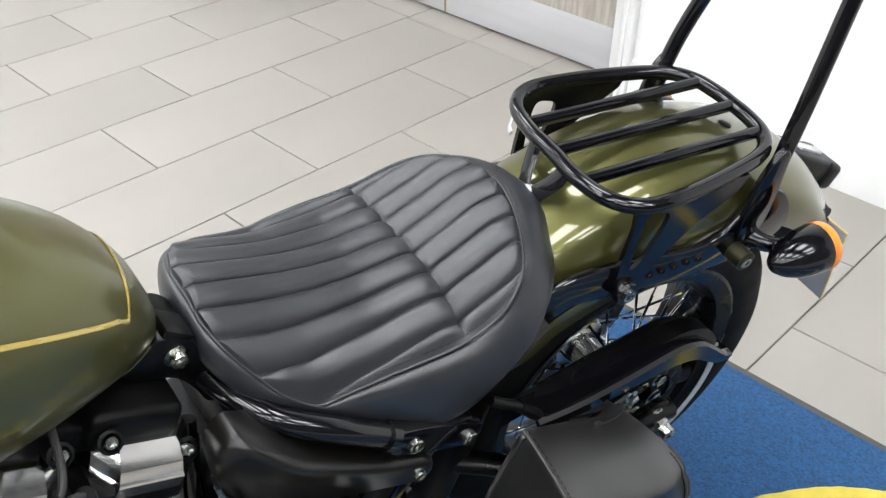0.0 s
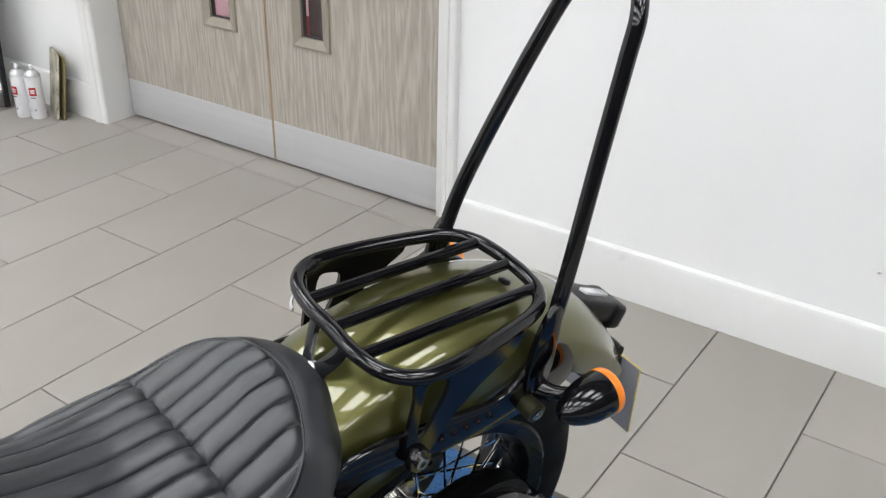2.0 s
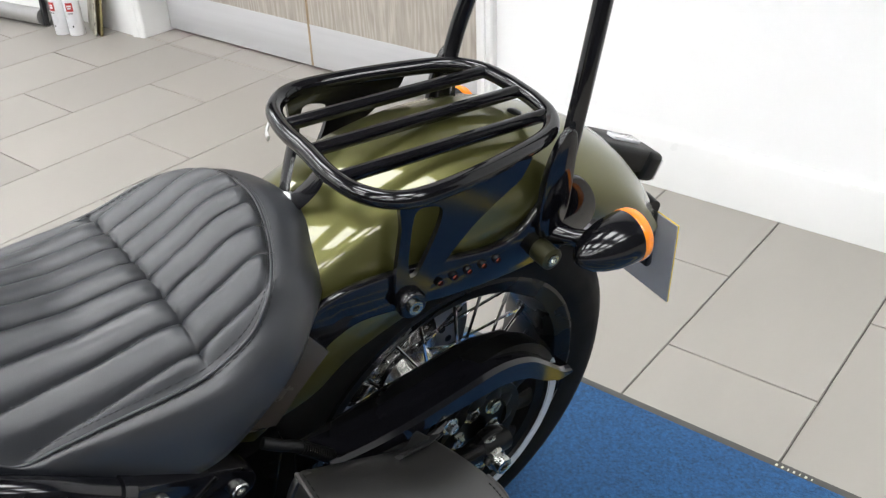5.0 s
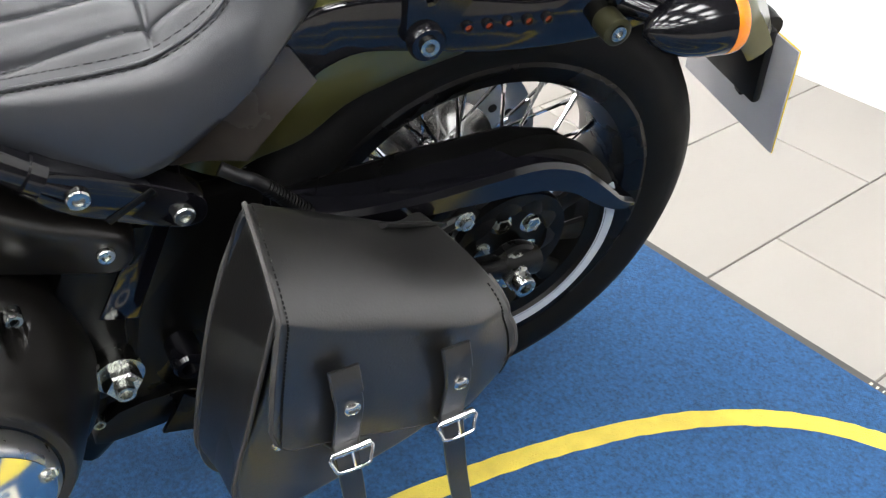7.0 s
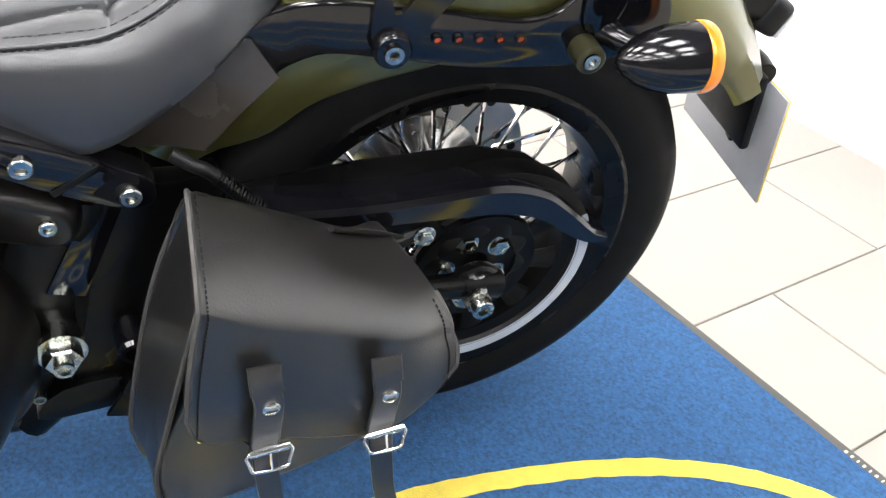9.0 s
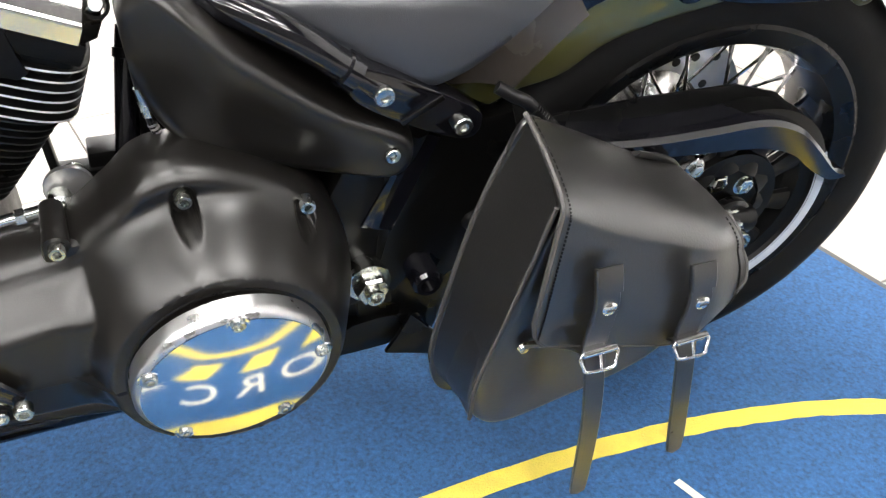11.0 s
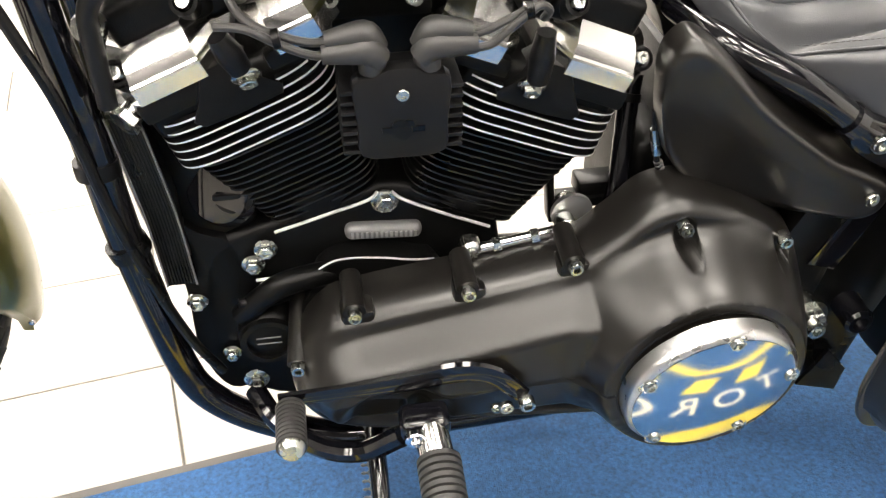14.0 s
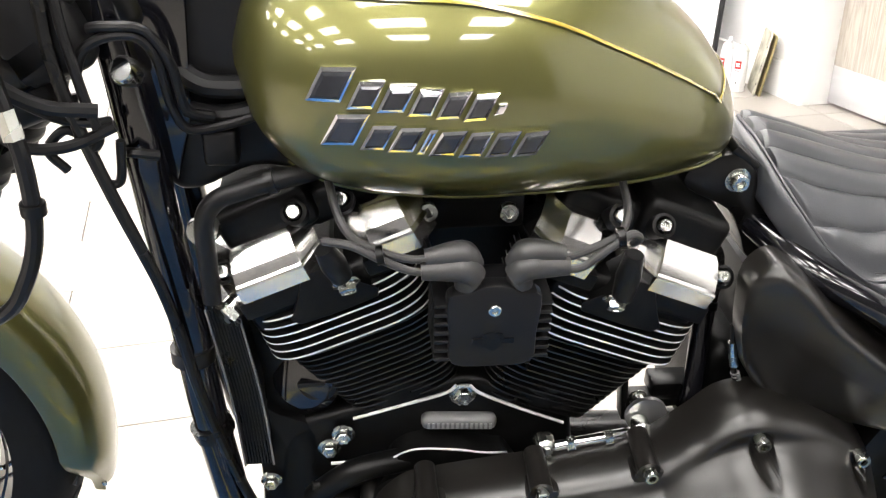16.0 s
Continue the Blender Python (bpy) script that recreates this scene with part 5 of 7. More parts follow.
# timing side bulges in front of the primary
bike("case_hump", loft([[(x, y, z) for x, z in smooth2([(0.955, 0.330), (0.950, 0.374), (0.934, 0.394), (0.905, 0.401), (0.872, 0.399), (0.842, 0.388), (0.824, 0.380), (0.815, 0.330)], 4)] for y in (0.0, 0.046)]), CAST, crank)
bike("case_bulge", lathe([(0, 0.040), (0.030, 0.038), (0.042, 0.028), (0.046, 0.0), (0.046, -0.03)], (0.89, 0.0, 0.348), seg=36), CAST, crank)
bike("case_rib", tube([(0.955, 0.040, 0.378), (0.935, 0.046, 0.398), (0.915, 0.048, 0.404), (0.880, 0.050, 0.402), (0.850, 0.046, 0.392), (0.825, 0.04, 0.385)], 0.0011, 8, n=4), FINEDGE, crank, "bright casting edge")
bike("oil_line", tube([(1.03, 0.035, 0.330), (1.00, 0.045, 0.365), (0.975, 0.045, 0.378), (0.93, 0.035, 0.378)], 0.013, 12, n=4), CAST)
bike("sensor", merged(tube([(0.975, 0.03, 0.352), (1.005, 0.04, 0.352)], 0.009, 14, n=1), tube([(1.005, 0.04, 0.352), (1.030, 0.045, 0.356)], 0.005, 10, n=1)), PLASTIC, None, "black plug on a sensor")
bike("oil_filter", lathe([(0, 0.052), (0.022, 0.052), (0.030, 0.047), (0.033, 0.040), (0.033, -0.03)], (1.005, 0.0, 0.305), seg=32), CAST, None, "black round oil filter housing")
bike("engine_mount", prism(smooth2([(1.09, 0.45), (1.06, 0.43), (1.02, 0.40), (1.03, 0.30), (1.02, 0.215), (1.06, 0.20), (1.085, 0.26), (1.085, 0.35)], 4), -0.02, 0.016, 0.005), CAST, None, "black engine mount")
for p, r in (((0.996, 0.024, 0.408), 0.008), ((1.011, 0.022, 0.388), 0.008), ((1.075, 0.020, 0.343), 0.0075), ((1.027, 0.036, 0.232), 0.0095), ((1.05, 0.02, 0.262), 0.007), ((0.677, 0.0, 0.416), 0.007)):
    hex_bolt(moto, p, r, 0.010)
cap_ = bike("oil_cap", lathe([(0, 0.016), (0.018, 0.016), (0.022, 0.013), (0.024, 0.004), (0.024, -0.02)], (1.018, 0.006, 0.470), (0.25, 0.9, 0.35), 32), PLASTIC, None, "black round oil cap on the engine")
bike("grip", box((1.0225, 0.0225, 0.476), (0.034, 0.006, 0.006), 0.002, (0, 0, 0)), PLASTIC, cap_)
bike("case_rib", tube([(1.010, 0.030, 0.372), (0.990, 0.032, 0.374), (0.968, 0.034, 0.376), (0.958, 0.034, 0.382)], 0.0018, 8, n=4), FINEDGE, crank, "bright casting edge")
bike("cover_ring", lathe([(0.024, 0.0), (0.024, 0.006), (0.030, 0.006), (0.031, 0.0)], (1.005, 0.050, 0.305), seg=32), CAST, crank)
for dz in (-0.004, 0.004):
    bike("cover_slot", box((1.005, 0.0525, 0.305 + dz), (0.026, 0.0012, 0.0012)), BOSS, crank)
bike("horn_cover", lathe([(0, 0.02), (0.03, 0.018), (0.038, 0.008), (0.038, -0.02)], (1.03, 0.0, 0.470), (0.35, 0.9, 0.25), seg=32), GLOSS, None, "gloss black round cover in front of the engine")

# -- cylinders, in a frame along each bore --
CRANK = Vector((0.871, EC, 0.292))


def cylinder(front):
    s = 1 if front else -1
    rot = Matrix.Translation(CRANK if front else CRANK + Vector((-0.018, 0.003, -0.012))) @ Matrix.Rotation(radians(22.5 * s), 4, "Y")
    cyl = bike("cylinder", lathe([(0.05, 0.16), (0.058, 0.165), (0.058, 0.30), (0.05, 0.31)], (0, 0, 0), (0, 0, 1), 40), CAST, None,
               ("front" if front else "rear") + " black finned engine cylinder", m=rot)

    def fin(a, r_out, r_in, ry, th, edge):
        k = 56
        rings = []
        for dz, sh in ((-th / 2, 0.985), (-th / 2 + 0.0004, 1.0), (th / 2 - 0.0004, 1.0), (th / 2, 0.985)):
            ring = []
            for i in range(k):
                t = 2 * math.pi * i / k
                c, sn = math.cos(t), math.sin(t)
                e = 2 / 4.5
                rx = r_out if c * s > 0 else min(r_in, (a * math.sin(radians(22.5)) - 0.0015) / math.cos(radians(22.5)))
                ring.append((rx * sh * math.copysign(abs(c) ** e, c), ry * sh * math.copysign(abs(sn) ** e, sn), a + dz))
            rings.append(ring)
        f = bike("fin", loft(rings), FIN, cyl, m=rot, angle=30)
        if edge:
            band = []
            for dz in (-th / 2 + 0.0003, th / 2 - 0.0003):
                band.append([(1.0025 * x, 1.0025 * y, a + dz) for x, y, _ in rings[1]])
            bike("fin_edge", loft(band, True, False), FINEDGE, f, "bright machined fin edge", m=rot)

    lift = 0.0 if front else -0.012
    for j in range(14):
        a = 0.166 + lift * 0.5 + 0.0086 * j
        fin(a, (0.056 if front else 0.064) + 0.0019 * j, 0.066 + 0.0014 * j, 0.0545 + 0.0021 * j, 0.0024, False)
    for j in range(6):
        a = 0.2885 + lift + 0.0095 * j
        fin(a, (0.090 if front else 0.096) - 0.0006 * j, 0.086, 0.0935, 0.0026, True)
    # head block, cut back at the plug between the rocker lobes
    o = s
    plug = [(0.036 * o, 0.324), (0.004 * o, 0.322), (-0.040 * o, 0.323), (-0.044 * o, 0.332), (-0.026 * o, 0.352), (-0.010 * o, 0.372), (0.012 * o, 0.372), (0.030 * o, 0.346), (0.042 * o, 0.332)]
    head = bike("cylinder_head", merged(box((0.002, 0, 0.338 + lift), (0.158, 0.170, 0.040), 0.012, (0, 0, 0), 3),
                                        prism([(x_, a_ + lift) for x_, a_ in plug], 0.05, 0.0955, 0.002)), CAST, cyl, "black cylinder head", m=rot)
    for q0, q1, a0, a1 in ((-0.012, 0.079, 0.345, 0.366), (-0.100, -0.040, 0.343, 0.362)):
        bike("gasket_face", box(((q0 + q1) / 2 * o, 0.028, (a0 + a1) / 2 + lift), (q1 - q0, 0.13, a1 - a0), 0.004), CAST, cyl, m=rot)

    def rocker(p0, p1, a0, am, a1, y, skew):
        """A polished rocker cover lobe: an upright lower facet, a leaning upper one and cut corners."""
        def level(a, g, yf):
            b0, b1 = p0 + g + skew * (a - a0), p1 - g + skew * (a - a0)
            c = 0.017
            return [(b0 * o, -0.06, a + lift), (b0 * o, yf - 0.028, a + lift), ((b0 + c) * o, yf, a + lift), ((b1 - c) * o, yf, a + lift), (b1 * o, yf - 0.022, a + lift), (b1 * o, -0.06, a + lift)]
        rings = [level(a0, 0.001, y - 0.004), level(a0 + 0.002, 0, y - 0.001), level(am - 0.002, 0, y + 0.002), level(am, 0.0005, y + 0.001), level(am + 0.002, 0.001, y - 0.001), level(am + 0.4 * (a1 - am), 0.002, y - 0.005), level(am + 0.45 * (a1 - am), 0.002, y - 0.006),
                 level(a1 - 0.005, 0.003, y - 0.017), level(a1 - 0.001, 0.005, y - 0.023), level(a1, 0.009, y - 0.031)]
        bm = loft(rings if o > 0 else [r_[::-1] for r_ in rings])
        bmesh.ops.recalc_face_normals(bm, faces=bm.faces)
        bike("rocker_cover", bm, POLISH, cyl, "polished aluminium rocker cover", 14, rot)

    rocker(-0.010, 0.088, 0.364, 0.384, 0.412, 0.0965, -0.06)
    rocker(-0.112, -0.038, 0.354, 0.376, 0.406, 0.0965, 0.03)
    bike("rocker_box", merged(box((0.024 * o, -0.012, 0.420 + lift), (0.090, 0.160, 0.044), 0.010, (0, 0, 0), 3), box((-0.05 * o, -0.016, 0.408 + lift), (0.09, 0.150, 0.036), 0.010, (0, 0, 0), 3)), CAST, cyl, "black rocker box", m=rot)
    # plug boot between the lobes
    b0, b1 = ((1.003, 0.088, 0.676), (0.989, 0.082, 0.643)) if front else ((0.735, 0.080, 0.655), (0.738, 0.074, 0.606))
    mid_ = tuple((u_ + v_) / 2 for u_, v_ in zip(b0, b1))
    bike("plug_boot", tube([b0, mid_, b1], [0.0085, 0.0115, 0.0095], 16, n=4), PLASTIC, cyl, "black spark plug boot")
    hex_bolt(cyl, (b1[0] - 0.003 * s, 0.078 if front else 0.068, b1[2] - 0.008), 0.0085, 0.010, axis=(-0.2 * s, 0.75, -0.6))
    for pp, aa in ((-0.005, 0.424), (-0.047, 0.419), (0.078, 0.395)):
        q = rot @ Vector((pp * o, 0.078, aa + lift))
        bike("bolt_well", lathe([(0.011, -0.02), (0.0115, 0.002), (0.0085, 0.003), (0.008, -0.01)], q, (0.1 * s, 0.75, 0.55), 20), CAST, cyl)
        cap_bolt(cyl, q, 0.0062, 0.006, axis=(0.1 * s, 0.75, 0.55))
    return cyl


cylinder(True)
cylinder(False)
for x, z in ((0.912, 0.676), (0.840, 0.673)):
    cap_bolt(moto, (x, 0.03, z), 0.009, 0.010, axis=(0, 0.9, 0.3))
bike("tie_plate", box((0.876, 0.0, 0.668), (0.11, 0.03, 0.045), 0.006), CAST)

# -- coil pack and leads --
coil = bike("ignition_coil", box((0.862, 0.080, 0.602), (0.078, 0.054, 0.070), 0.010, (0, 0, 0), 3), PLASTIC, None, "black plastic ignition coil cover with side ribs")
shield = smooth2([(0.822, 0.640), (0.840, 0.645), (0.852, 0.651), (0.872, 0.651), (0.884, 0.645), (0.902, 0.640), (0.900, 0.600), (0.897, 0.570), (0.862, 0.566), (0.827, 0.570), (0.824, 0.600)], 3)
bike("face_plate", prism(shield, 0.10, 0.1165, 0.003), PLASTIC, coil)
for k in range(7):
    for x in (0.8195, 0.9045):
        bike("rib", box((x, 0.083, 0.574 + 0.0094 * k), (0.017, 0.062, 0.0046), 0.0020), PLASTIC, coil)
bike("embossed_emblem", merged(prism(smooth2([(0.854, 0.603), (0.870, 0.603), (0.870, 0.592), (0.862, 0.585), (0.854, 0.592)], 3), 0.1160, 0.1178), box((0.862, 0.1172, 0.5955), (0.036, 0.0018, 0.005))), SATIN, coil, "embossed plain shield shape")
cap_bolt(coil, (0.862, 0.1165, 0.628), 0.0055, 0.003)
# boxes added as a dark backing, so no floor shows between the cylinders
bike("intake_backing", merged(box((0.871, -0.10, 0.60), (0.17, 0.09, 0.22), 0.02, (0, 0, 0), 3), box((0.871, -0.05, 0.69), (0.30, 0.08, 0.05), 0.015)), CAST, None, "black backing block between the cylinders, in the air intake's place")
LEADS = {1: ([(0.905, 0.106, 0.664), (0.930, 0.108, 0.664), (0.957, 0.107, 0.676), (0.980, 0.104, 0.688), (1.003, 0.092, 0.686)], [(0.905, 0.102, 0.674), (0.930, 0.104, 0.673), (0.955, 0.102, 0.680), (0.978, 0.098, 0.691), (0.990, 0.086, 0.706), (0.998, 0.050, 0.722)]),
         -1: ([(0.815, 0.108, 0.660), (0.790, 0.108, 0.662), (0.777, 0.107, 0.671), (0.758, 0.106, 0.686), (0.748, 0.104, 0.691), (0.740, 0.100, 0.684), (0.742, 0.092, 0.674)], [(0.820, 0.102, 0.672), (0.800, 0.103, 0.670), (0.780, 0.102, 0.677), (0.757, 0.096, 0.686), (0.746, 0.078, 0.696), (0.740, 0.035, 0.704)])}
for s, xb in ((1, 0.884), (-1, 0.840)):
    boots = bike("lead_boot", merged(tube([(xb, 0.10, 0.625), (xb, 0.106, 0.660)], 0.0115, 14, n=1),
                                     tube([(xb - 0.006 * s, 0.107, 0.655), (xb + 0.004 * s, 0.108, 0.665), (xb + 0.018 * s, 0.108, 0.665), (xb + 0.040 * s, 0.108, 0.664)], [0.0105, 0.0125, 0.0105, 0.0078], 14, n=4),
                                     tube([(xb - 0.004 * s, 0.100, 0.662), (xb + 0.004 * s, 0.102, 0.675), (xb + 0.016 * s, 0.103, 0.676), (xb + 0.036 * s, 0.103, 0.673)], [0.0105, 0.0120, 0.0105, 0.0078], 14, n=4)), GREYRUB, None, "grey rubber lead boots on the coil")
    for path in LEADS[s]:
        bike("lead", tube(path, 0.0036, 10, n=6), GREYRUB, boots, "grey rubber ignition lead")
    c = LEADS[s][0][2 if s > 0 else 3]
    bike("tie", tube([(c[0] + 0.003, 0.104, c[2] + 0.002), (c[0] - 0.003, 0.104, c[2] + 0.003)], 0.0085, 12, n=1), SATIN, boots)

# -- tank --
TC = -0.040
BOT = [(0.622, 0.708), (0.66, 0.696), (0.75, 0.688), (0.85, 0.688), (0.95, 0.696), (1.01, 0.714), (1.050, 0.748), (1.074, 0.80)]
TOP = [(0.622, 0.730), (0.634, 0.770), (0.65, 0.797), (0.68, 0.832), (0.73, 0.866), (0.80, 0.895), (0.88, 0.912), (0.95, 0.915), (1.02, 0.902), (1.055, 0.872), (1.074, 0.825)]
WID = [(0.622, 0.016), (0.634, 0.042), (0.66, 0.066), (0.70, 0.087), (0.76, 0.110), (0.84, 0.132), (0.92, 0.142), (0.99, 0.140), (1.03, 0.124), (1.055, 0.096), (1.074, 0.035)]


def tank_ring(x, k=48):
    b, t, w = interp(x, BOT), interp(x, TOP), interp(x, WID)
    zc = b + (t - b) * 0.40
    out = []
    for i in range(k):
        a = 2 * math.pi * i / k
        c, s = math.cos(a), math.sin(a)
        e = 2 / 2.35 if s > 0 else 2 / 2.6
        hz = (t - zc) if s > 0 else (zc - b)
        out.append((x, TC + w * math.copysign(abs(c) ** e, c), zc + hz * math.copysign(abs(s) ** e, s)))
    return out


def tank_y(x, z):
    b, t, w = interp(x, BOT), interp(x, TOP), interp(x, WID)
    zc = b + (t - b) * 0.40
    n_, hz = (2.35, t - zc) if z > zc else (2.6, zc - b)
    return TC + w * max(0.0, 1 - min(1.0, abs(z - zc) / hz) ** n_) ** (1 / n_)


xs = [0.6225, 0.625, 0.629, 0.634, 0.641, 0.65, 0.66, 0.672, 0.686, 0.70] + [0.70 + 0.02 * k for k in range(1, 16)] + [1.01, 1.02, 1.03, 1.039, 1.047, 1.055, 1.061, 1.066, 1.070, 1.0735]
tank = bike("fuel_tank", loft([tank_ring(x) for x in xs]), OLIVE, None, "olive green metallic teardrop fuel tank", 60)
seam = [(x, tank_y(x, interp(x, BOT) + 0.010) + 0.001, interp(x, BOT) + 0.009) for x in [0.64 + 0.0205 * k for k in range(20)]]
bike("seam", tube(seam, 0.0022, 8, n=2), OLIVE, tank)


def stripe_pt(x, z):
    return (x, tank_y(x, z) + 0.0006, z)


STRIPE_LINE = [(0.668, 0.781), (0.703, 0.802), (0.757, 0.830), (0.83, 0.861), (0.90, 0.876), (0.98, 0.880)]
for sgn in (1, -1):
    line = []
    for k in range(30):
        x = 0.668 + 0.0108 * k
        p = stripe_pt(x, interp(x, STRIPE_LINE))
        line.append(p if sgn > 0 else (p[0], 2 * TC - p[1], p[2]))
    bike("pinstripe", tube(line, 0.0030, 6, n=2, flat=0.35, up=(0, 0.3, 1)), STRIPE, tank, "gold pinstripe")
turn_ = []
for k in range(13):
    a = math.pi * (k / 12 - 0.5)
    y = TC + 0.0655 * -math.sin(a) * (1 - 0.12 * math.cos(a))
    x = 0.668 - 0.022 * math.cos(a) ** 0.7
    w, b, t = interp(x, WID), interp(x, BOT), interp(x, TOP)
    zc = b + (t - b) * 0.40
    z = zc + (t - zc) * max(0.0, 1 - min(1.0, abs(y - TC) / w) ** 2.35) ** (1 / 2.35)
    turn_.append((x, y, z + 0.0006))
bike("pinstripe", tube(turn_, 0.0030, 6, n=3, flat=0.4, up=(0.9, 0, -0.5)), STRIPE, tank, "gold pinstripe")


def emblem(x, z, w, h, slant=0.35):
    """One raised slanted chrome block of the tank badge."""
    o = [(x + slant * h / 2, z + h / 2), (x - w + slant * h / 2, z + h / 2), (x - w - slant * h / 2, z - h / 2), (x - slant * h / 2, z - h / 2)]
    o = [(a - 2 * slant * (b - z), b) for a, b in o]
    inner = [(a + (x - w / 2 - a) * 0.22, b + (z - b) * 0.25) for a, b in o]
    rings = [[(a, tank_y(a, b) - 0.002, b) for a, b in o], [(a, tank_y(a, b) + 0.0045, b) for a, b in o], [(a, tank_y(a, b) + 0.0055, b) for a, b in inner]]
    return loft(rings)


BADGE_FACE = mat("smoked_chrome", (0.030, 0.031, 0.036), 0.12, metal=0.4, vary=0.15, scale=60)
badge = empty("badge")
badge.parent = moto
tagged(badge, "two rows of raised slanted chrome shapes with dark faces")
for x, z, drop, row in ((1.004, 0.8245, 0.0030, (0.029, 0.022, 0.023, 0.021, 0.021, 0.021, 0.010)), (0.994, 0.7905, 0.0021, (0.028, 0.021, 0.022, 0.009, 0.023, 0.021, 0.022, 0.023))):
    for i, w in enumerate(row):
        h = 0.025 if i == 0 else 0.020
        if row[-1] == 0.010 and i == len(row) - 1:
            h = 0.007
        zi = z - drop * i - (0.0045 if i else 0.0)
        ob = bike("chrome_shape", emblem(x, zi, w - 0.0030, h, 0.52), CHROME, badge, angle=20)
        if h > 0.01:
            face = emblem(x - 0.0022, zi, w - 0.0074, h - 0.0055, 0.52)
            bmesh.ops.translate(face, verts=face.verts, vec=(0, 0.0016, 0))
            bike("dark_face", face, BADGE_FACE, ob, "dark smoked face", 20)
        x -= w

# -- front frame, cooler, hoses --
down = bike("front_frame_tube", tube([(1.168, 0.00, 0.90), (1.157, 0.012, 0.80), (1.151, 0.018, 0.738), (1.142, 0.022, 0.634), (1.134, 0.027, 0.56), (1.128, 0.030, 0.46), (1.116, 0.030, 0.345), (1.104, 0.029, 0.260), (1.088, 0.028, 0.212), (1.050, 0.028, 0.168), (0.99, 0.028, 0.128), (0.93, 0.026, 0.105), (0.85, 0.02, 0.10), (0.60, 0.01, 0.10), (0.44, 0.02, 0.11)], 0.0175, 14), GLOSS, None, "gloss black frame down tube")
bike("front_frame_tube", tube([(1.168, -0.06, 0.90), (1.150, -0.09, 0.74), (1.132, -0.11, 0.46), (1.105, -0.11, 0.30), (1.02, -0.11, 0.135), (0.85, -0.11, 0.10), (0.44, -0.11, 0.11)], 0.0175, 12), GLOSS, None, "gloss black frame down tube")
bike("collar", tube([(1.134, 0.028, 0.535), (1.134, 0.029, 0.520)], 0.021, 16, n=1), SATIN, down)
bike("collar", tube([(1.128, 0.030, 0.440), (1.124, 0.030, 0.425)], 0.021, 16, n=1), SATIN, down)
cool = bike("oil_cooler", loft([[(x0, y, z) for x0, y in ((xa, 0.028), (xb, 0.028), (xb, -0.09), (xa, -0.09))] for z, xa, xb in ((0.375, 1.070, 1.098), (0.480, 1.074, 1.106), (0.580, 1.088, 1.116))]), SATIN, None, "black finned oil cooler behind the down tubes")
for k in range(9):
    dx = 0.003 + 0.0030 * k
    bike("fin", tube([(1.069 + dx, 0.030, 0.378), (1.074 + dx, 0.030, 0.470), (1.088 + dx, 0.030, 0.576)], 0.0011, 6, n=3), FIN, cool)
for dx in (0.0, 0.029):
    bike("edge", tube([(1.069 + dx, 0.033, 0.378), (1.074 + dx, 0.034, 0.470), (1.088 + dx, 0.032, 0.578)], 0.0011, 8, n=3), BOSS, cool)
# plain dark block added so no bright floor shows behind the cooler
bike("cooler_backing", box((1.045, -0.05, 0.47), (0.085, 0.11, 0.24), 0.008), CAST, None, "plain black backing block between cooler and engine")
hose = bike("hose", tube([(0.98, 0.03, 0.732), (1.011, 0.045, 0.726), (1.041, 0.05, 0.721), (1.066, 0.05, 0.713), (1.090, 0.05, 0.704), (1.103, 0.05, 0.685), (1.105, 0.05, 0.651), (1.106, 0.048, 0.60)], 0.0088, 12), PLASTIC, None, "black rubber hose over the front cylinder")
bike("clamp", tube([(1.041, 0.05, 0.721), (1.048, 0.05, 0.719)], 0.011, 14, n=1), SATIN, hose)
bike("mount_bolt", merged(tube([(1.070, 0.02, 0.600), (1.092, 0.046, 0.586)], 0.011, 14, n=1), tube([(1.092, 0.046, 0.586), (1.097, 0.052, 0.583)], 0.0145, 6, n=1)), ZINC, None, "zinc engine stabiliser bolt")
bike("knob", lathe([(0, 0.02), (0.010, 0.02), (0.013, 0.014), (0.013, 0)], (1.105, 0.03, 0.665), (0.3, 0.9, 0.3), 16), ZINC)
neck = bike("neck_cover", prism(smooth2([(1.172, 0.93), (1.164, 0.857), (1.163, 0.804), (1.156, 0.739), (1.137, 0.692), (1.11, 0.687), (1.064, 0.707), (1.02, 0.704), (0.99, 0.72), (0.99, 0.93)], 4), -0.10, 0.0, 0.010, 3), PLASTIC, None, "black plastic steering neck cover")
bike("ridge", tube([(1.118, 0.0, 0.800), (1.095, 0.006, 0.788), (1.060, 0.006, 0.786), (1.03, 0.004, 0.785)], 0.010, 10), PLASTIC, neck)
bike("ridge", tube([(1.115, 0.0, 0.765), (1.085, 0.008, 0.762), (1.056, 0.008, 0.766), (1.03, 0.006, 0.768)], 0.009, 10), PLASTIC, neck)
bike("wiring_box", box((1.088, 0.004, 0.735), (0.030, 0.03, 0.034), 0.005, (0, 0, 0), 3), PLASTIC, neck)
bike("gusset", prism([(1.16, 0.90), (1.163, 0.80), (1.15, 0.72), (1.128, 0.70), (1.11, 0.76), (1.10, 0.90)], 0.0, 0.008, 0.003), GLOSS, neck)
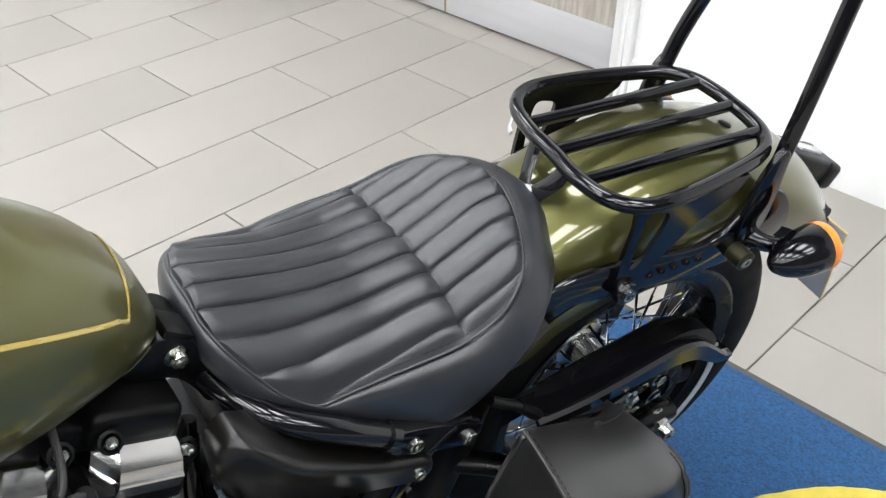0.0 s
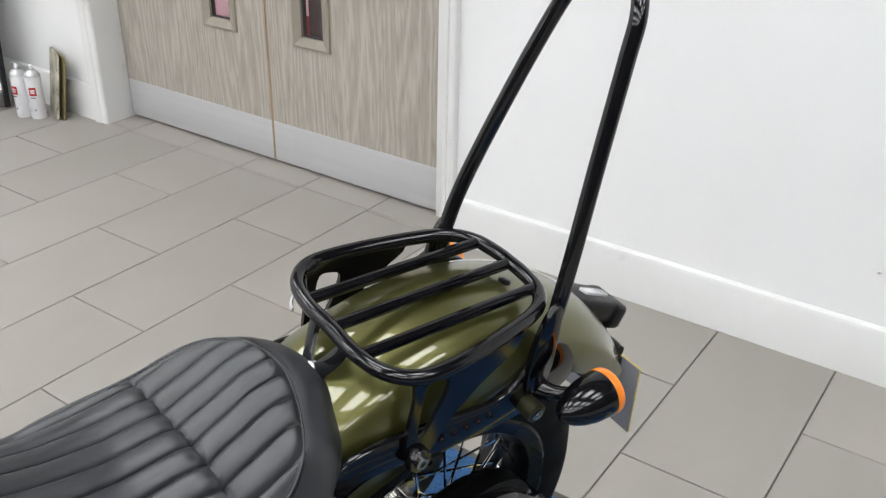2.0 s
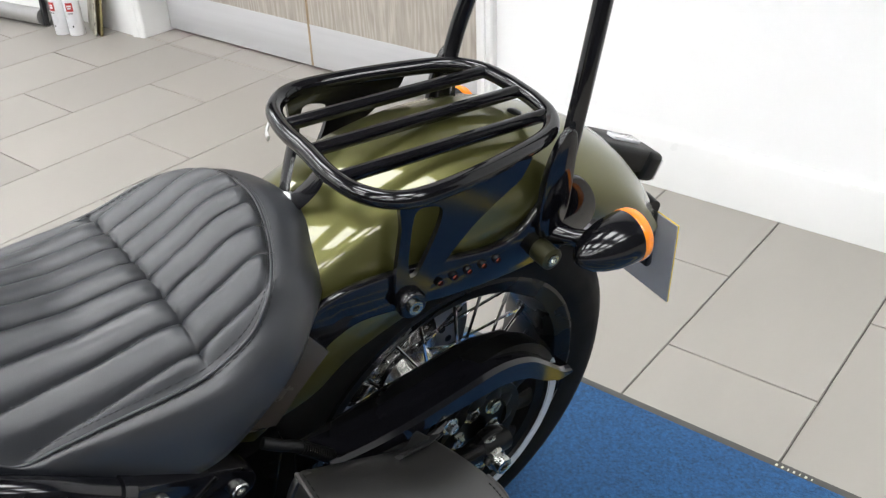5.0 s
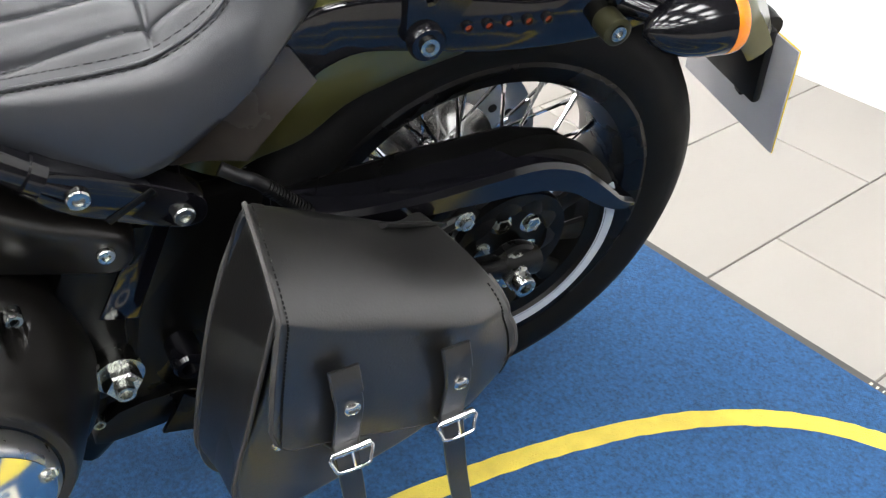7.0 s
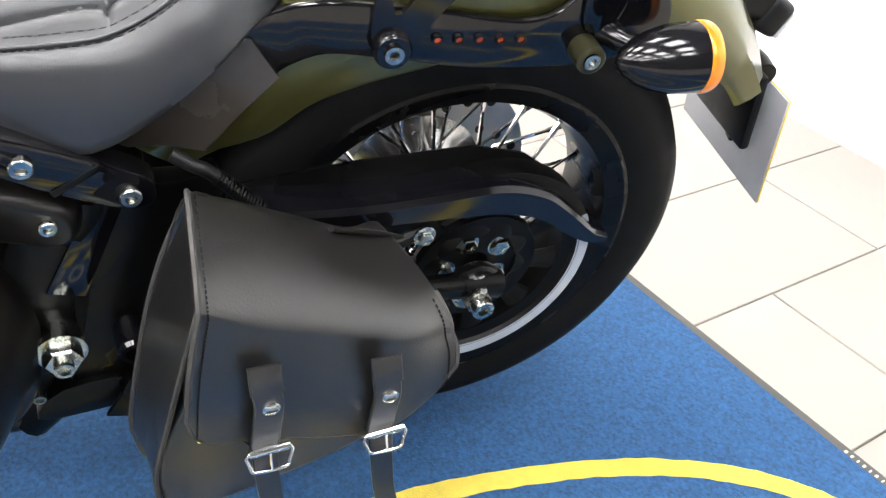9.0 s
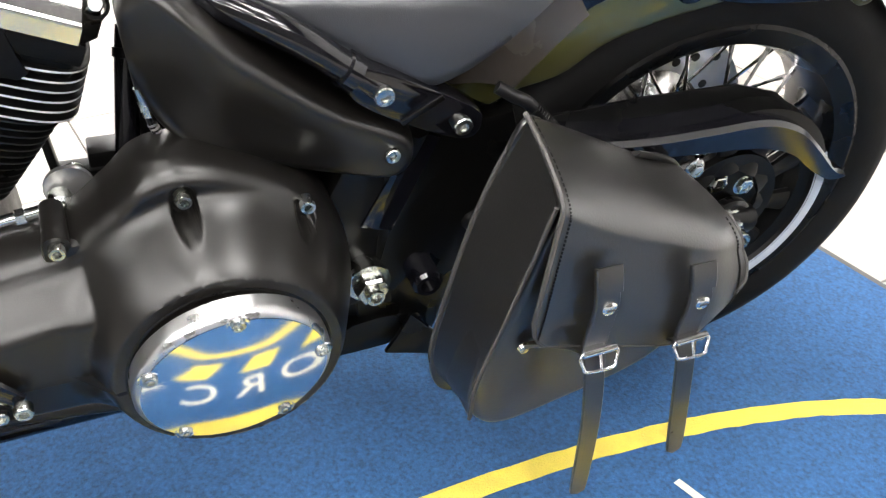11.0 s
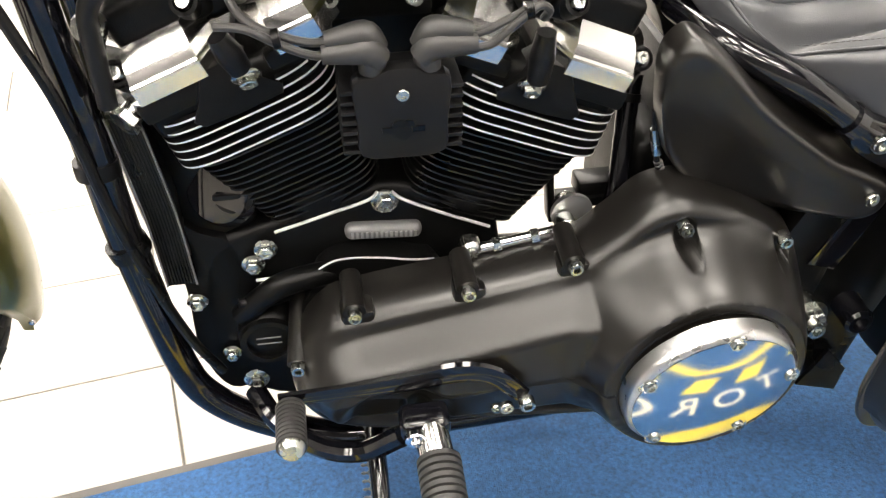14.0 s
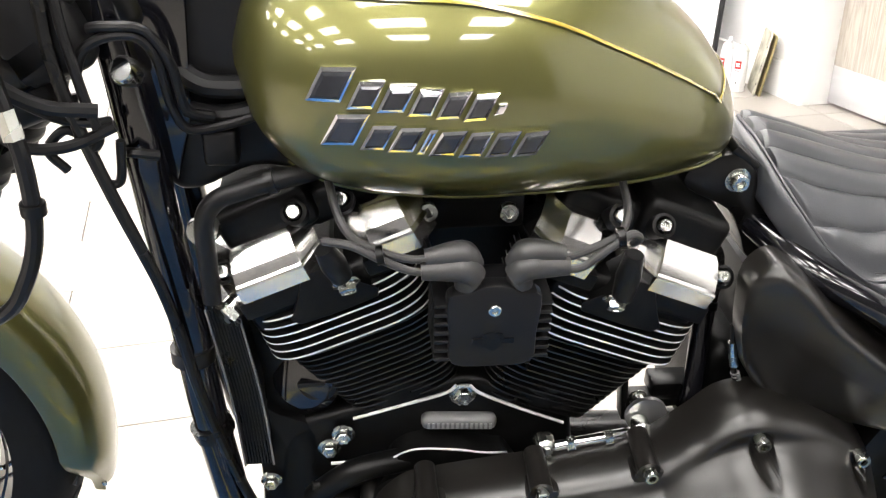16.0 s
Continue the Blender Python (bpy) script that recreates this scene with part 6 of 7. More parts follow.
for pts, r in (([(1.185, 0.045, 0.815), (1.175, 0.05, 0.835), (1.157, 0.05, 0.845), (1.136, 0.045, 0.843), (1.125, 0.04, 0.825), (1.122, 0.035, 0.798), (1.120, 0.03, 0.779), (1.111, 0.025, 0.758), (1.085, 0.02, 0.757), (1.05, 0.015, 0.765)], 0.0042),
               ([(1.17, 0.045, 0.850), (1.156, 0.05, 0.853), (1.130, 0.045, 0.848), (1.115, 0.04, 0.821), (1.112, 0.035, 0.798), (1.108, 0.03, 0.776), (1.09, 0.02, 0.766)], 0.0042),
               ([(1.19, 0.05, 0.90), (1.186, 0.055, 0.85), (1.180, 0.055, 0.80), (1.174, 0.055, 0.768), (1.180, 0.055, 0.757), (1.189, 0.055, 0.766), (1.19, 0.05, 0.80)], 0.0042),
               ([(1.24, 0.05, 0.80), (1.205, 0.055, 0.783), (1.18, 0.055, 0.778), (1.166, 0.045, 0.775)], 0.004),
               ([(1.205, 0.05, 0.735), (1.215, 0.055, 0.755), (1.200, 0.055, 0.772), (1.188, 0.05, 0.765)], 0.004)):
    bike("wire_loom", tube(pts, r, 10), PLASTIC)
key = bike("wire_clip", tube([(1.163, 0.034, 0.742), (1.150, 0.048, 0.748), (1.134, 0.042, 0.742)], 0.0045, 8), SATIN)
bike("chrome_plug", lathe([(0, 0.012), (0.009, 0.012), (0.012, 0.006), (0.012, -0.01)], (1.152, 0.026, 0.808), (0.2, 0.8, 0.5), 20), CHROME, None, "chrome cap on the frame neck")
bike("clutch_cable", tube([(1.202, 0.055, 0.95), (1.199, 0.055, 0.875), (1.199, 0.055, 0.840), (1.194, 0.055, 0.799), (1.185, 0.055, 0.759), (1.173, 0.055, 0.713), (1.160, 0.055, 0.668), (1.146, 0.055, 0.618), (1.136, 0.054, 0.56), (1.128, 0.054, 0.50), (1.112, 0.052, 0.42), (1.085, 0.05, 0.32), (1.06, 0.045, 0.26)], 0.0055, 10), SATIN, None, "black clutch cable along the down tube")

# -- fork, front wheel and fender --
FX = pose(1.635, -0.075, 0.318, 0, 0, 10)
fw = bike("front_wheel", lathe([(0.0, -0.06), (0.03, -0.055), (0.03, 0.055), (0.0, 0.06)], seg=28), POLISH, None, "front wheel with black tyre", m=FX)
tp = lathe(torus_profile(0.330, 0.250, 0.052), seg=96)
bike("tyre", tp, RUBBER, fw, "black front tyre with cut tread", m=FX)
for k in range(60):
    a = 2 * math.pi * k / 60
    for s in (1, -1):
        c, sn = math.cos(a), math.sin(a)
        p = [(0.3255 * c, s * 0.018, 0.3255 * sn), (0.318 * math.cos(a + 0.05), s * 0.038, 0.318 * math.sin(a + 0.05))]
        if 100 < math.degrees(a) < 260 or k % 60 == -1:
            bike("groove", tube(p, 0.0032, 5, n=1), DARK, fw, m=FX)
bike("rim", lathe([(0.252, -0.04), (0.262, -0.042), (0.262, -0.036), (0.240, -0.02), (0.240, 0.02), (0.262, 0.036), (0.262, 0.042), (0.252, 0.04), (0.232, 0.0), (0.252, -0.04)], seg=80), GLOSS, fw, m=FX)
spokes(fw, FX, 0.03, 0.236, 0.05, 24)


def front_ring(theta, rc, half, side_r):
    d = Vector((math.sin(theta), 0, math.cos(theta)))
    prof = [(-half, side_r), (-half, side_r + 0.45 * (rc - side_r)), (-half * 0.93, rc - 0.022), (-half * 0.75, rc - 0.011), (-half * 0.45, rc - 0.004), (0, rc)]
    prof = prof + [(-a, b) for a, b in prof[-2::-1]]
    inner = [(a * 0.965, b - 0.003) for a, b in prof[::-1]]
    return [d * b + Vector((0, a, 0)) for a, b in prof + inner]


rings = []
for k in range(40):
    t = k / 39
    th = radians(-106) + radians(130) * t
    e = ease(t / 0.10)
    rings.append(front_ring(th, 0.366, 0.070 * (0.55 + 0.45 * e), 0.366 - 0.058 * (0.35 + 0.65 * e)))
ff = bike("front_fender", loft(rings), OLIVE, None, "olive green metallic front fender", 50, FX)
bike("rivet", lathe([(0, 0.0), (0.004, 0.0), (0.003, 0.002), (0, 0.003)], (0.352 * math.sin(radians(-102)), 0.052, 0.352 * math.cos(radians(-102))), (0, 1, 0), 12), ZINC, ff, m=FX)
for s in (1, -1):
    bike("fork_leg", tube([(1.575, -0.075 + 0.10 * s, 0.32), (1.42, -0.075 + 0.10 * s, 0.55), (1.20, -0.075 + 0.10 * s, 0.88)], [0.030, 0.028, 0.024], 18, n=4), SATIN, None, "black fork leg")
    bike("fork_gaiter", lathe([q for k in range(7) for q in ((0.029, 0.02 * k - 0.009), (0.039, 0.02 * k - 0.004), (0.040, 0.02 * k), (0.039, 0.02 * k + 0.004), (0.029, 0.02 * k + 0.009))], (1.352, -0.075 + 0.10 * s, 0.650), (-0.55, 0, 0.83), 24), PLASTIC, None, "black ribbed fork gaiter")
bike("fork_yoke", merged(box((1.235, -0.075, 0.815), (0.10, 0.25, 0.045), 0.014, (0, 33, 0), 3), box((1.18, -0.06, 0.87), (0.07, 0.16, 0.09), 0.014, (0, 20, 0), 3)), SATIN, None, "black fork yoke")
bike("brake_hose", tube([(1.240, 0.075, 0.86), (1.228, 0.088, 0.805), (1.223, 0.09, 0.768), (1.224, 0.09, 0.725), (1.230, 0.09, 0.689), (1.244, 0.09, 0.654), (1.267, 0.085, 0.622), (1.33, 0.06, 0.58)], 0.0068, 10), PLASTIC, None, "black hose beside the fork")
bike("hose_clip", tube([(1.2235, 0.09, 0.728), (1.224, 0.09, 0.718)], 0.010, 12, n=1), SATIN)
bike("hose_fitting", tube([(1.228, 0.088, 0.805), (1.225, 0.090, 0.782)], 0.0085, 6, n=1), ZINC)
bike("handlebar", tube([(1.16, -0.36, 1.10), (1.20, -0.24, 1.10), (1.26, -0.14, 1.04), (1.27, -0.075, 1.02), (1.26, 0.0, 1.04), (1.20, 0.12, 1.10), (1.16, 0.24, 1.10)], 0.0125, 12), GLOSS, None, "gloss black handlebar")
bike("headlamp", lathe([(0, 0.0), (0.05, 0.01), (0.08, 0.04), (0.09, 0.09), (0.088, 0.11), (0, 0.12)], (1.42, -0.075, 0.90), (1, 0, -0.1), 32), GLOSS, None, "gloss black headlamp")
for bm_ in (tube([(1.30, 0.04, 0.88), (1.25, 0.07, 0.83), (1.21, 0.07, 0.80), (1.17, 0.06, 0.79)], 0.006, 8), tube([(1.28, 0.03, 0.80), (1.24, 0.06, 0.765), (1.20, 0.06, 0.760), (1.16, 0.055, 0.775)], 0.005, 8),
                            tube([(1.16, 0.05, 0.76), (1.165, 0.05, 0.725), (1.175, 0.052, 0.722)], 0.004, 8)):
    bike("switch_wire", bm_, PLASTIC)
bike("ignition_module", merged(box((1.215, 0.02, 0.85), (0.07, 0.06, 0.09), 0.012, (0, 20, 0), 3), box((1.24, 0.02, 0.79), (0.06, 0.05, 0.05), 0.012, (0, 20, 0), 3)), PLASTIC)

# -- behind the rear cylinder --
bike("breather_pipe", tube([(0.608, -0.030, 0.545), (0.613, -0.020, 0.522), (0.620, 0.0, 0.485), (0.627, 0.020, 0.445), (0.630, 0.022, 0.420)], 0.0112, 14), GLOSS, None, "black breather pipe")
bike("pipe_collar", tube([(0.612, -0.0225, 0.527), (0.6135, -0.019, 0.519)], 0.0130, 14, n=1), SATIN)
gear = bike("gearbox", box((0.560, -0.06, 0.42), (0.11, 0.16, 0.15), 0.02, (0, 0, 0), 3), CAST, None, "black gearbox case")
bike("bracket", merged(box((0.693, -0.006, 0.425), (0.008, 0.020, 0.075), 0.002, (0, 6, 0)), box((0.655, -0.006, 0.412), (0.072, 0.024, 0.012), 0.002), box((0.640, -0.014, 0.424), (0.045, 0.030, 0.020), 0.003)), SATIN, gear, "black sheet bracket")
w_ = bike("sensor_wire", tube([(0.614, 0.050, 0.55), (0.609, 0.055, 0.512), (0.600, 0.060, 0.480), (0.585, 0.065, 0.468), (0.567, 0.065, 0.472), (0.552, 0.06, 0.482)], 0.003, 8), PLASTIC, None, "thin black sensor wire")
bike("heat_sleeve", tube([(0.6115, 0.052, 0.530), (0.6065, 0.056, 0.503)], 0.0048, 10, n=1), ZINC, w_)
for k in range(5):
    bike("wire_coil", tube([(0.6045 - 0.0016 * k, 0.0575, 0.496 - 0.0038 * k), (0.6041 - 0.0016 * k, 0.0577, 0.4945 - 0.0038 * k)], 0.0046, 10, n=1), BOSS, w_)
cap_bolt(moto, (0.682, 0.006, 0.420), 0.0065, 0.008)

# -- shift rod, lever, pegs, stand --
rod = bike("shift_rod", tube([(0.791, 0.062, 0.410), (0.691, 0.058, 0.424)], 0.0055, 12, n=1), CHROME, None, "chrome shift rod with ball joints")
for x, y, z in ((0.791, 0.059, 0.412), (0.691, 0.055, 0.425)):
    bike("joint", merged(lathe([(0, -0.008), (0.011, -0.008), (0.011, 0.006), (0.008, 0.010), (0, 0.011)], (x, y, z), seg=20), lathe([(0.006, 0.008), (0.006, 0.014), (0, 0.014)], (x, y, z), seg=6)), ZINC, rod)
for x, z in ((0.764, 0.4138), (0.725, 0.4193)):
    bike("lock_nut", tube([(x + 0.004, 0.061, z - 0.0006), (x - 0.004, 0.061, z + 0.0006)], 0.0082, 6, n=1), ZINC, rod)
bike("shift_arm", lathe([(0, 0.0), (0.022, 0.0), (0.022, 0.005), (0, 0.005)], (0.682, 0.040, 0.431), seg=28), STEEL, rod)
bike("drop_arm", tube([(0.788, 0.05, 0.412), (0.783, 0.052, 0.385)], 0.007, 8, n=1, flat=0.4), ZINC, rod)
lever = bike("shift_lever", tube([(0.995, 0.165, 0.335), (0.93, 0.165, 0.337), (0.87, 0.165, 0.340), (0.82, 0.165, 0.345), (0.785, 0.165, 0.333), (0.755, 0.165, 0.300)], [0.009, 0.010, 0.013, 0.014, 0.012, 0.010], 10, n=5, flat=0.45, up=(0, 1, 0)), GLOSS, None, "gloss black shift lever")
cap_bolt(lever, (0.752, 0.170, 0.297), 0.0085, 0.010)
cap_bolt(lever, (0.772, 0.168, 0.290), 0.0075, 0.006)
cap_bolt(lever, (0.780, 0.160, 0.281), 0.006, 0.005)
def ribbed(n, r0, r1, pitch, at, axis, seg):
    """One moulded rubber sleeve with n ribs."""
    prof = [(0, 0)]
    for k in range(n):
        prof += [(r0, pitch * k), (r1, pitch * (k + 0.15)), (r1, pitch * (k + 0.78)), (r0, pitch * (k + 0.93))]
    return lathe(prof + [(r0 * 0.9, pitch * n), (0, pitch * n)], at, axis, seg)


toe = bike("toe_peg", ribbed(10, 0.0118, 0.0142, 0.0054, (0.984, 0.178, 0.338), (0.0, 0.985, 0.12), 24), GREYRUB, lever, "ribbed grey rubber toe peg")
bike("peg_cap", lathe([(0, 0.061), (0.009, 0.061), (0.0105, 0.059), (0.0125, 0.054), (0.0125, 0.048)], (0.984, 0.178, 0.338), (0.0, 0.985, 0.12), 24), ZINC, lever)
hexa = (0.855, 0.197, 0.305)
peg = bike("foot_peg", ribbed(15, 0.018, 0.0215, 0.0078, (0.850, 0.225, 0.292), (0.02, 0.97, -0.10), 26), GREYRUB, None, "ribbed grey rubber foot peg")
bike("peg_mount", merged(tube([(0.862, 0.12, 0.262), (0.858, 0.16, 0.285), (0.853, 0.19, 0.298)], [0.016, 0.018, 0.018], 14), tube([(0.853, 0.195, 0.299), (0.851, 0.224, 0.293)], 0.017, 16, n=1)), POLISH, peg, "polished peg mount")
cap_bolt(peg, (0.870, 0.205, 0.306), 0.010, 0.007, material=CHROME)
bike("peg_clevis", box((0.858, 0.185, 0.303), (0.05, 0.035, 0.026), 0.009, (0, 0, 0), 3), GLOSS, peg)
bike("peg_bracket", tube([(1.03, 0.045, 0.222), (1.005, 0.09, 0.215), (0.96, 0.12, 0.200), (0.915, 0.135, 0.205), (0.875, 0.16, 0.255)], 0.012, 10, n=5), GLOSS, None, "gloss black peg bracket")
stand = bike("side_stand", tube([(0.90, 0.03, 0.115), (0.900, 0.10, 0.070), (0.905, 0.160, 0.020), (0.915, 0.175, -0.008)], [0.012, 0.011, 0.009, 0.012], 12), GLOSS, None, "gloss black side stand, folded out")
bike("spring", tube([(0.915 + 0.005 * math.cos(0.9 * k), 0.03 + 0.0011 * k, 0.12 - 0.0008 * k + 0.005 * math.sin(0.9 * k)) for k in range(90)], 0.0012, 6, n=1), BOSS, stand)
bike("exhaust", tube([(1.10, -0.20, 0.55), (1.12, -0.21, 0.40), (1.03, -0.22, 0.24), (0.80, -0.22, 0.16), (0.35, -0.22, 0.15), (-0.20, -0.22, 0.17)], 0.034, 18), SATIN, None, "black exhaust on the far side")


# ---- stand pad on the mat ----
pad = part("stand_pad", box((0, 0, 0.005), (0.235, 0.155, 0.010), 0.003), RUBBER)
pad.matrix_world = pose(0.010, 0.530, MZ, 0, 0, 72)
tagged(pad, "flat black rubber pad under the side stand on the mat", "stand pad")


# ---- saddlebag ----
bag = empty("saddlebag", BIKE, "black leather swing arm saddlebag with two buckled straps", "saddlebag")


def bagpart(name, bm, material, parent=None, label="", angle=40, kind=""):
    return part(name, bm, material, parent or bag, label, angle, kind)


BO = smooth2([(0.290, 0.470), (0.320, 0.39), (0.350, 0.27), (0.351, 0.205), (0.318, 0.168), (0.25, 0.180), (0.15, 0.215), (0.106, 0.275), (0.098, 0.34), (0.112, 0.385), (0.20, 0.425)], 6)


def rise(bm):
    """The bag's bottom climbs towards its outer face."""
    for v in bm.verts:
        v.co.z += 0.40 * max(0.0, v.co.y - 0.165) * max(0.0, min(1.0, (0.36 - v.co.z) / 0.10))
    return bm


body = bagpart("body", rise(prism(BO, 0.165, 0.248, 0.010, 3)), LEATHER, None, "leather bag body")
bagpart("back_panel", prism(smooth2([(0.297, 0.522), (0.320, 0.46), (0.340, 0.38), (0.362, 0.25), (0.354, 0.186), (0.320, 0.166), (0.25, 0.180), (0.15, 0.215), (0.106, 0.275), (0.098, 0.34), (0.112, 0.400), (0.150, 0.440), (0.215, 0.478), (0.258, 0.500)], 5), 0.158, 0.166, 0.002), LEATHER, None, "stiff leather back panel")
# gusset fold on the front side
back_line = spline([(0.297, 0.164, 0.518), (0.320, 0.164, 0.46), (0.340, 0.164, 0.38), (0.361, 0.164, 0.25), (0.355, 0.164, 0.205)], 6)
front_line = spline([(0.308, 0.255, 0.495), (0.325, 0.256, 0.42), (0.337, 0.254, 0.36), (0.352, 0.250, 0.28), (0.351, 0.246, 0.222)], 6)
strip = []
for p, q in zip(back_line, front_line):
    m_ = (p + q) / 2 + Vector((-0.006, 0, 0))
    strip.append([p, m_, q, q + Vector((-0.003, 0, 0)), m_ + Vector((-0.003, 0, 0)), p + Vector((-0.003, 0, 0))])
bagpart("gusset", loft(strip), LEATHER, body, "leather side gusset")
bagpart("gusset_seam", tube(front_line, 0.0022, 8, n=1), RAWEDGE, body, "raw leather edge")
bagpart("back_seam", tube([p + Vector((0.001, -0.003, 0)) for p in back_line], 0.0026, 8, n=1), RAWEDGE, body)
# flap: drawn from the top back edge over the front
F_TOP = [(0.298, 0.526), (0.258, 0.508), (0.215, 0.486), (0.165, 0.460), (0.118, 0.436)]
F_MID = [(0.312, 0.502), (0.266, 0.472), (0.208, 0.446), (0.145, 0.420), (0.084, 0.396)]
F_LOW = [(0.327, 0.366), (0.280, 0.350), (0.22, 0.334), (0.15, 0.320), (0.092, 0.317)]


def flap_point(s, t):
    """s along the bag from front to rear, t from the back edge over the fold down to the lower edge."""
    def at(tab):
        return Vector((interp(s, [(k / 4, p[0]) for k, p in enumerate(tab)]), 0, interp(s, [(k / 4, p[1]) for k, p in enumerate(tab)])))
    top, mid, low = at(F_TOP), at(F_MID), at(F_LOW)
    # round lower corners
    for d, r in ((s * 0.235, 0.030), ((1 - s) * 0.235, 0.034)):
        if d < r:
            low.z += r * (1 - math.sqrt(max(0.0, 1 - (1 - d / r) ** 2)))
    if t < 0.36:
        a = t / 0.36 * math.pi / 2
        p = Vector((top.x + (mid.x - top.x) * math.sin(a), 0, top.z + (mid.z - top.z) * (1 - math.cos(a))))
        y = 0.163 + 0.111 * math.sin(a)
    else:
        k = (t - 0.36) / 0.64
        p = mid + (low - mid) * k
        y = 0.274 + 0.017 * math.sin(min(1.0, k * 1.15) * math.pi / 2) - 0.004 * k * k
        rear = interp(k, [(0, 0.0), (0.3, -0.006), (0.6, -0.007), (0.85, -0.001), (1, 0.008)])
        p.x += 0.004 * math.sin(math.pi * k) * (1 - s) + rear * ease((s - 0.45) / 0.55)
        y += 0.0022 * math.sin(9 * s + 2) * k
    y -= 0.024 * ease((s - 0.66) / 0.34) ** 2 * (1 - 0.5 * t)
    return Vector((p.x, y, p.z))


NS, NT = 48, 56
outer = [[flap_point(i / NS, j / NT) for i in range(NS + 1)] for j in range(NT + 1)]
bm = bmesh.new()
vo = [[bm.verts.new(p) for p in row] for row in outer]
vi = [[bm.verts.new(p + Vector((0, -0.0045, -0.002))) for p in row] for row in outer]
for j in range(NT):
    for i in range(NS):
        bm.faces.new((vo[j][i], vo[j][i + 1], vo[j + 1][i + 1], vo[j + 1][i]))
        bm.faces.new((vi[j][i], vi[j + 1][i], vi[j + 1][i + 1], vi[j][i + 1]))
for j in range(NT):
    bm.faces.new((vo[j][0], vo[j + 1][0], vi[j + 1][0], vi[j][0]))
    bm.faces.new((vo[j][NS], vi[j][NS], vi[j + 1][NS], vo[j + 1][NS]))
for i in range(NS):
    bm.faces.new((vo[NT][i], vo[NT][i + 1], vi[NT][i + 1], vi[NT][i]))
    bm.faces.new((vo[0][i], vi[0][i], vi[0][i + 1], vo[0][i + 1]))
flap = bagpart("flap", bm, LEATHER, None, "leather flap folded over the front")
edge = [flap_point(0, j / NT) for j in range(NT + 1)] + [flap_point(i / NS, 1) for i in range(1, NS + 1)] + [flap_point(1, 1 - j / NT) for j in range(1, NT - 10)]
bagpart("edge", tube([p + Vector((0, -0.002, 0)) for p in edge], 0.0026, 6, n=1), RAWEDGE, flap, "raw leather edge")
sl = [flap_point(0.035, j / NT) + Vector((0, 0.0008, 0)) for j in range(NT + 1)]
sr = [flap_point(0.965, j / NT) + Vector((0, 0.0008, 0)) for j in range(12, NT - 4)]
bagpart("stitching", merged(*stitches(sl, 0.006, 0.0009), *stitches(sr, 0.006, 0.0009)), RUBBER, flap, kind="stuff")


def ribbon(pts, width, thick, n=5):
    """A flat strip of leather with square edges; pts run along its middle, widths may change along it."""
    path = spline(pts, n)
    rings = []
    for i, p in enumerate(path):
        d = (path[min(i + 1, len(path) - 1)] - path[max(i - 1, 0)]).normalized()
        side = Vector((1, 0, 0)) - d * d.x
        side.normalize()
        out = side.cross(d).normalized()
        f = i / (len(path) - 1) * (len(width) - 1)
        j = min(int(f), len(width) - 2)
        w, h = (width[j] + (width[j + 1] - width[j]) * (f - j)) / 2, thick / 2
        rings.append([p + side * a + out * b for a, b in ((-w, -h), (w, -h), (w, h * 0.4), (w - h * 0.6, h), (-w + h * 0.6, h), (-w, h * 0.4))])
    return loft(rings)


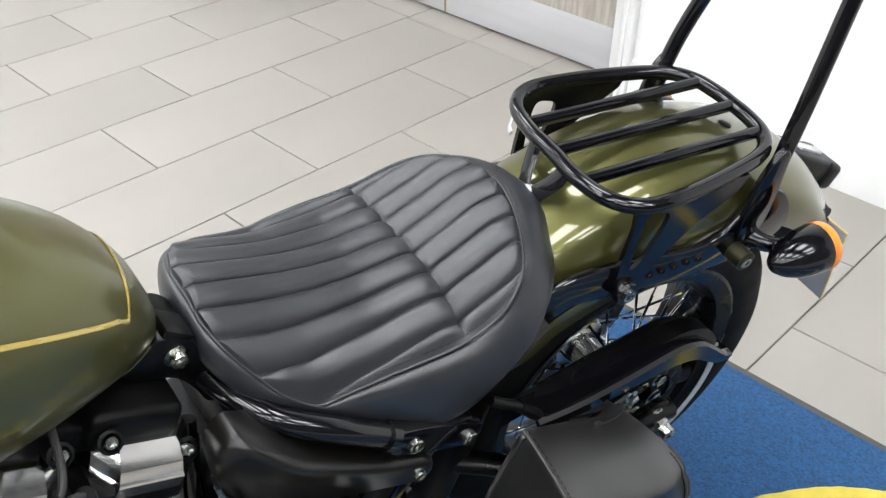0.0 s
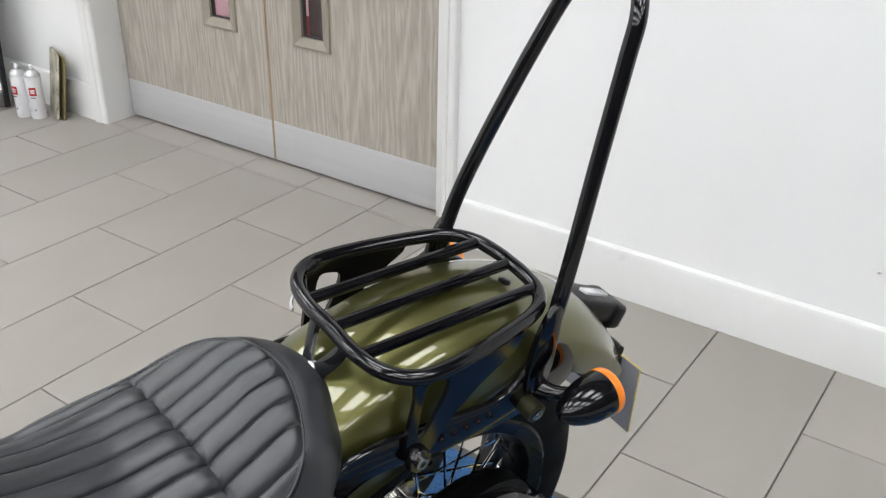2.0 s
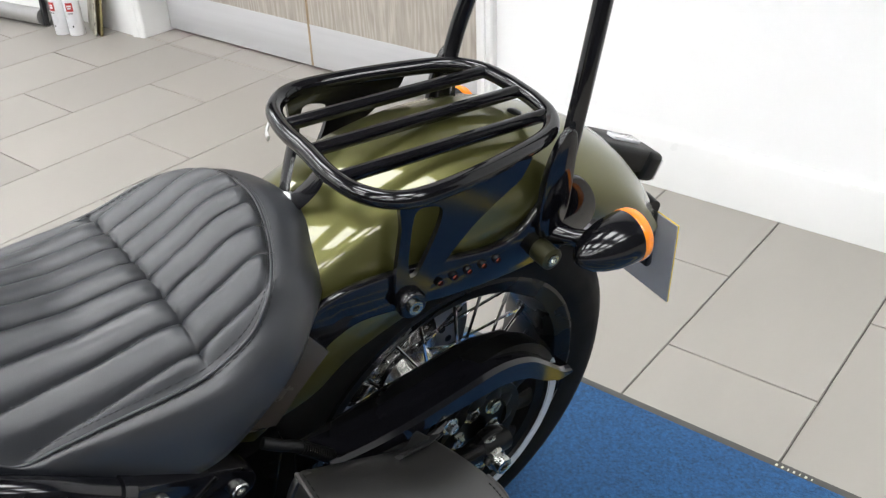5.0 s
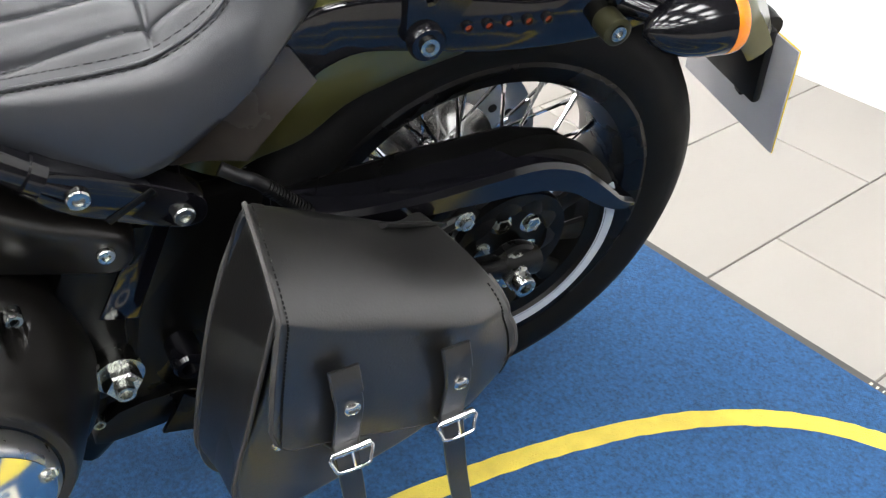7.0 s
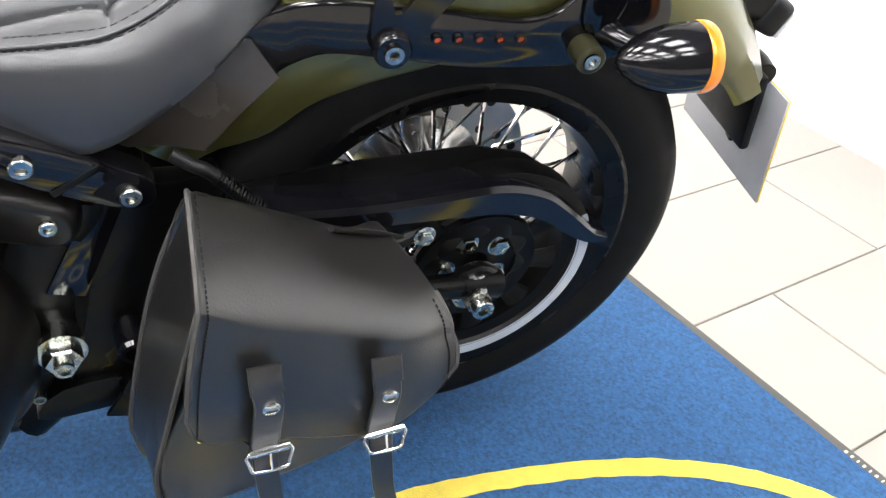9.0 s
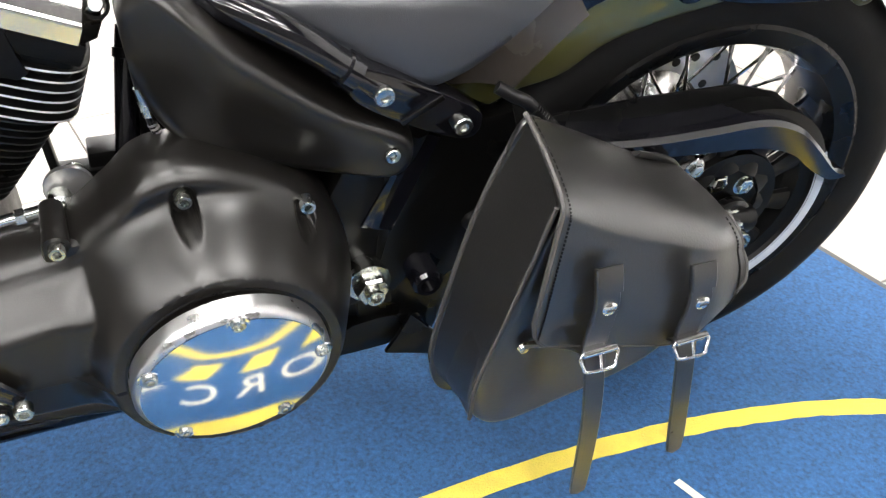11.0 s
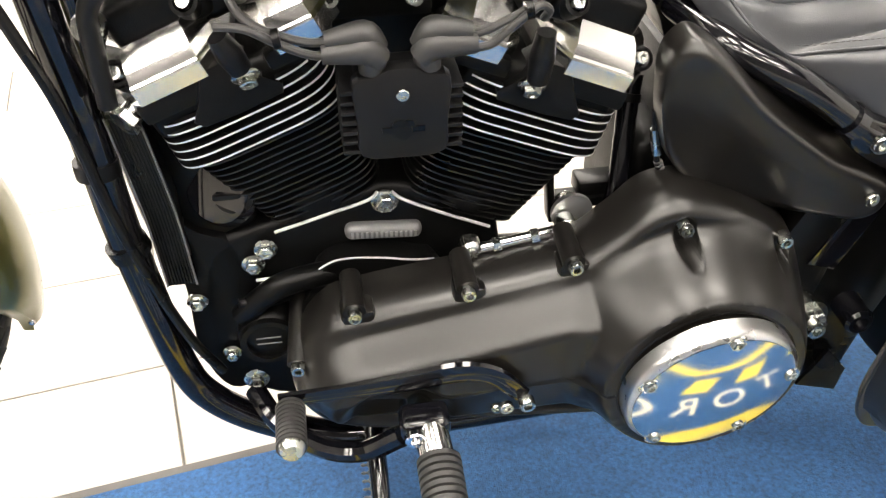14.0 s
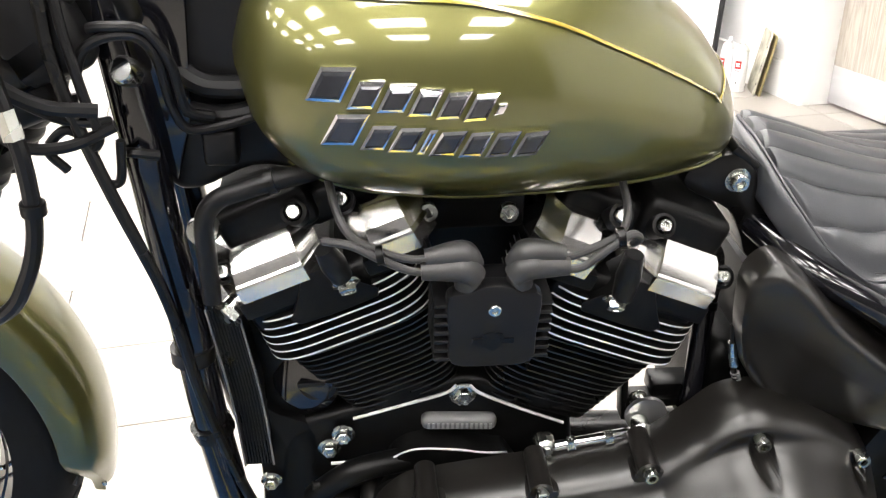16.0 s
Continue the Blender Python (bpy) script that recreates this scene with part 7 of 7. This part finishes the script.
for x, zt, zb, tip in ((0.264, 0.449, 0.357, (0.249, 0.148)), (0.161, 0.428, 0.342, (0.139, 0.174))):
    st_ = bagpart("strap", ribbon([(x + 0.004, 0.290, zt), (x + 0.003, 0.297, zt - 0.02), (x + 0.001, 0.2995, zt - 0.040), (x + 0.003, 0.300, zb + 0.018), (x + 0.005, 0.303, zb - 0.004)], (0.0245, 0.0245), 0.0040), LEATHER, None, "leather closing strap", 30)
    bagpart("strap_loop", ribbon([(x + 0.004, 0.2915, zt + 0.003), (x + 0.004, 0.2975, zt - 0.008), (x + 0.003, 0.3005, zt - 0.021)], (0.0265, 0.0265), 0.0046, 4), LEATHER, st_, "", 30)
    bagpart("stud", lathe([(0, 0), (0.0076, 0), (0.0072, 0.0020), (0.005, 0.0036), (0, 0.0042)], (x, 0.3015, zt - 0.038), (0, 1, 0.08), 24), POLISH, st_, "dull silver stud")
    bagpart("stud_slot", box((x, 0.3060, zt - 0.0375), (0.009, 0.0008, 0.0012)), SOCKET, st_)
    q = [(x - 0.015, 0.3075, zb + 0.007), (x + 0.019, 0.3075, zb + 0.005), (x + 0.019, 0.3135, zb - 0.005), (x + 0.015, 0.317, zb - 0.009), (x - 0.009, 0.318, zb - 0.008), (x - 0.013, 0.315, zb - 0.004)]
    bk = bagpart("buckle", tube(q, 0.0018, 10, True, 3), CHROME, st_, "chrome roller buckle")
    bagpart("roller", tube([(x - 0.015, 0.3080, zb + 0.007), (x + 0.019, 0.3080, zb + 0.005)], 0.0036, 14, n=1), CHROME, bk)
    bagpart("prong", tube([(x + 0.002, 0.310, zb + 0.006), (x + 0.002, 0.318, zb - 0.008)], 0.0013, 8, n=1), CHROME, bk)
    bagpart("strap_tail", ribbon([(x + 0.005, 0.301, zb + 0.010), (x + 0.005, 0.312, zb - 0.014), (x + 0.002, 0.319, zb - 0.050), (x - 0.004, 0.321, (zb + tip[1]) / 2), (tip[0] + 0.002, 0.319, tip[1] + 0.016), (tip[0], 0.318, tip[1])],
                                 (0.0225, 0.0220, 0.0210, 0.0205, 0.0200, 0.0200, 0.0195, 0.0170, 0.004), 0.0034), LEATHER, st_, "loose strap tail", 30)
    for k in range(4):
        bagpart("strap_hole", lathe([(0, 0), (0.0017, 0), (0.0017, 0.0006), (0, 0.0006)], (x - 0.002 - 0.0015 * k, 0.3212, zb - 0.070 - 0.018 * k), (0, 1, 0), 10), SOCKET, st_)
    bagpart("lower_strap", ribbon([(x + 0.004, 0.300, zb - 0.004), (x + 0.010, 0.276, zb - 0.018), (x + 0.030, 0.260, zb - 0.026), (x + 0.046, 0.254, zb - 0.030)], (0.016, 0.014), 0.0036, 4), LEATHER, st_, "", 30)
    bagpart("rivet", lathe([(0, 0), (0.0065, 0), (0.005, 0.003), (0, 0.0035)], (x + 0.047, 0.2545, zb - 0.032), (0, 1, 0), 16), POLISH, st_, "dull silver rivet")
for a, b in (((0.180, 0.172, 0.470), (0.10, 0.140, 0.415)),):
    bagpart("mounting_strap", tube([a, ((a[0] + b[0]) / 2, 0.165, (a[2] + b[2]) / 2 + 0.01), b], 0.010, 10, n=4, flat=0.25), LEATHER, None, "leather mounting strap")
